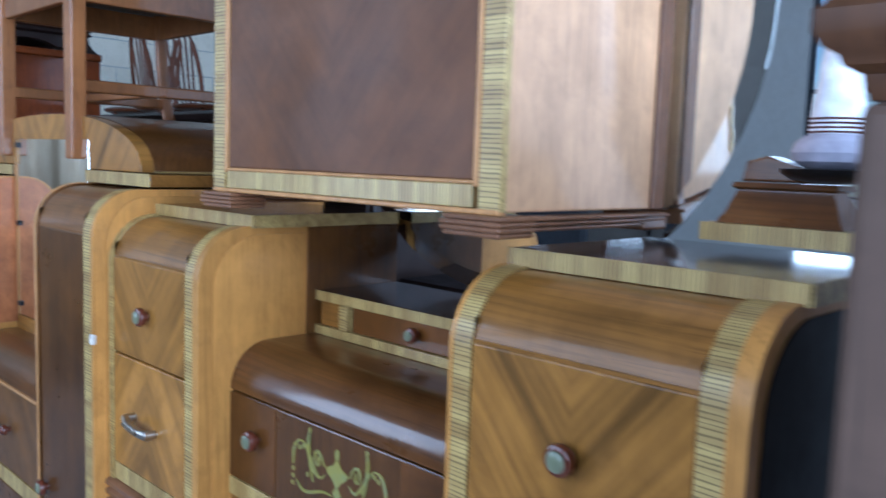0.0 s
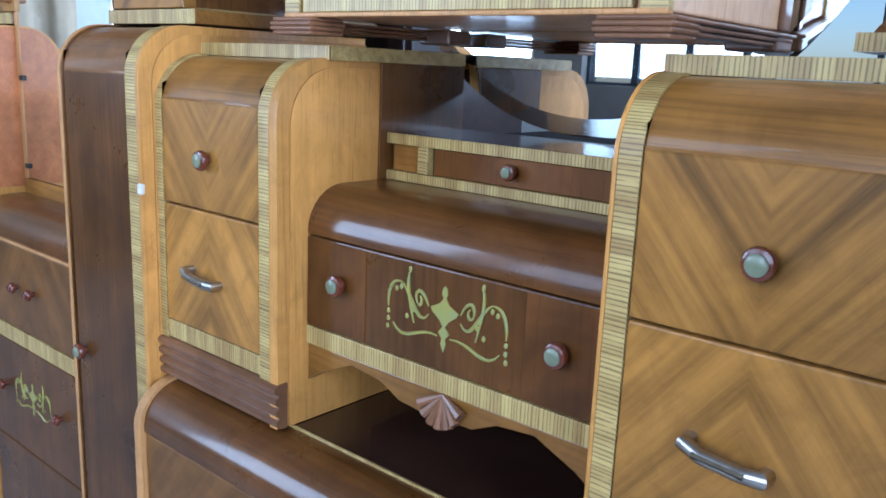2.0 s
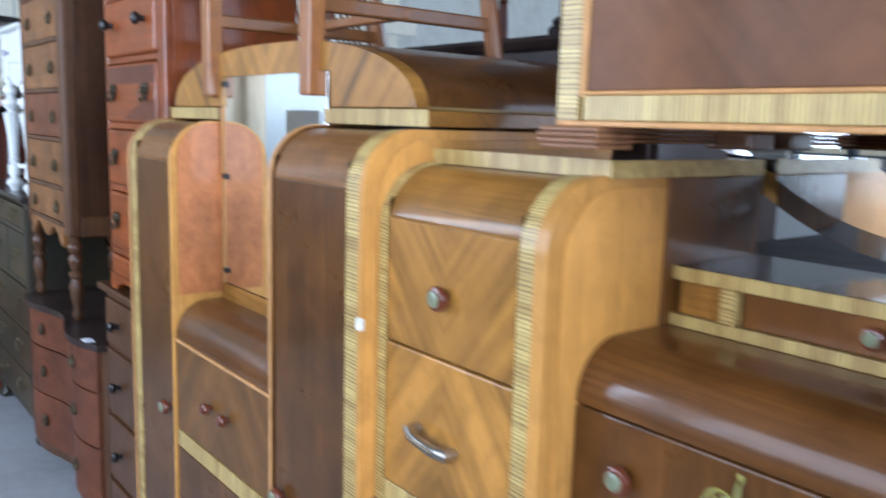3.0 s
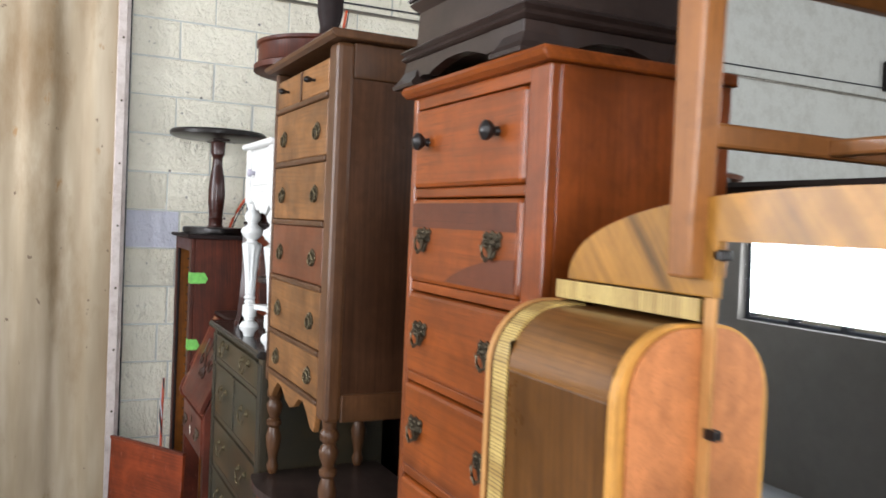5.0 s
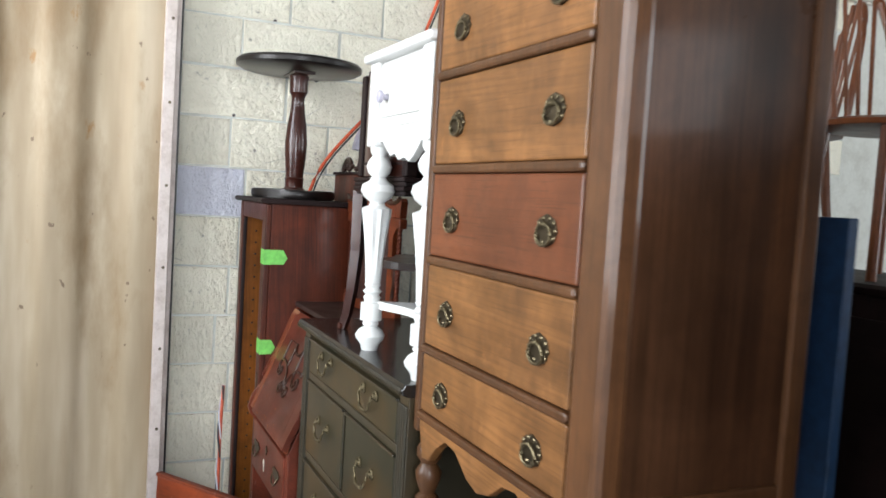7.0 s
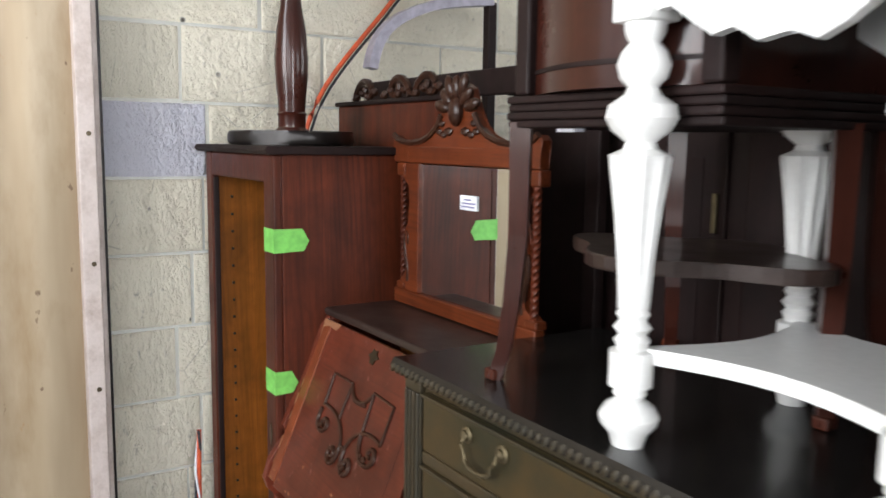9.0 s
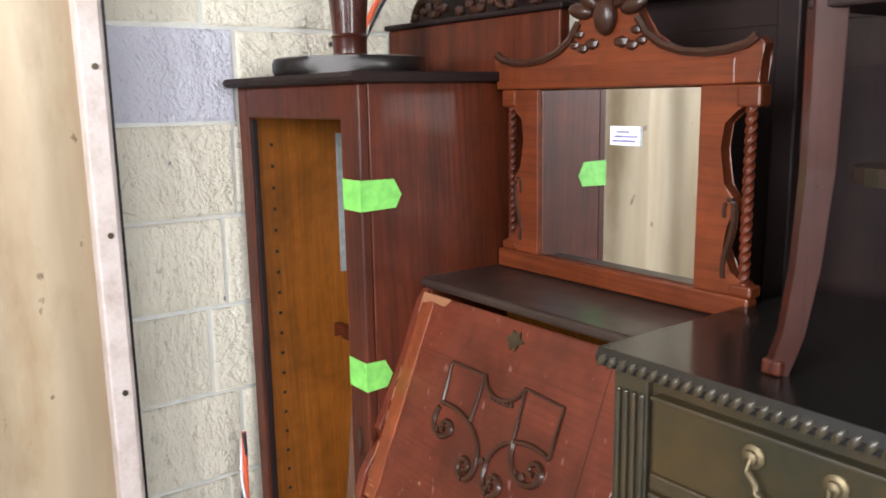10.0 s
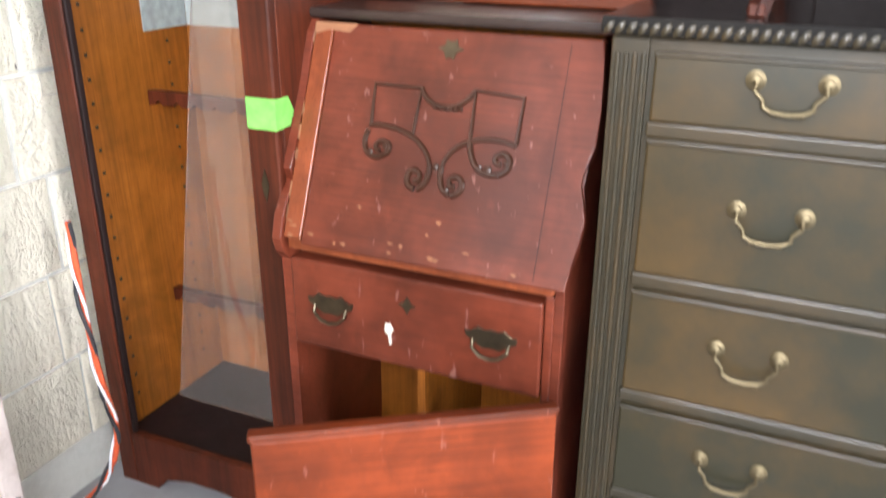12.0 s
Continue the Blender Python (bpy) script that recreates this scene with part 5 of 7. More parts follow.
def dark_table():
    """The dark mahogany stand with curved legs on the olive chest."""
    c = thing("display_stand", (-4.55, 1.0, 0.992), "dark mahogany open display stand on curved legs beside the white table", "cabinet")
    x0, x1, y0, y1 = -4.775, -4.43, 0.812, 1.13
    for x in (x0, x1):
        for y in ((y0, y1) if x == x0 else (y1 - 0.09, y1)):
            k = 1 if y == y1 else -1
            kx = -1 if x == x0 else 1
            pts = [(x + kx * 0.016, y + k * 0.026, 0.989), (x + kx * 0.008, y + k * 0.016, 1.03), (x + kx * 0.002, y + k * 0.008, 1.10), (x, y, 1.20), (x, y, 1.36)]
            bm = tube(pts, 0.013, 4, None, [0.014, 0.015, 0.017, 0.019, 0.021])
            part("leg", bm, MAHOG_SH, c, "curved square leg with a scuffed foot")
            part("leg_tip", box(x + kx * 0.016 - 0.011, x + kx * 0.016 + 0.011, y + k * 0.026 - 0.011, y + k * 0.026 + 0.011, 0.9875, 1.004, 0.003), MAHOG, c, "scuffed bare leg tip")
    n = 14
    cx, cy = (x0 + x1) / 2, (y0 + y1) / 2
    shelf = []
    for i in range(4 * n):
        a = 2 * math.pi * i / (4 * n)
        rr = 0.185 + 0.03 * math.cos(4 * a)
        shelf.append((cx + rr * math.cos(a), cy + rr * 0.72 * math.sin(a)))
    part("shelf", prism(shelf, "z", 1.172, 1.192, bevel=0.003), BLACKWOOD, c, "shaped black shelf")
    for i in range(4):
        z = 1.352 + 0.011 * i
        part("frieze_reed", box(x0 - 0.014, x1 + 0.014, y0 - 0.014 - 0.003 * (i % 2), y1 + 0.014, z, z + 0.0105, 0.003), MAHOG_DK, c, "reeded mahogany frieze")
    bow = [(x0 + 0.02 + (x1 - x0 - 0.04) * i / 16, y0 + 0.006 - 0.045 * math.sin(math.pi * i / 16)) for i in range(17)]
    part("upper_case", prism(bow + [(x1 - 0.003, y1), (x0 + 0.003, y1)], "z", 1.397, 1.655, bevel=0.003), MAHOG_SH, c, "polished bow-fronted upper case", True)
    for a, b in ((x0 - 0.006, x0 + 0.024), (x1 - 0.024, x1 + 0.006)):
        part("corner_post", box(a, b, y0 - 0.010, y0 + 0.02, 1.397, 1.66, 0.004), MAHOG_DK, c)
    part("string_line", prism([(x, y - 0.0025) for x, y in bow] + [(x, y + 0.002) for x, y in bow[::-1]], "z", 1.424, 1.430), MAHOG_DK, c, "thin dark moulding")
    part("price_tag", box(x0 + 0.065, x0 + 0.10, y0 + 0.01, y0 + 0.03, 1.347, 1.3515, 0), LABEL, c, "white paper tag under the frieze")
    return c


def desk():
    c = thing("slant_front_desk", (-5.23, 0.85, FLOOR), "red mahogany slant-front desk with carved lid and open cupboard below", "desk")
    x0, x1, yb = -5.502, -4.993, 1.03
    # wavy sides
    side = [(yb, FLOOR + 0.02), (0.71, FLOOR + 0.02), (0.71, 0.555), (0.690, 0.575), (0.682, 0.600), (0.694, 0.640), (0.716, 0.672), (0.735, 0.690), (0.726, 0.712), (0.742, 0.745), (0.770, 0.800), (0.793, 0.850), (0.805, 0.885), (0.822, 0.925), (0.838, 0.944), (yb, 0.944)]
    back_side = [(yb, FLOOR + 0.02), (0.71, FLOOR + 0.02), (0.71, 0.585), (0.845, 0.930), (yb, 0.944)]
    for a, b, m, sd in ((x0, x0 + 0.018, DESKRED, side), (x1 - 0.020, x1 - 0.004, DESKRED, back_side)):
        part("side_panel", prism(sd, "x", a, b, bevel=0.002), m, c, "shaped side panel")
    part("top", box(x0 - 0.012, x1 + 0.012, 0.832, yb + 0.01, 0.946, 0.963, 0.006), BLACKWOOD, c, "dusty dark top")
    # sloping lid, built level and turned
    ang = math.atan2(0.937 - 0.600, 0.832 - 0.692)
    length = math.hypot(0.937 - 0.600, 0.832 - 0.692)
    lid_m = Matrix.Translation((0, 0.690, 0.603)) @ Matrix.Rotation(ang, 4, "X")
    def tilt(bm):
        bmesh.ops.transform(bm, matrix=lid_m, verts=bm.verts)
        return bm
    edge = [(-0.008, -4.992), (0.030, -4.990), (0.065, -4.984), (0.100, -4.980), (0.125, -4.987), (0.150, -4.997), (0.170, -4.996), (0.190, -4.987), (0.210, -4.982), (0.26, -4.983), (0.33, -4.990), (length, -4.995)]
    lid = part("lid", tilt(prism([(x0 + 0.055, length), (x0 + 0.055, -0.008)] + [(x, v) for v, x in edge], "z", -0.016, 0.002, bevel=0.003)), DESKRED, c, "scratched sloping lid with carved ornament")
    part("lid_cleat", tilt(box(-5.0425, -5.0415, 0.0, length - 0.01, 0.0, 0.0022, 0)), MAHOG_DK, lid, "fine joint line")
    part("lid_cleat", tilt(box(x0 + 0.019, x0 + 0.054, 0.0, length, -0.016, 0.0025, 0.003)), DESKEDGE, lid, "lighter end cleat")
    # carving
    xm = -5.232
    bm = bmesh.new()
    def L(x, v):
        return (x, v, 0.004)
    def bar(*pts, r=0.0034):
        tube([L(*p) for p in pts], r, 6, bm)
    def curl(*pts, r=0.004):
        tube(bez(*[L(*p) for p in pts], 10), r, 6, bm)
    bar((-5.350, 0.206), (-5.353, 0.270), (-5.270, 0.270), (-5.274, 0.196))
    bar((-5.176, 0.200), (-5.179, 0.274), (-5.100, 0.269), (-5.101, 0.197))
    curl((-5.270, 0.270), (-5.255, 0.236), (-5.200, 0.232), (-5.179, 0.274))
    for k in range(6):
        bmesh.ops.create_icosphere(bm, subdivisions=1, radius=0.0048, matrix=Matrix.Translation(L(-5.242 + 0.0085 * k, 0.243 - 0.002 * math.sin(math.pi * k / 5))))
    curl((-5.352, 0.204), (-5.300, 0.210), (-5.245, 0.190), (-5.236, 0.150))
    curl((-5.236, 0.150), (-5.234, 0.130), (-5.240, 0.115), (-5.252, 0.112), r=0.005)
    curl((-5.101, 0.196), (-5.150, 0.212), (-5.208, 0.195), (-5.216, 0.150))
    curl((-5.216, 0.150), (-5.217, 0.128), (-5.210, 0.112), (-5.196, 0.110), r=0.005)
    for cx, cv, sg in ((-5.256, 0.128, -1), (-5.193, 0.126, 1)):
        curl((cx, cv - 0.017), (cx + sg * 0.022, cv - 0.014), (cx + sg * 0.020, cv + 0.016), (cx, cv + 0.012), r=0.0052)
        curl((cx, cv + 0.012), (cx - sg * 0.010, cv + 0.008), (cx - sg * 0.008, cv - 0.006), (cx + sg * 0.004, cv - 0.003), r=0.0045)
    curl((-5.352, 0.196), (-5.366, 0.170), (-5.345, 0.146), (-5.322, 0.156), r=0.005)
    curl((-5.322, 0.156), (-5.300, 0.166), (-5.312, 0.186), (-5.330, 0.178), r=0.0048)
    curl((-5.330, 0.178), (-5.340, 0.172), (-5.334, 0.162), (-5.326, 0.166), r=0.0045)
    curl((-5.176, 0.198), (-5.172, 0.160), (-5.150, 0.142), (-5.122, 0.150), r=0.005)
    curl((-5.122, 0.150), (-5.098, 0.158), (-5.104, 0.186), (-5.122, 0.182), r=0.005)
    curl((-5.122, 0.182), (-5.136, 0.178), (-5.132, 0.164), (-5.120, 0.166), r=0.0045)
    for u, v, q in ((-5.345, 0.160, 0.007), (-5.318, 0.172, 0.006), (-5.140, 0.156, 0.008), (-5.112, 0.168, 0.006), (-5.246, 0.118, 0.006), (-5.203, 0.116, 0.006), (-5.226, 0.150, 0.007), (-5.155, 0.158, 0.006)):
        bmesh.ops.create_icosphere(bm, subdivisions=1, radius=q, matrix=Matrix.Translation(L(u, v)) @ Matrix.Diagonal((1, 1, 0.6, 1)))
    part("carving", tilt(bm), CARVED, lid, "raised scroll carving", True)
    part("chipped_corner", tilt(prism([(x0 + 0.020, length), (x0 + 0.022, length - 0.020), (x0 + 0.045, length - 0.012), (x0 + 0.085, length - 0.015), (x0 + 0.10, length)], "z", 0.0024, 0.0032)), BAREWOOD, lid, "bare worn corner of the veneer")
    part("keyhole_plate", tilt(prism([(xm + 0.022 * a, 0.335 + 0.016 * b) for a, b in ((-1, 0), (-0.5, 0.3), (-0.4, 0.9), (0, 0.7), (0.4, 0.9), (0.5, 0.3), (1, 0), (0.5, -0.3), (0.3, -1), (0, -0.8), (-0.3, -1), (-0.5, -0.3))], "z", 0.002, 0.004)), BRASS_DK, lid, "pierced brass keyhole plate")
    scuff = random.Random(9)
    for k in range(16):
        u = x0 + 0.025 + (x1 - x0 - 0.05) * scuff.random()
        h = 0.004 + 0.10 * scuff.random() ** 2
        w, q = 0.003 + 0.006 * scuff.random(), 0.0015 + 0.002 * scuff.random()
        part("scuff", tilt(prism([(u - w, h), (u - 0.3 * w, h + q), (u + w, h + 0.4 * q), (u + 0.4 * w, h - q)], "z", 0.0022, 0.0029)), BAREWOOD, lid)
    for k in range(9):
        v = 0.02 + (length - 0.04) * scuff.random()
        part("scuff", tilt(box(x0 + 0.0185, x0 + 0.0185 + 0.002 + 0.003 * scuff.random(), v, v + 0.006 + 0.02 * scuff.random(), 0.0022, 0.0031, 0)), BAREWOOD, lid)
    part("lid_rail", box(x0 + 0.019, x1 - 0.019, 0.700, 0.76, 0.578, 0.600, 0.004), DESKEDGE, c)
    d = part("drawer", box(x0 + 0.020, x1 - 0.035, 0.703, 1.0, 0.397, 0.562, 0.004), DESKRED, c, "mahogany drawer with brass bail pulls")
    for kx in (x0 + 0.098, x1 - 0.117):
        bat = [(0, 1.0), (0.4, 0.8), (0.8, 1.1), (1.25, 0.5), (1.6, 0.6), (1.5, 0), (1.0, -0.3), (0.5, -0.9), (0, -0.7)]
        pts = [(kx + 0.028 * u, 0.484 + 0.019 * w) for u, w in bat] + [(kx - 0.028 * u, 0.484 + 0.019 * w) for u, w in bat[-2:0:-1]]
        h = part("handle", prism(pts, "y", 0.6995, 0.7028, bevel=0.0008), BRASS_DK, d, "dark brass plate with a bail")
        part("bail", tube([(kx - 0.03, 0.700, 0.482), (kx - 0.030, 0.694, 0.470), (kx - 0.015, 0.692, 0.457), (kx, 0.692, 0.454), (kx + 0.015, 0.692, 0.457), (kx + 0.030, 0.694, 0.470), (kx + 0.03, 0.700, 0.482)], 0.003, 6), BRASS_DK, h, "", True)
    kx = (x0 + x1) / 2 - 0.01
    part("keyhole_plate", prism([(kx + 0.016 * a, 0.515 + 0.015 * b) for a, b in ((-1, 0), (-0.4, 0.3), (0, 1), (0.4, 0.3), (1, 0), (0.4, -0.3), (0, -1), (-0.4, -0.3))], "y", 0.700, 0.7029), BRASS_DK, d)
    part("chip", prism([(kx - 0.035 + 0.011 * a, 0.455 + 0.02 * b) for a, b in ((-0.6, 0.9), (0.3, 1), (0.8, 0.4), (0.3, 0), (0.5, -0.9), (0.1, -1), (-0.1, -0.1), (-0.7, 0.2))], "y", 0.7012, 0.7028), BONE, d, "bare pale chip in the finish")
    part("stile", box(x1 - 0.034, x1 - 0.019, 0.708, 0.74, FLOOR + 0.02, 0.575, 0.003), DESKRED, c)
    part("back_panel", box(x0 + 0.018, x1 - 0.018, yb - 0.012, yb - 0.002, FLOOR + 0.05, 0.94, 0), ORANGEBACK, c)
    part("case_floor", box(x0 + 0.018, x1 - 0.018, 0.72, yb - 0.013, FLOOR + 0.06, FLOOR + 0.08, 0), ORANGEBACK, c)
    part("case_divider", box(kx + 0.0, kx + 0.014, 0.74, yb - 0.013, FLOOR + 0.08, 0.38, 0), ORANGEBACK, c, "orange inner divider")
    # mirror gallery
    ym = 1.012
    m0, m1 = -5.488, -4.965
    g = part("mirror_frame", box(m0, m1, ym - 0.012, ym + 0.012, 0.9645, 0.998, 0.004), DESKFRAME, c, "mahogany mirror frame")
    part("top_rail", box(-5.425, -5.00, ym - 0.0135, ym + 0.0125, 1.2852, 1.322, 0.003), DESKFRAME, g)
    wave = [(0.998, 0.250), (1.016, 0.248), (1.030, 0.222), (1.060, 0.208), (1.090, 0.212), (1.118, 0.226), (1.135, 0.222), (1.150, 0.206), (1.200, 0.198), (1.235, 0.203), (1.252, 0.222), (1.262, 0.246), (1.2848, 0.252)]
    for sg in (-1, 1):
        part("shaped_stile", prism([(-5.2185 + sg * 0.1636, 0.9982)] + [(-5.2185 + sg * u, z) for z, u in wave] + [(-5.2185 + sg * 0.1636, 1.2848)], "y", ym - 0.011, ym + 0.011, bevel=0.002), DESKFRAME, g, "wavy-edged frame stile")
    part("mirror_glass", box(-5.382, -5.055, ym - 0.004, ym + 0.002, 0.998, 1.285, 0.006), MIRROR, g, "bevelled mirror glass")
    half = [(0.262, 1.286), (0.262, 1.318), (0.268, 1.336), (0.258, 1.346), (0.244, 1.336), (0.215, 1.330), (0.18, 1.328), (0.14, 1.332), (0.105, 1.343), (0.078, 1.360), (0.060, 1.385), (0.052, 1.412), (0.040, 1.436), (0.018, 1.447)]
    xm = (m0 + m1) / 2
    part("crest", prism([(xm - u, z) for u, z in half] + [(xm + u, z) for u, z in half[::-1]], "y", ym - 0.012, ym + 0.010, bevel=0.003), DESKFRAME, g, "shaped crest rail")
    for sg in (-1, 1):
        part("crest_moulding", tube([(xm + sg * u, ym - 0.014, z + 0.001) for u, z in half[3:11]], 0.0065, 6), CARVED, g, "", True)
    bm = bmesh.new()
    for i in range(7):
        a = radians(-78 + 26 * i)
        reach = 0.046 if i % 2 else 0.055
        m = Matrix.Translation((xm + reach * math.sin(a), ym - 0.016, 1.392 + reach * math.cos(a))) @ Matrix.Rotation(a, 4, "Y") @ Matrix.Diagonal((0.013, 0.010, 0.026, 1))
        bmesh.ops.create_icosphere(bm, subdivisions=2, radius=1.0, matrix=m)
    bmesh.ops.create_icosphere(bm, subdivisions=2, radius=1.0, matrix=Matrix.Translation((xm, ym - 0.018, 1.392)) @ Matrix.Diagonal((0.022, 0.013, 0.030, 1)))
    for sg in (-1, 1):
        for u, v, q in ((0.030, 1.352, 0.012), (0.050, 1.346, 0.010), (0.068, 1.352, 0.009), (0.058, 1.368, 0.009)):
            bmesh.ops.create_icosphere(bm, subdivisions=1, radius=q, matrix=Matrix.Translation((xm + sg * u, ym - 0.014, v)) @ Matrix.Diagonal((1.3, 0.7, 0.8, 1)))
    part("carved_shell", bm, CARVED, g, "carved leaf crest", True)
    for px, sg in ((-5.455, 1), (-4.978, -1)):
        bm = bmesh.new()
        n = 90
        tube([(px, ym - 0.004, 1.015 + 0.24 * i / n) for i in range(n + 1)], 0.0062, 8, bm)
        for ph in (0, 2 * math.pi / 3, 4 * math.pi / 3):
            tube([(px + 0.0048 * math.cos(0.42 * i + ph), ym - 0.004 + 0.0048 * math.sin(0.42 * i + ph), 1.015 + 0.24 * i / n) for i in range(n + 1)], 0.0036, 5, bm)
        part("twist_column", bm, MAHOG, g, "spiral twist column", True)
        part("column_block", box(px - 0.018, px + 0.018, ym - 0.014, ym + 0.012, 0.9985, 1.015, 0.004), DESKFRAME, g)
        part("column_block", box(px - 0.018, px + 0.018, ym - 0.014, ym + 0.012, 1.255, 1.285, 0.004), DESKFRAME, g)
        bm = bmesh.new()
        tube(bez((px + sg * 0.028, ym - 0.008, 1.02), (px + sg * 0.035, ym - 0.008, 1.06), (px + sg * 0.012, ym - 0.008, 1.075), (px + sg * 0.016, ym - 0.008, 1.12), 8), 0.006, 6, bm)
        tube(bez((px + sg * 0.016, ym - 0.008, 1.12), (px + sg * 0.02, ym - 0.008, 1.14), (px + sg * 0.034, ym - 0.008, 1.13), (px + sg * 0.03, ym - 0.008, 1.105), 8), 0.005, 6, bm)
        part("scroll", bm, CARVED, g, "carved side scroll", True)
    tag = part("price_tag", box(-5.222, -5.163, ym - 0.0065, ym - 0.0052, 1.197, 1.226, 0), LABEL, c, "white paper tag stuck on the mirror")
    for i, w in enumerate((0.046, 0.050, 0.034)):
        part("tag_line", box(-5.217 + 0.004 * i, -5.217 + w, ym - 0.0072, ym - 0.0066, 1.202 + 0.007 * i, 1.2052 + 0.007 * i, 0), INK, tag)
    return c


def bookcase():
    c = thing("bookcase", (-5.77, 0.9, FLOOR), "narrow red mahogany bookcase with an open front and bare orange inside", "bookcase")
    x0, x1, yf, yb, zt = -5.985, -5.499, 0.715, 1.075, 1.300
    part("side_panel", box(x1 - 0.018, x1, yf + 0.02, yb, FLOOR, zt, 0.002), MAHOG, c, "grained mahogany side")
    part("side_panel", box(x0, x0 + 0.018, yf + 0.02, yb, FLOOR, zt, 0.002), MAHOG, c)
    inner = part("inner_side", box(x0 + 0.0182, x0 + 0.022, yf + 0.022, yb - 0.014, FLOOR + 0.1, zt - 0.002, 0), ORANGEBACK, c, "orange inner side with peg holes")
    bm = bmesh.new()
    for yy in (yf + 0.06, yb - 0.08):
        for i in range(24):
            box(x0 + 0.0222, x0 + 0.0232, yy - 0.0035, yy + 0.0035, 0.12 + 0.046 * i, 0.127 + 0.046 * i, 0, bm)
    tagged(part("peg_holes", bm, IRON, inner), kind="stuff")
    back = part("back_panel", box(x0 + 0.018, x1 - 0.018, yb - 0.013, yb - 0.003, FLOOR + 0.05, zt, 0), ORANGEBACK, c, "orange back panel")
    part("stile", box(x0, x0 + 0.045, yf, yf + 0.02, FLOOR, zt - 0.0, 0.004), MAHOG, c, "front stile")
    part("stile", box(x1 - 0.060, x1, yf, yf + 0.02, FLOOR, zt - 0.0, 0.004), MAHOG, c, "front stile")
    part("inner_bead", box(x0 + 0.045, x0 + 0.054, yf + 0.004, yf + 0.018, 0.06, 1.235, 0.003), MAHOG_DK, c)
    part("top_rail", box(x0 + 0.045, x1 - 0.052, yf + 0.001, yf + 0.02, 1.24, zt, 0.004), MAHOG, c)
    part("bottom_rail", prism([(x0 + 0.045, 0.06), (x0 + 0.045, FLOOR), (x0 + 0.10, FLOOR), (x0 + 0.13, FLOOR + 0.035), (x0 + 0.2, FLOOR + 0.05), (x1 - 0.2, FLOOR + 0.05), (x1 - 0.13, FLOOR + 0.035), (x1 - 0.10, FLOOR), (x1 - 0.052, FLOOR), (x1 - 0.052, 0.06)], "y", yf + 0.001, yf + 0.02, bevel=0.002), MAHOG, c)
    part("case_floor", box(x0 + 0.018, x1 - 0.018, yf + 0.02, yb - 0.013, 0.03, 0.055, 0), MAHOG_DK, c)
    part("top", prism([(yf - 0.02, zt + 0.004), (yf - 0.024, zt + 0.010), (yf - 0.018, zt + 0.018), (yb, zt + 0.018), (yb, zt), (yf - 0.012, zt)], "x", x0 - 0.022, x1 + 0.018, bevel=0.003), MAHOG_DK, c, "dark moulded top")
    for z in (0.775, 0.335):
        pts = [(x0 + 0.05, z), (x0 + 0.05, z - 0.03)]
        for i in range(5):
            u = x0 + 0.05 + 0.24 * (i + 0.5) / 5
            pts += [(u - 0.012, z - 0.028), (u, z - 0.018), (u + 0.012, z - 0.028)]
        pts += [(x0 + 0.30, z - 0.03), (x0 + 0.30, z)]
        part("scalloped_cleat", prism(pts, "y", 0.892, 0.91), MAHOG, c, "scalloped shelf edge")
    part("grey_card", box(x0 + 0.0225, x0 + 0.0245, 0.93, yb - 0.016, 0.885, 1.20, 0), CARD, inner, "grey card taped inside")
    part("grey_card", box(x0 + 0.025, x1 - 0.08, yb - 0.0155, yb - 0.0135, 0.885, 1.20, 0), CARD, back, "grey card taped inside")
    pane = part("glass_pane", prism([(x0 + 0.035, 0.056), (x1 - 0.03, 0.056), (x1 - 0.03, 1.20), (x0 + 0.235, 1.20)], "y", 0.884, 0.888), GLASS, c, "loose glass pane leaning inside")
    pane.visible_shadow = False
    part("keyhole_plate", prism([(x1 - 0.03 + 0.009 * a, 0.68 + 0.028 * b) for a, b in ((-0.5, 0.5), (0, 1), (0.5, 0.5), (0.8, 0), (0.5, -0.5), (0, -1), (-0.5, -0.5), (-0.8, 0))], "y", yf - 0.002, yf), BRASS_DK, c)
    # tape pieces wrapped round the corner
    for z, w in ((1.128, 0.080), (0.815, 0.052)):
        t = part("tape", mesh_of(box, (x1 - 0.057, x1 + 0.0008, yf - 0.0009, yf - 0.0002, z - 0.038, z + 0.014, 0)), GREENTAPE, c, "strip of green masking tape")
        part("tape_end", prism([(yf - 0.0008, z - 0.038), (yf + w - 0.012, z - 0.036), (yf + w, z - 0.014), (yf + w - 0.015, z + 0.013), (yf - 0.0008, z + 0.014)], "x", x1 + 0.0002, x1 + 0.0009), GREENTAPE, t)
    return c


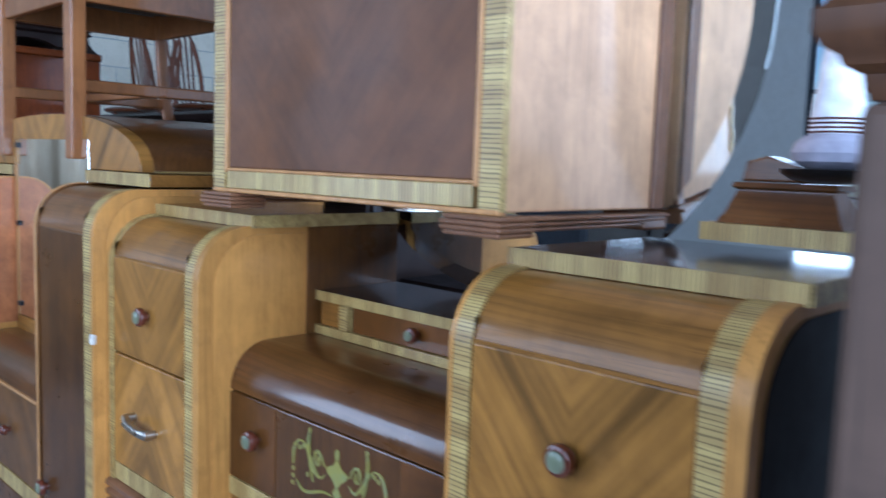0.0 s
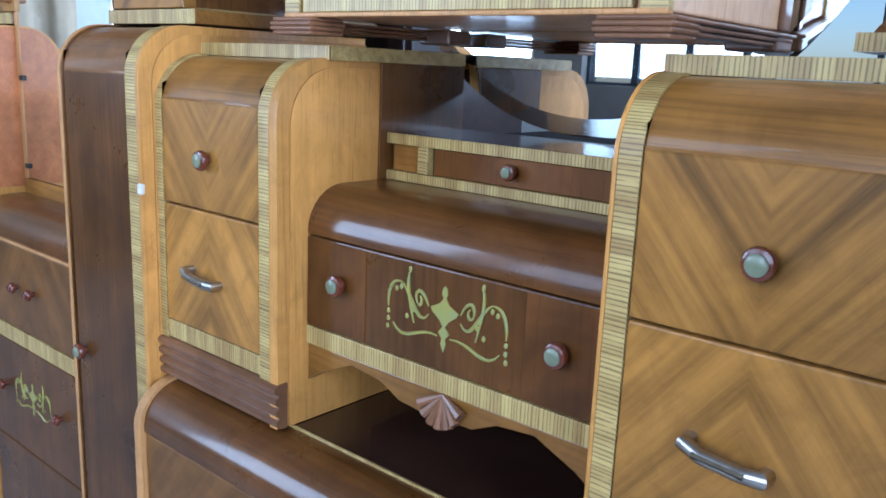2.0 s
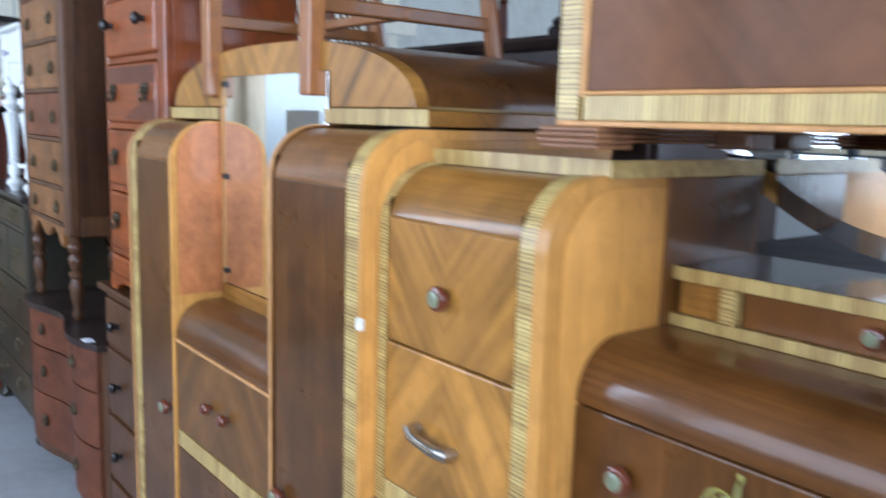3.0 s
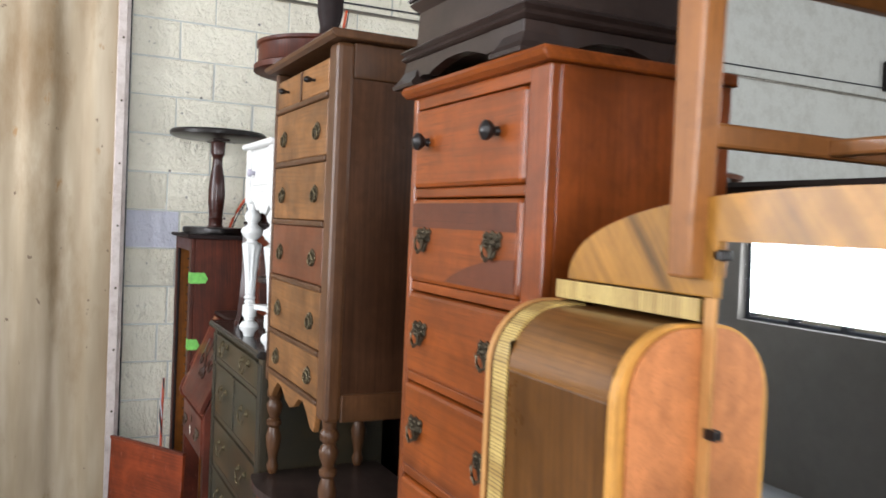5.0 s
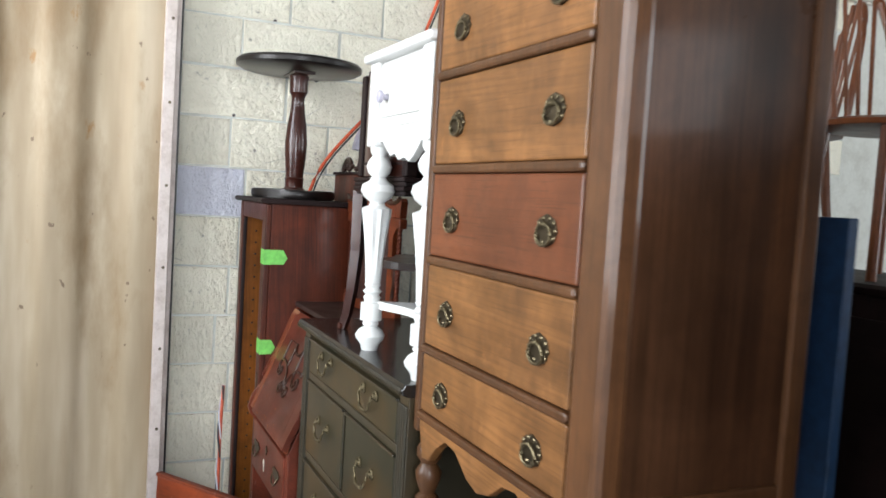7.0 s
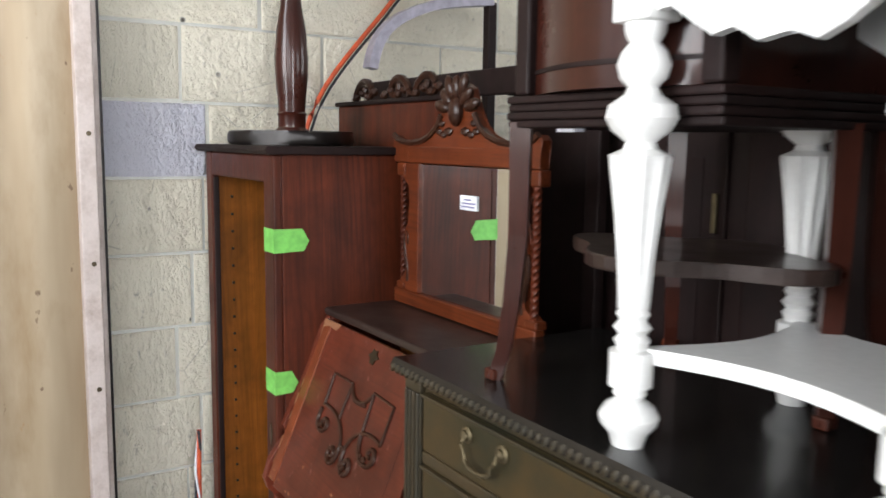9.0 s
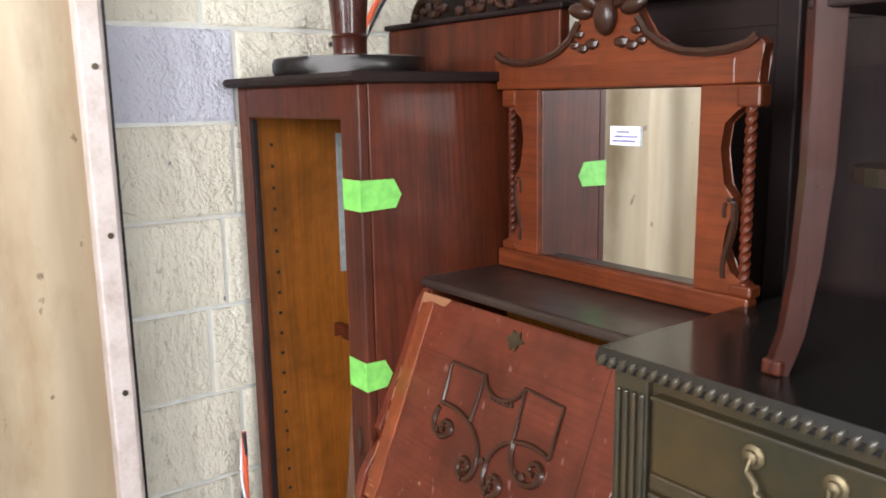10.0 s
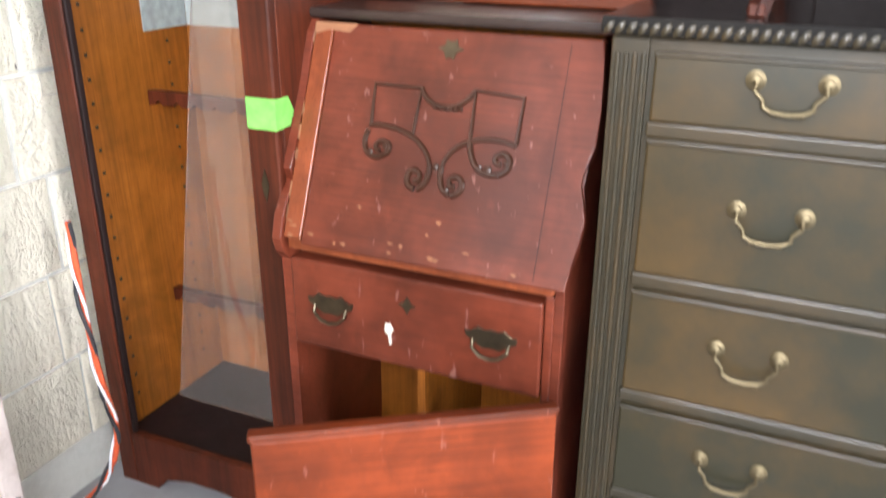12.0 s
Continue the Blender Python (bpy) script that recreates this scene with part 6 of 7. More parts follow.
def pedestal_table():
    c = thing("pedestal_table", (-5.76, 0.90, 1.316), "small black round pedestal table standing on the bookcase", "table")
    cx, cy, z0 = -5.79, 0.875, 1.319
    lobes = [(cx + 0.165 * (1 + 0.06 * math.cos(4 * a)) * math.cos(a), cy + 0.15 * (1 + 0.06 * math.cos(4 * a)) * math.sin(a)) for a in (2 * math.pi * i / 40 for i in range(40))]
    part("base", prism(lobes, "z", z0, z0 + 0.034, bevel=0.010), IRON, c, "black lobed base", True)
    part("column", lathe([(0.042, 1.348), (0.042, 1.355), (0.034, 1.362), (0.034, 1.39), (0.037, 1.395), (0.033, 1.40), (0.035, 1.43), (0.040, 1.48), (0.042, 1.53), (0.036, 1.60), (0.026, 1.66), (0.024, 1.70), (0.030, 1.715), (0.034, 1.72), (0.034, 1.765), (0.04, 1.788)], cx, cy, 24), MAHOG_SH, c, "dark turned column", True)
    part("top", lathe([(0.05, 1.79), (0.215, 1.798), (0.234, 1.808), (0.236, 1.822), (0.228, 1.832), (0.17, 1.832)], cx, cy, 48), IRON, c, "round black dished top", True)
    part("top_block", box(cx - 0.09, cx + 0.09, cy - 0.04, cy + 0.04, 1.782, 1.7975, 0.003), BLACKWOOD, c)
    return c


def loose_board():
    b = thing("footboard", (0, 0, 0), "small red mahogany footboard with scalloped edge before a desk", "board")
    w, h = 0.44, 0.50
    prof = [(0, 0.0), (0.03, 0.0), (0.035, 0.08), (0.08, 0.075), (0.11, 0.06), (0.15, 0.085), (0.20, 0.09), (0.24, 0.075), (0.28, 0.06), (0.33, 0.09), (0.375, 0.095), (0.395, 0.0), (0.44, 0.0)]
    part("panel", prism([(0, h)] + prof + [(w, h)], "y", -0.008, 0.008, bevel=0.003), BOARD, b, "worn red panel")
    part("top_cap", box(-0.004, w + 0.004, -0.012, 0.012, h + 0.0005, h + 0.012, 0.004), BOARD, b)
    b.matrix_world = pose(-5.335, 0.372, FLOOR, -2, 0, 34)
    return b


# ---- build the row ----
low_dresser()
vanity_one()
box_cabinet()
vanity_two()
round_top_cabinet()
side_chair("chair", (-2.045, 0.93, 1.373), 0, CHAIRWOOD, "light beech side chair stacked on top of the vanity")
orange_chest()
under_chest()
highboy()
serpentine_chest()
green_chest()
white_table()
dark_table()
desk()
bookcase()
pedestal_table()
loose_board()


# ---- stacked and farther things ----
def moulded_band(x0, x1, y0, y1, prof):
    """A four-sided moulding: (outset, height) pairs turned round a rectangle."""
    bm = bmesh.new()
    rings = []
    for o, z in prof:
        rings.append([bm.verts.new(p) for p in ((x0 - o, y0 - o, z), (x1 + o, y0 - o, z), (x1 + o, y1 + o, z), (x0 - o, y1 + o, z))])
    for a, b in zip(rings, rings[1:]):
        for i in range(4):
            bm.faces.new((a[i], a[(i + 1) % 4], b[(i + 1) % 4], b[i]))
    bm.faces.new(rings[0][::-1])
    bm.faces.new(rings[-1])
    return bm


def end_cabinet():
    c = thing("tall_cabinet", (0.15, 0.65, FLOOR), "dark brown tall cabinet with a moulded cornice", "cabinet")
    x0, x1, y0, y1 = -0.150, 0.42, 0.44, 0.98
    part("body", box(x0, x1, y0, y1, FLOOR + 0.08, 1.43, 0.006), POSTBROWN, c, "dark body")
    part("cornice", moulded_band(x0, x1, y0, y1, [(0.001, 1.425), (0.003, 1.431), (0.004, 1.437), (0.011, 1.441), (0.013, 1.446), (0.019, 1.450), (0.022, 1.456), (0.022, 1.466), (0.017, 1.471)]), BROWNOAK_Z, c, "stepped cornice", True)
    part("plinth", moulded_band(x0, x1, y0, y1, [(0.012, FLOOR), (0.012, FLOOR + 0.06), (0.002, FLOOR + 0.08)]), POSTBROWN, c)
    part("corner_post", box(x0 - 0.004, x0 + 0.04, y0 - 0.006, y0 + 0.03, FLOOR + 0.08, 1.424, 0.006), POSTBROWN, c, "worn corner post")
    part("door", box(x0 + 0.05, x1 - 0.05, y0 - 0.008, y0 + 0.004, 0.1, 1.36, 0.004), POSTBROWN, c)
    return c


def clock_stand():
    c = thing("clock_stand", (-0.41, 1.0, 1.308), "stepped brown wooden stand with a ruled foot on the vanity top", "stand")
    part("foot", moulded_band(-0.485, -0.325, 0.965, 1.04, [(0.010, 1.3085), (0.010, 1.330)]), RULE_X, c, "ruled foot")
    part("stepped_body", moulded_band(-0.475, -0.335, 0.968, 1.037, [(0.004, 1.3305), (0.0, 1.338), (-0.003, 1.342), (-0.012, 1.366), (-0.013, 1.371), (-0.008, 1.374), (-0.010, 1.380)]), WALNUT_X, c, "stepped walnut body", True)
    part("scroll", prism([(-0.46, 1.381), (-0.352, 1.381), (-0.352, 1.390), (-0.39, 1.396), (-0.41, 1.405), (-0.43, 1.412), (-0.455, 1.405)], "y", 0.985, 1.03, bevel=0.003), WALNUT_X, c, "carved scroll")
    return c


def glass_lamp():
    c = thing("oil_lamp", (-0.353, 1.0, 1.38), "pale glass oil lamp with striped neck on the wooden stand", "lamp")
    px, py = -0.358, 0.998
    part("saucer", lathe([(0.02, 1.3815), (0.045, 1.385), (0.056, 1.392), (0.058, 1.397), (0.04, 1.398)], px, py, 24), IRON, c, "black saucer", True)
    part("bowl", lathe([(0.030, 1.3985), (0.043, 1.406), (0.047, 1.416), (0.043, 1.427), (0.033, 1.435), (0.030, 1.437)], px, py, 28), LILAC, c, "pale glazed bowl", True)
    for z in (1.438, 1.443, 1.448, 1.453):
        part("stripe", lathe([(0.0305, z), (0.0312, z + 0.0012), (0.0305, z + 0.0024)], px, py, 24), MAHOG, c, "dark red stripe", True)
    part("chimney", lathe([(0.030, 1.4372), (0.0295, 1.455), (0.027, 1.475), (0.023, 1.50), (0.020, 1.53), (0.019, 1.58)], px, py, 24), LABEL, c, "white glass chimney", True)
    return c


def black_base():
    """The blackened carved base stacked on the orange chest."""
    c = thing("carved_base", (-2.86, 0.92, 1.688), "blackened carved wooden base with a scalloped skirt on the chest", "furniture base")
    x0, x1, y0, y1 = -3.105, -2.655, 0.745, 1.09
    part("body", moulded_band(x0, x1, y0, y1, [(0.004, 1.742), (0.012, 1.748), (0.006, 1.756), (0.014, 1.762), (0.006, 1.768), (-0.012, 1.776), (-0.014, 1.842), (-0.004, 1.85), (0.002, 1.858), (-0.004, 1.866), (-0.03, 1.872)]), BLACKWOOD, c, "moulded black body", True)
    prof = [(0.0, 0.0), (0.03, 0.0), (0.055, 0.012), (0.08, 0.022), (0.11, 0.016), (0.14, 0.026), (0.18, 0.036), (0.22, 0.036)]
    for lo, hi, axis, at in ((x0, x1, "y", y0), (x0, x1, "y", y1 - 0.016), (y0, y1, "x", x1 - 0.016), (y0, y1, "x", x0)):
        w = hi - lo
        k = w / 2 / 0.22
        pts = [(lo + u * k, 1.688 + z) for u, z in prof] + [(hi - u * k, 1.688 + z) for u, z in prof[::-1]] + [(hi, 1.742), (lo, 1.742)]
        part("scalloped_skirt", prism(pts, axis, at - 0.006, at + 0.016, bevel=0.002), BLACKWOOD, c, "scalloped skirt")
    for fx, sx in ((x0, -1), (x1, 1)):
        for fy, sy in ((y0, -1), (y1, 1)):
            bm = bmesh.new()
            rings = []
            for o, z in ((0.022, 1.6875), (0.024, 1.694), (0.014, 1.706), (0.006, 1.722), (0.003, 1.741)):
                w = 0.075 - (z - 1.6875) * 0.5
                xa, xb = sorted((fx + sx * o, fx - sx * w))
                ya, yb2 = sorted((fy + sy * o, fy - sy * w))
                rings.append([bm.verts.new(p) for p in ((xa, ya, z), (xb, ya, z), (xb, yb2, z), (xa, yb2, z))])
            for a, b in zip(rings, rings[1:]):
                for k in range(4):
                    bm.faces.new((a[k], a[(k + 1) % 4], b[(k + 1) % 4], b[k]))
            bm.faces.new(rings[0][::-1])
            bm.faces.new(rings[-1])
            part("bracket_foot", bm, BLACKWOOD, c, "flared bracket foot")
    bm = bmesh.new()
    for i in range(40):
        u = x0 + (x1 - x0) * (i + 0.5) / 40
        bmesh.ops.create_icosphere(bm, subdivisions=1, radius=0.006, matrix=Matrix.Translation((u, y0 - 0.004, 1.866)))
        w = y0 + (y1 - y0) * (i + 0.5) / 40
        bmesh.ops.create_icosphere(bm, subdivisions=1, radius=0.006, matrix=Matrix.Translation((x1 + 0.004, w, 1.866)))
    part("bead_row", bm, BLACKWOOD, c, "carved bead row", True)
    for x in (x0 + 0.05, x1 - 0.05):
        part("carved_foot", lathe([(0.02, 1.8725), (0.042, 1.885), (0.048, 1.905), (0.036, 1.93), (0.026, 1.95), (0.032, 1.99), (0.028, 2.3)], x, y0 + 0.06, 16), CARVED, c, "carved bulbous leg", True)
    return c


def upturned_table():
    c = thing("drum_table", (-4.2, 0.93, 1.893), "dark burgundy round table turned upside down on the highboy", "table")
    cx, cy = -4.235, 0.93
    part("top", lathe([(0.225, 1.894), (0.238, 1.898), (0.238, 1.915), (0.228, 1.92), (0.225, 1.925), (0.225, 1.975), (0.232, 1.98), (0.232, 1.99), (0.2, 1.995)], cx, cy, 40), MAHOG, c, "burgundy drum top", True)
    part("column", lathe([(0.05, 1.9955), (0.05, 2.01), (0.035, 2.03), (0.032, 2.06), (0.042, 2.10), (0.044, 2.16), (0.034, 2.24), (0.03, 2.35)], cx + 0.02, cy, 20), MAHOG_DK, c, "dark turned column", True)
    return c


def dark_sideboard(name, x0, x1, y0, y1, z1, label, material, doors=2):
    c = thing(name, ((x0 + x1) / 2, (y0 + y1) / 2, FLOOR), label, "cabinet")
    part("body", box(x0, x1, y0, y1, FLOOR + 0.06, z1 - 0.03, 0.004), material, c)
    part("top", moulded_band(x0, x1, y0, y1, [(0.004, z1 - 0.0295), (0.014, z1 - 0.02), (0.018, z1 - 0.01), (0.012, z1)]), material, c, "", True)
    w = (x1 - x0) / doors
    for i in range(doors):
        d = part("door", box(x0 + w * i + 0.02, x0 + w * (i + 1) - 0.02, y0 - 0.008, y0 + 0.006, FLOOR + 0.12, z1 - 0.09, 0.004), material, c)
        part("door_panel", moulded_band(x0 + w * i + 0.07, x0 + w * (i + 1) - 0.07, y0 - 0.010, y0 - 0.009, [(0.0, FLOOR + 0.2), (0.0, z1 - 0.16)]), material, d)
        part("handle", box(x0 + w * (i + 1) - 0.045, x0 + w * (i + 1) - 0.035, y0 - 0.016, y0 - 0.0085, 1.18 if z1 > 1.3 else 0.6, 1.25 if z1 > 1.3 else 0.67, 0.002), BRASS, d)
    for lx in (x0, x1 - 0.05):
        for ly in (y0, y1 - 0.05):
            part("foot", box(lx, lx + 0.05, ly, ly + 0.05, FLOOR, FLOOR + 0.06, 0.004), material, c)
    return c


def hoop_chair(at, turn, first=None):
    """A red-brown Windsor chair with a hoop back."""
    if first:
        return copy_thing(first, pose(*at, 0, 0, turn))
    c = thing("windsor_chair", (0, 0, 0), "red-brown Windsor chair with a hoop back behind the row", "chair", "windsor chairs behind the row")
    part("seat", lathe([(0.16, 0.42), (0.20, 0.43), (0.205, 0.445), (0.17, 0.455)], 0, 0, 24), HOOPWOOD, c, "", True)
    for x, y in ((-0.13, -0.12), (0.13, -0.12), (-0.12, 0.12), (0.12, 0.12)):
        part("leg", tube([(x * 1.35, y * 1.35, 0), (x * 1.15, y * 1.15, 0.2), (x, y, 0.425)], 0.014, 8), HOOPWOOD, c, "", True)
    hoop = [(-0.19 * math.cos(math.pi * i / 14), 0.16 + 0.06 * math.sin(math.pi * i / 14), 0.45 + 0.42 * math.sin(math.pi * i / 14) ** 0.8) for i in range(15)]
    part("hoop", tube(hoop, 0.011, 8), HOOPWOOD, c, "", True)
    for i in range(5):
        x = -0.11 + 0.055 * i
        part("spindle", tube([(x * 0.8, 0.15, 0.45), (x * 1.15, 0.2, 0.45 + 0.42 * (1 - (x / 0.19) ** 2) ** 0.45)], 0.006, 6), HOOPWOOD, c, "", True)
    c.matrix_world = pose(*at, 0, 0, turn)
    return c


def hutch():
    """A glazed hutch standing on the long black cabinet."""
    c = thing("hutch", (-1.75, 1.6, 1.53), "dark burgundy glazed hutch standing on the black cabinet", "cabinet")
    x0, x1, y0, y1, z0, z1 = -1.955, -1.42, 1.46, 1.78, 1.5305, 2.35
    part("plinth", moulded_band(x0, x1, y0, y1, [(0.016, z0), (0.016, z0 + 0.03), (0.008, z0 + 0.04), (0.010, z0 + 0.05), (0.0, z0 + 0.06)]), MAHOG_DK, c, "moulded plinth", True)
    part("body", box(x0 + 0.004, x1 - 0.004, y0 + 0.02, y1, z0 + 0.0602, z1, 0.004), MAHOG_DK, c)
    for a, b in ((x0, x0 + 0.045), (x1 - 0.045, x1)):
        part("stile", box(a, b, y0, y0 + 0.0195, z0 + 0.0602, z1, 0.006), MAHOG, c, "rope-edged stile")
    door = part("door", mesh_of(box, (x0 + 0.05, x1 - 0.05, y0 + 0.002, y0 + 0.018, z0 + 0.075, z0 + 0.12, 0.004), (x0 + 0.05, x0 + 0.09, y0 + 0.002, y0 + 0.018, z0 + 0.12, z1 - 0.02, 0.004), (x1 - 0.09, x1 - 0.05, y0 + 0.002, y0 + 0.018, z0 + 0.12, z1 - 0.02, 0.004)), MAHOG_DK, c, "glazed door")
    part("pane", box(x0 + 0.09, x1 - 0.09, y0 + 0.010, y0 + 0.013, z0 + 0.12, z1 - 0.02, 0), DARKGLASS, door, "dark reflecting pane")
    return c


def bed_post(x, y, top):
    c = thing("bed_post", (x, y, FLOOR), "dark red turned bed post standing behind the row", "bed post", "bed posts behind the row")
    part("shaft", lathe([(0.028, FLOOR), (0.028, 1.2), (0.020, 1.26), (0.022, 1.40), (0.020, top - 0.12), (0.015, top - 0.05)], x, y, 14), MAHOG, c, "", True)
    part("finial", lathe([(0.014, top - 0.0495), (0.018, top - 0.04), (0.013, top - 0.03), (0.017, top - 0.015), (0.008, top)], x, y, 14), MAHOG, c, "turned finial", True)
    return c


def candle(x, y, h, r):
    return solo("candle", lathe([(r, 1.5305), (r, 1.53 + h * 0.9), (r * 0.85, 1.53 + h), (r * 0.2, 1.531 + h)], x, y, 14), BONE, "short cream candle on the black cabinet", "candle", smooth=True)


def blue_board():
    return solo("board", box(-3.80, -3.63, 1.262, 1.285, FLOOR, 1.36, 0.003), BLUEPAINT, "blue painted board standing behind the highboy", "board")


def red_headboard():
    c = thing("headboard", (-5.8, 1.13, FLOOR), "red mahogany headboard with carved cresting behind the desk", "headboard")
    part("panel", box(-5.98, -5.42, 1.09, 1.115, FLOOR, 1.425, 0.004), MAHOG, c, "red panel")
    part("cap", box(-5.99, -5.41, 1.083, 1.12, 1.4255, 1.437, 0.004), MAHOG_DK, c)
    bm = bmesh.new()
    for x, s in ((-5.82, 1), (-5.66, -1), (-5.50, 1)):
        tube(bez((x - s * 0.07, 1.10, 1.44), (x - s * 0.05, 1.10, 1.50), (x + s * 0.02, 1.10, 1.50), (x + s * 0.03, 1.10, 1.455), 10), 0.010, 6, bm)
        tube(bez((x + s * 0.03, 1.10, 1.455), (x + s * 0.01, 1.10, 1.435), (x - s * 0.02, 1.10, 1.45), (x - s * 0.01, 1.10, 1.475), 8), 0.008, 6, bm)
        for k in range(4):
            bmesh.ops.create_icosphere(bm, subdivisions=1, radius=0.012, matrix=Matrix.Translation((x - 0.06 + 0.035 * k, 1.098, 1.448 + 0.01 * (k % 2))))
    part("carved_cresting", bm, CARVED, c, "carved scroll cresting", True)
    return c


def shelf_plank():
    c = thing("bed_rail", (-5.6, 1.25, FLOOR), "long dark wooden bed rail stored on edge behind the desk", "bed rail")
    part("rail", box(-6.02, -4.95, 1.20, 1.225, 1.44, 1.50, 0.004), MAHOG_DK, c)
    for x in (-5.9, -5.05):
        part("post", box(x - 0.02, x + 0.02, 1.20, 1.225, FLOOR, 1.4395, 0.004), MAHOG_DK, c)
    return c


def cords():
    bm = bmesh.new()
    pts = bez((-5.968, 0.675, 0.56), (-5.955, 0.668, 0.40), (-5.97, 0.67, 0.3), (-5.925, 0.665, 0.15), 12) + bez((-5.925, 0.665, 0.15), (-5.90, 0.655, 0.08), (-5.92, 0.64, 0.0), (-5.99, 0.60, FLOOR + 0.01), 10)[1:]
    c = thing("extension_cord", (-5.96, 0.67, FLOOR), "orange extension cord twisted with a dark wire beside the bookcase", "cord")
    part("orange_cord", tube(pts, 0.006, 8), CABLE_O, c, "", True)
    w = [(x + 0.008 * math.cos(0.9 * i), y - 0.004 + 0.006 * math.sin(0.9 * i), z) for i, (x, y, z) in enumerate(pts)]
    part("dark_wire", tube(w, 0.004, 6), CABLE_D, c, "", True)
    w = [(x + 0.008 * math.cos(0.9 * i + 2), y - 0.004 + 0.006 * math.sin(0.9 * i + 2), z) for i, (x, y, z) in enumerate(pts)]
    part("white_wire", tube(w, 0.003, 6), LABEL, c, "", True)
    up = bez((-5.96, 0.97, 1.30), (-5.95, 1.0, 1.48), (-5.95, 1.10, 1.55), (-5.96, 1.26, 1.74), 10) + bez((-5.96, 1.26, 1.74), (-5.97, 1.40, 1.9), (-6.0, 1.55, 2.2), (-6.01, 1.6, 2.6), 10)[1:]
    d = thing("extension_cord", (-5.96, 1.1, 1.3), "orange extension cord running up the block wall", "cord")
    part("orange_cord", tube(up, 0.007, 8), CABLE_O, d, "", True)
    part("dark_wire", tube([(x, y + 0.012, z - 0.006) for x, y, z in up], 0.004, 6), CABLE_D, d, "", True)


def chair_arm():
    c = thing("bentwood_rail", (-5.85, 1.3, 1.5), "lilac painted curved wooden rail stored against the wall", "wooden rail")
    path = bez((-5.90, 1.15, 1.53), (-5.90, 1.165, 1.62), (-5.90, 1.20, 1.66), (-5.90, 1.30, 1.70), 10) + bez((-5.90, 1.30, 1.70), (-5.90, 1.36, 1.725), (-5.90, 1.42, 1.735), (-5.90, 1.55, 1.75), 6)[1:]
    bm = bmesh.new()
    rings = []
    for i, p in enumerate(path):
        q, r = path[max(i - 1, 0)], path[min(i + 1, len(path) - 1)]
        d = Vector((0, r[1] - q[1], r[2] - q[2])).normalized()
        n = Vector((0, -d.z, d.y))
        P = Vector(p)
        rings.append([bm.verts.new(P + a * Vector((1, 0, 0)) + b * n) for a, b in ((-0.02, -0.014), (0.02, -0.014), (0.02, 0.014), (-0.02, 0.014))])
    for a, b in zip(rings, rings[1:]):
        for i in range(4):
            bm.faces.new((a[i], a[(i + 1) % 4], b[(i + 1) % 4], b[i]))
    bm.faces.new(rings[0][::-1])
    bm.faces.new(rings[-1])
    part("arm", bm, LILAC, c, "", True)
    part("upright", box(-5.915, -5.885, 1.535, 1.565, FLOOR, 1.745, 0.003), MAHOG_DK, c)
    return c


end_cabinet()
clock_stand()
glass_lamp()
black_base()
upturned_table()
dark_sideboard("sideboard", -5.40, -4.10, 1.26, 1.62, 1.47, "near-black mahogany cabinet behind the olive chest", MAHOG_DK)
dark_sideboard("sideboard", -3.35, -1.55, 1.34, 1.80, 1.53, "black painted long cabinet behind the row", BLACKWOOD, 4)
dark_sideboard("sideboard", -1.4, -0.35, 1.32, 1.75, 1.12, "dark brown sideboard behind the vanity", MAHOG_DK, 2)
hutch()
bed_post(-2.77, 2.02, 1.80)
bed_post(-2.42, 2.02, 2.05)
bed_post(-2.335, 2.02, 1.79)
candle(-2.085, 1.585, 0.06, 0.012)
candle(-2.150, 1.585, 0.03, 0.008)
blue_board()
red_headboard()
shelf_plank()
cords()
chair_arm()
wind = hoop_chair((-3.95, 2.27, 1.2), 180)
hoop_chair((-4.36, 2.27, 1.2), 170, wind)
hoop_chair((-4.78, 2.27, 1.2), -35, wind)
dark_sideboard("sideboard", -5.0, -2.95, 2.0, 2.55, 1.2, "dark brown low cabinet behind the row", MAHOG_DK, 2)


def office_chair(at, turn, first=None):
    """A black padded office chair across the aisle, seen in the mirrors."""
    if first:
        return copy_thing(first, pose(*at, 0, 0, turn))
    c = thing("office_chair", (0, 0, 0), "black padded office chair across the aisle", "chair", "office chairs across the aisle")
    part("seat", box(-0.25, 0.25, -0.25, 0.25, 0.44, 0.55, 0.04), FABRIC, c)
    part("backrest", box(-0.24, 0.24, 0.2, 0.30, 0.58, 1.25, 0.045), FABRIC, c)
    for x in (-0.29, 0.25):
        part("armrest", box(x, x + 0.04, -0.15, 0.2, 0.68, 0.72, 0.012), IRON, c)
        part("arm_post", box(x + 0.008, x + 0.032, 0.0, 0.04, 0.46, 0.68, 0.004), IRON, c)
    part("column", lathe([(0.03, 0.08), (0.03, 0.44)], 0, 0, 12), IRON, c)
    for i in range(5):
        a = 2 * math.pi * i / 5
        leg = part("base_leg", tube([(0, 0, 0.1), (0.28 * math.cos(a), 0.28 * math.sin(a), 0.05)], 0.018, 8), IRON, c)
        part("castor", lathe([(0.02, 0.0), (0.025, 0.02), (0.012, 0.045)], 0.28 * math.cos(a), 0.28 * math.sin(a), 10), IRON, leg)
    c.matrix_world = pose(*at, 0, 0, turn)
    return c


FABRIC = plain("black_upholstery", (0.018, 0.019, 0.024), 0.8)
oc = office_chair((-2.35, -1.75, FLOOR), 200)
office_chair((-3.1, -1.9, FLOOR), 150, oc)
office_chair((-1.55, -1.9, FLOOR), 170, oc)

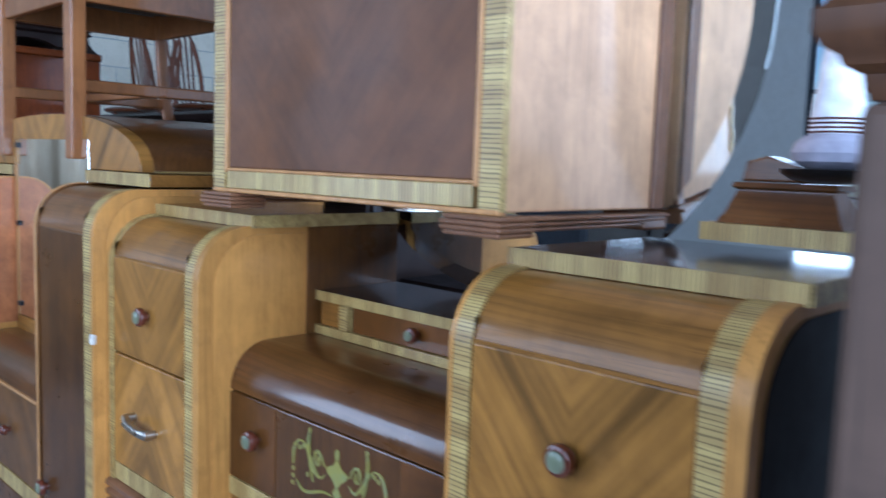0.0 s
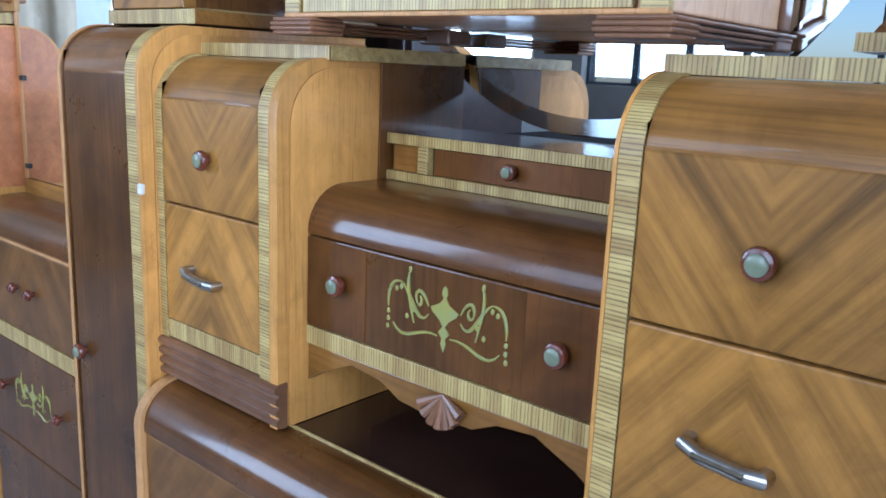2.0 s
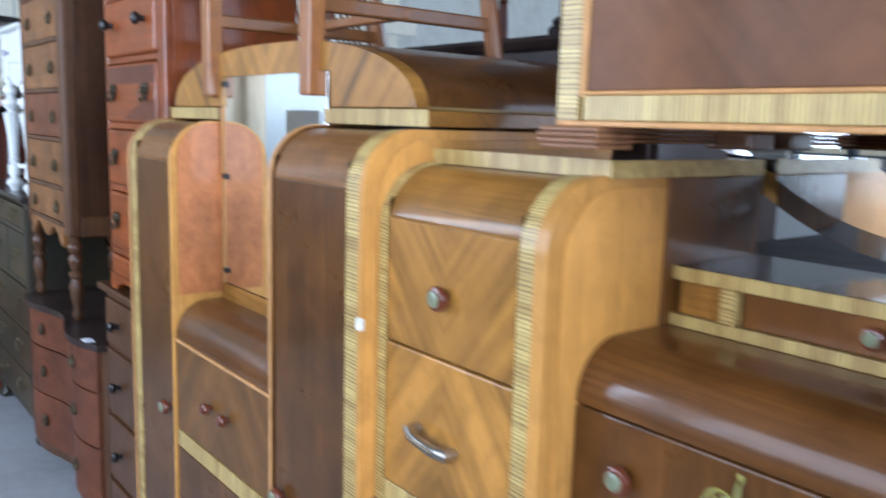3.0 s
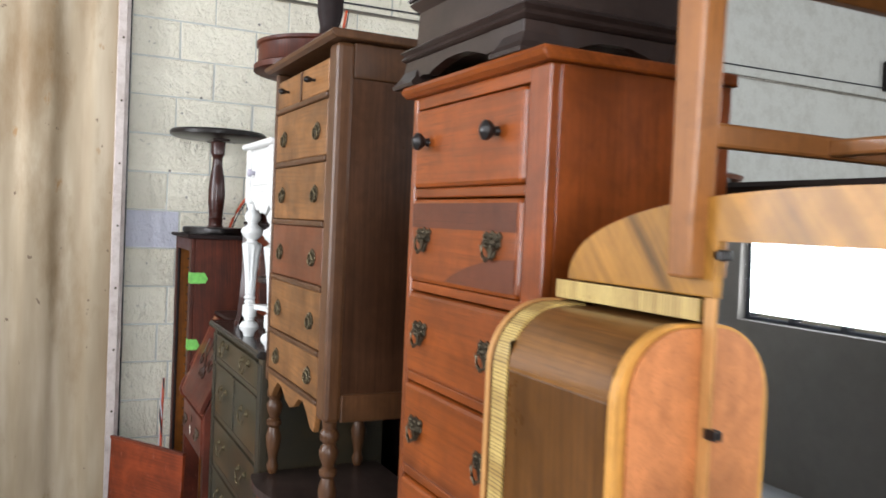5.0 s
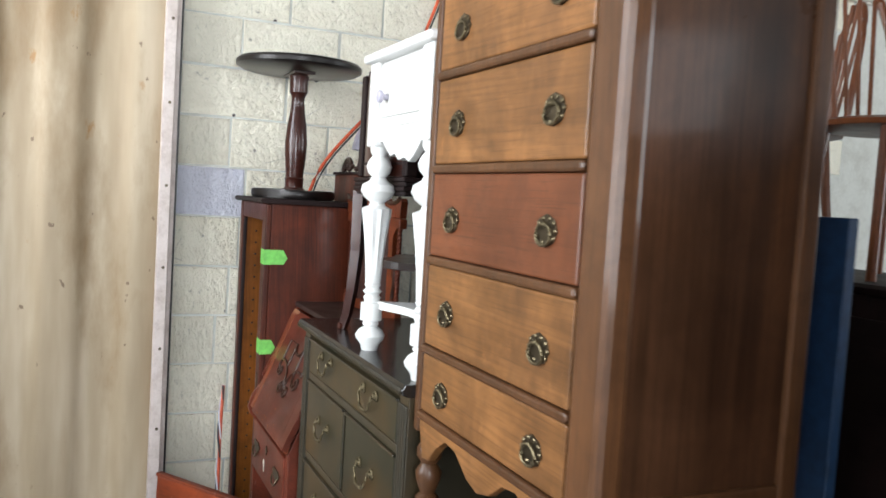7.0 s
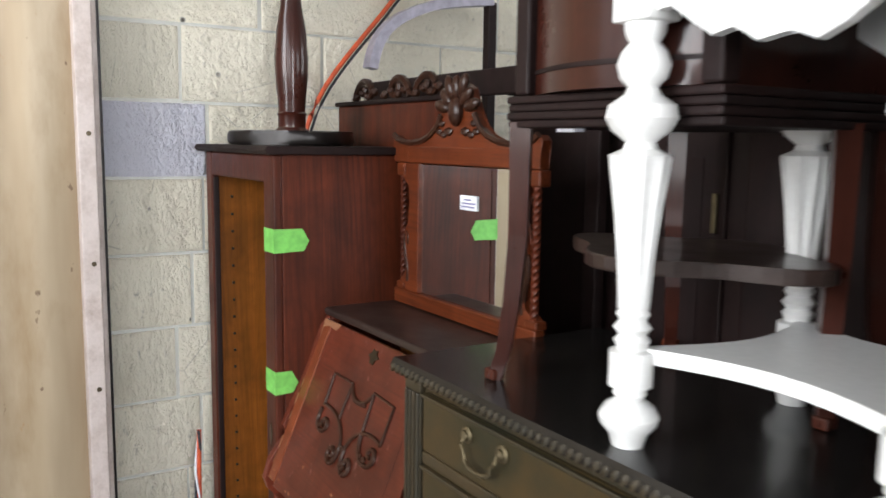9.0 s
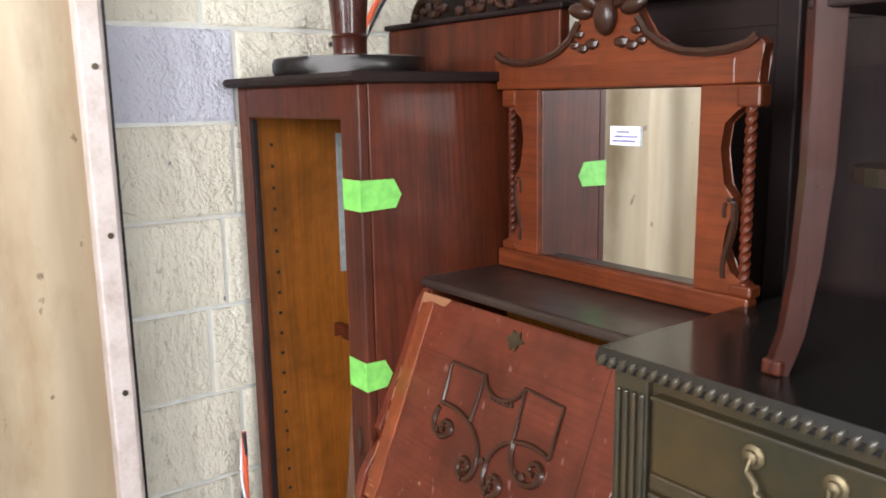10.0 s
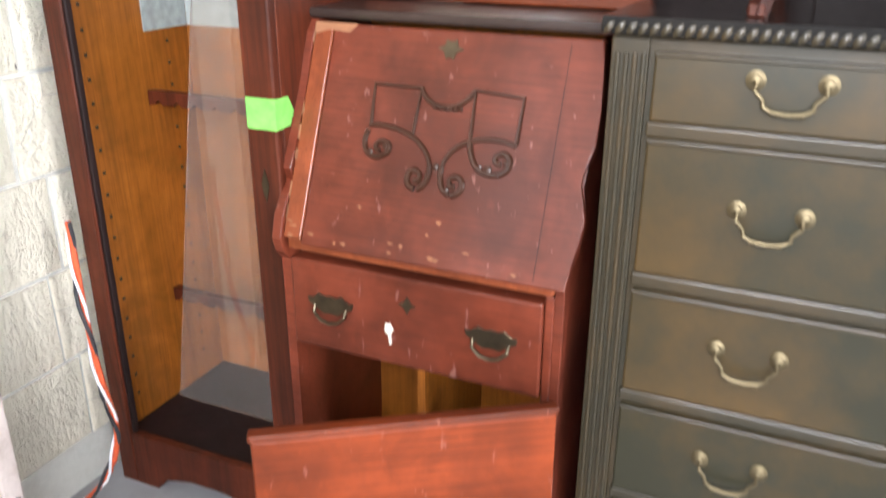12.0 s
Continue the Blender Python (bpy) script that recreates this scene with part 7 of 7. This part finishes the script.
def appliance_stack():
    w = thing("microwave_oven", (-5.25, -1.42, 1.11), "white boxy microwave oven standing on a black speaker", "oven")
    part("case", box(-5.50, -5.05, -1.70, -1.10, 1.1205, 1.39, 0.012), WHITE, w)
    part("door", box(-5.049, -5.035, -1.68, -1.28, 1.14, 1.37, 0.004), CARD, w, "pale grey door")
    part("control_panel", box(-5.049, -5.037, -1.27, -1.12, 1.14, 1.37, 0.003), LABEL, w, "white control panel")
    b = thing("loudspeaker", (-5.25, -1.42, 0.72), "black boxy loudspeaker with a white label on a dark stand", "loudspeaker")
    part("case", box(-5.50, -5.06, -1.72, -1.05, 0.7205, 1.12, 0.008), FABRIC, b)
    part("label", mesh_of(box, (-5.059, -5.057, -1.40, -1.20, 1.02, 1.035, 0), (-5.059, -5.057, -1.40, -1.20, 0.80, 0.815, 0), (-5.059, -5.057, -1.40, -1.385, 0.815, 1.02, 0), (-5.059, -5.057, -1.215, -1.20, 0.815, 1.02, 0)), LABEL, b, "white printed frame")
    s = thing("stand", (-5.25, -1.42, FLOOR), "dark blue-grey low stand beside the door", "stand")
    part("body", box(-5.52, -5.04, -1.75, -1.0, FLOOR + 0.04, 0.70, 0.006), FRAMEDK, s)
    part("top", box(-5.54, -5.02, -1.77, -0.98, 0.7002, 0.72, 0.004), FRAMEDK, s)
    for fx in (-5.5, -5.1):
        for fy in (-1.72, -1.07):
            part("foot", box(fx, fx + 0.04, fy, fy + 0.04, FLOOR, FLOOR + 0.04, 0.003), IRON, s)


appliance_stack()

# conduit and box on the block wall
cond = thing("conduit", (-6.0, 3.5, 2.6), "grey steel conduit fixed along the block wall", "pipe")
part("pipe", tube([(-6.015, 0.5, 2.605), (-6.015, 7.8, 2.585)], 0.010, 8), CHROME, cond, "", True)
part("pipe", tube([(-6.018, 1.0, 2.64), (-6.018, 7.8, 2.70)], 0.005, 8), CABLE_D, cond, "", True)
jb = thing("junction_box", (-6.0, 6.4, 2.77), "dark grey electrical box on the block wall", "electrical box")
part("case", box(-6.03, -5.95, 6.2, 6.58, 2.66, 2.90, 0.01), IRON, jb)
part("cover", box(-5.949, -5.94, 6.25, 6.53, 2.69, 2.87, 0.004), CHROME, jb)


# ---- blocks of the west wall ----
def block_material(name, colour, dirt):
    m, nt, b = mat_base(name, 0.7)
    n = noise_tex(nt, coords(nt), 5, 6, 0.7)
    n2 = noise_tex(nt, coords(nt), 26, 6, 0.7)
    n3 = noise_tex(nt, coords(nt), 9, 4, 0.65)
    oi = nt.nodes.new("ShaderNodeObjectInfo")
    base = ramp(nt, oi.outputs["Random"], [(0.0, shade(colour, 0.95)), (1.0, shade(colour, 1.04))])
    base = mix(nt, ramp(nt, n, [(0.5, (0, 0, 0)), (0.75, (0.4, 0.4, 0.4))]), base, dirt)
    base = mix(nt, ramp(nt, n2, [(0.62, (0, 0, 0)), (0.72, (0.7, 0.7, 0.7))]), base, shade(dirt, 0.45))
    vo = nt.nodes.new("ShaderNodeTexVoronoi")
    vo.inputs["Scale"].default_value = 13.0
    nt.links.new(coords(nt), vo.inputs["Vector"])
    pits = ramp(nt, vo.outputs["Distance"], [(0.07, (1, 1, 1)), (0.12, (0, 0, 0))])
    pick = ramp(nt, noise_tex(nt, coords(nt), 6, 2, 0.5), [(0.55, (0, 0, 0)), (0.6, (1, 1, 1))])
    base = mix(nt, mix(nt, 1.0, pits, pick, "MULTIPLY"), base, (0.06, 0.05, 0.04))
    cr = nt.nodes.new("ShaderNodeTexVoronoi")
    cr.feature = "DISTANCE_TO_EDGE"
    cr.inputs["Scale"].default_value = 4.0
    nt.links.new(coords(nt), cr.inputs["Vector"])
    crack = ramp(nt, cr.outputs["Distance"], [(0.002, (0.5, 0.5, 0.5)), (0.006, (0, 0, 0))])
    base = mix(nt, mix(nt, 1.0, crack, ramp(nt, noise_tex(nt, coords(nt), 4, 2, 0.5), [(0.60, (0, 0, 0)), (0.66, (1, 1, 1))]), "MULTIPLY"), base, (0.3, 0.27, 0.22))
    nt.links.new(base, b.inputs["Base Color"])
    add = nt.nodes.new("ShaderNodeMath")
    add.operation = "ADD"
    nt.links.new(n2, add.inputs[0])
    nt.links.new(n3, add.inputs[1])
    bump(nt, b, add.outputs[0], 1.0, 0.034)
    return m


BLOCK = block_material("cream_block_paint", (0.92, 0.865, 0.71), (0.70, 0.63, 0.48))
BLOCK_LILAC = block_material("lilac_block_paint", (0.72, 0.72, 0.80), (0.68, 0.66, 0.68))
rng = random.Random(4)


def block_mesh(k):
    bm = bmesh.new()
    bmesh.ops.create_cube(bm, size=1.0)
    front = [e for e in bm.edges if all(v.co.x > 0 for v in e.verts)]
    for v in bm.verts:
        v.co.x *= 0.04
        v.co.y *= 0.388
        v.co.z *= 0.190
        v.co += Vector((rng.uniform(-1, 1) * 0.002, rng.uniform(-1, 1) * 0.003, rng.uniform(-1, 1) * 0.002))
    bmesh.ops.bevel(bm, geom=front, offset=0.006, segments=2, affect="EDGES", profile=0.5)
    me = bpy.data.meshes.new("block")
    bm.to_mesh(me)
    bm.free()
    me.materials.append(BLOCK)
    return me


BLOCKS = [block_mesh(k) for k in range(7)]
lilac = BLOCKS[0].copy()
lilac.materials[0] = BLOCK_LILAC
wall_o = ORIGIN[wall_west.name]
FIRST = {-6: 0.70, -5: 0.66, -4: 0.70, -3: 0.64, -2: 0.685, -1: 0.72, 0: 0.735, 1: 0.67, 2: 0.885, 3: 0.70, 4: 0.885, 5: 0.71, 6: 0.885, 7: 0.70, 8: 0.885}
for row in range(-6, 9):
    z = 1.228 + 0.1975 * row + 0.0988
    y0, y1 = 0.472, FIRST[row] - 0.004
    while y0 < 3.7:
        ob = new("block", lilac if (row == 0 and y0 < 0.5) else rng.choice(BLOCKS))
        ob.parent = wall_west
        ob.location = Vector((-6.052 + rng.uniform(-0.003, 0.003), (y0 + y1) / 2, z)) - wall_o
        ob.scale = (1, (y1 - y0) / 0.388, 1)
        y0, y1 = y1 + 0.007, y1 + 0.395
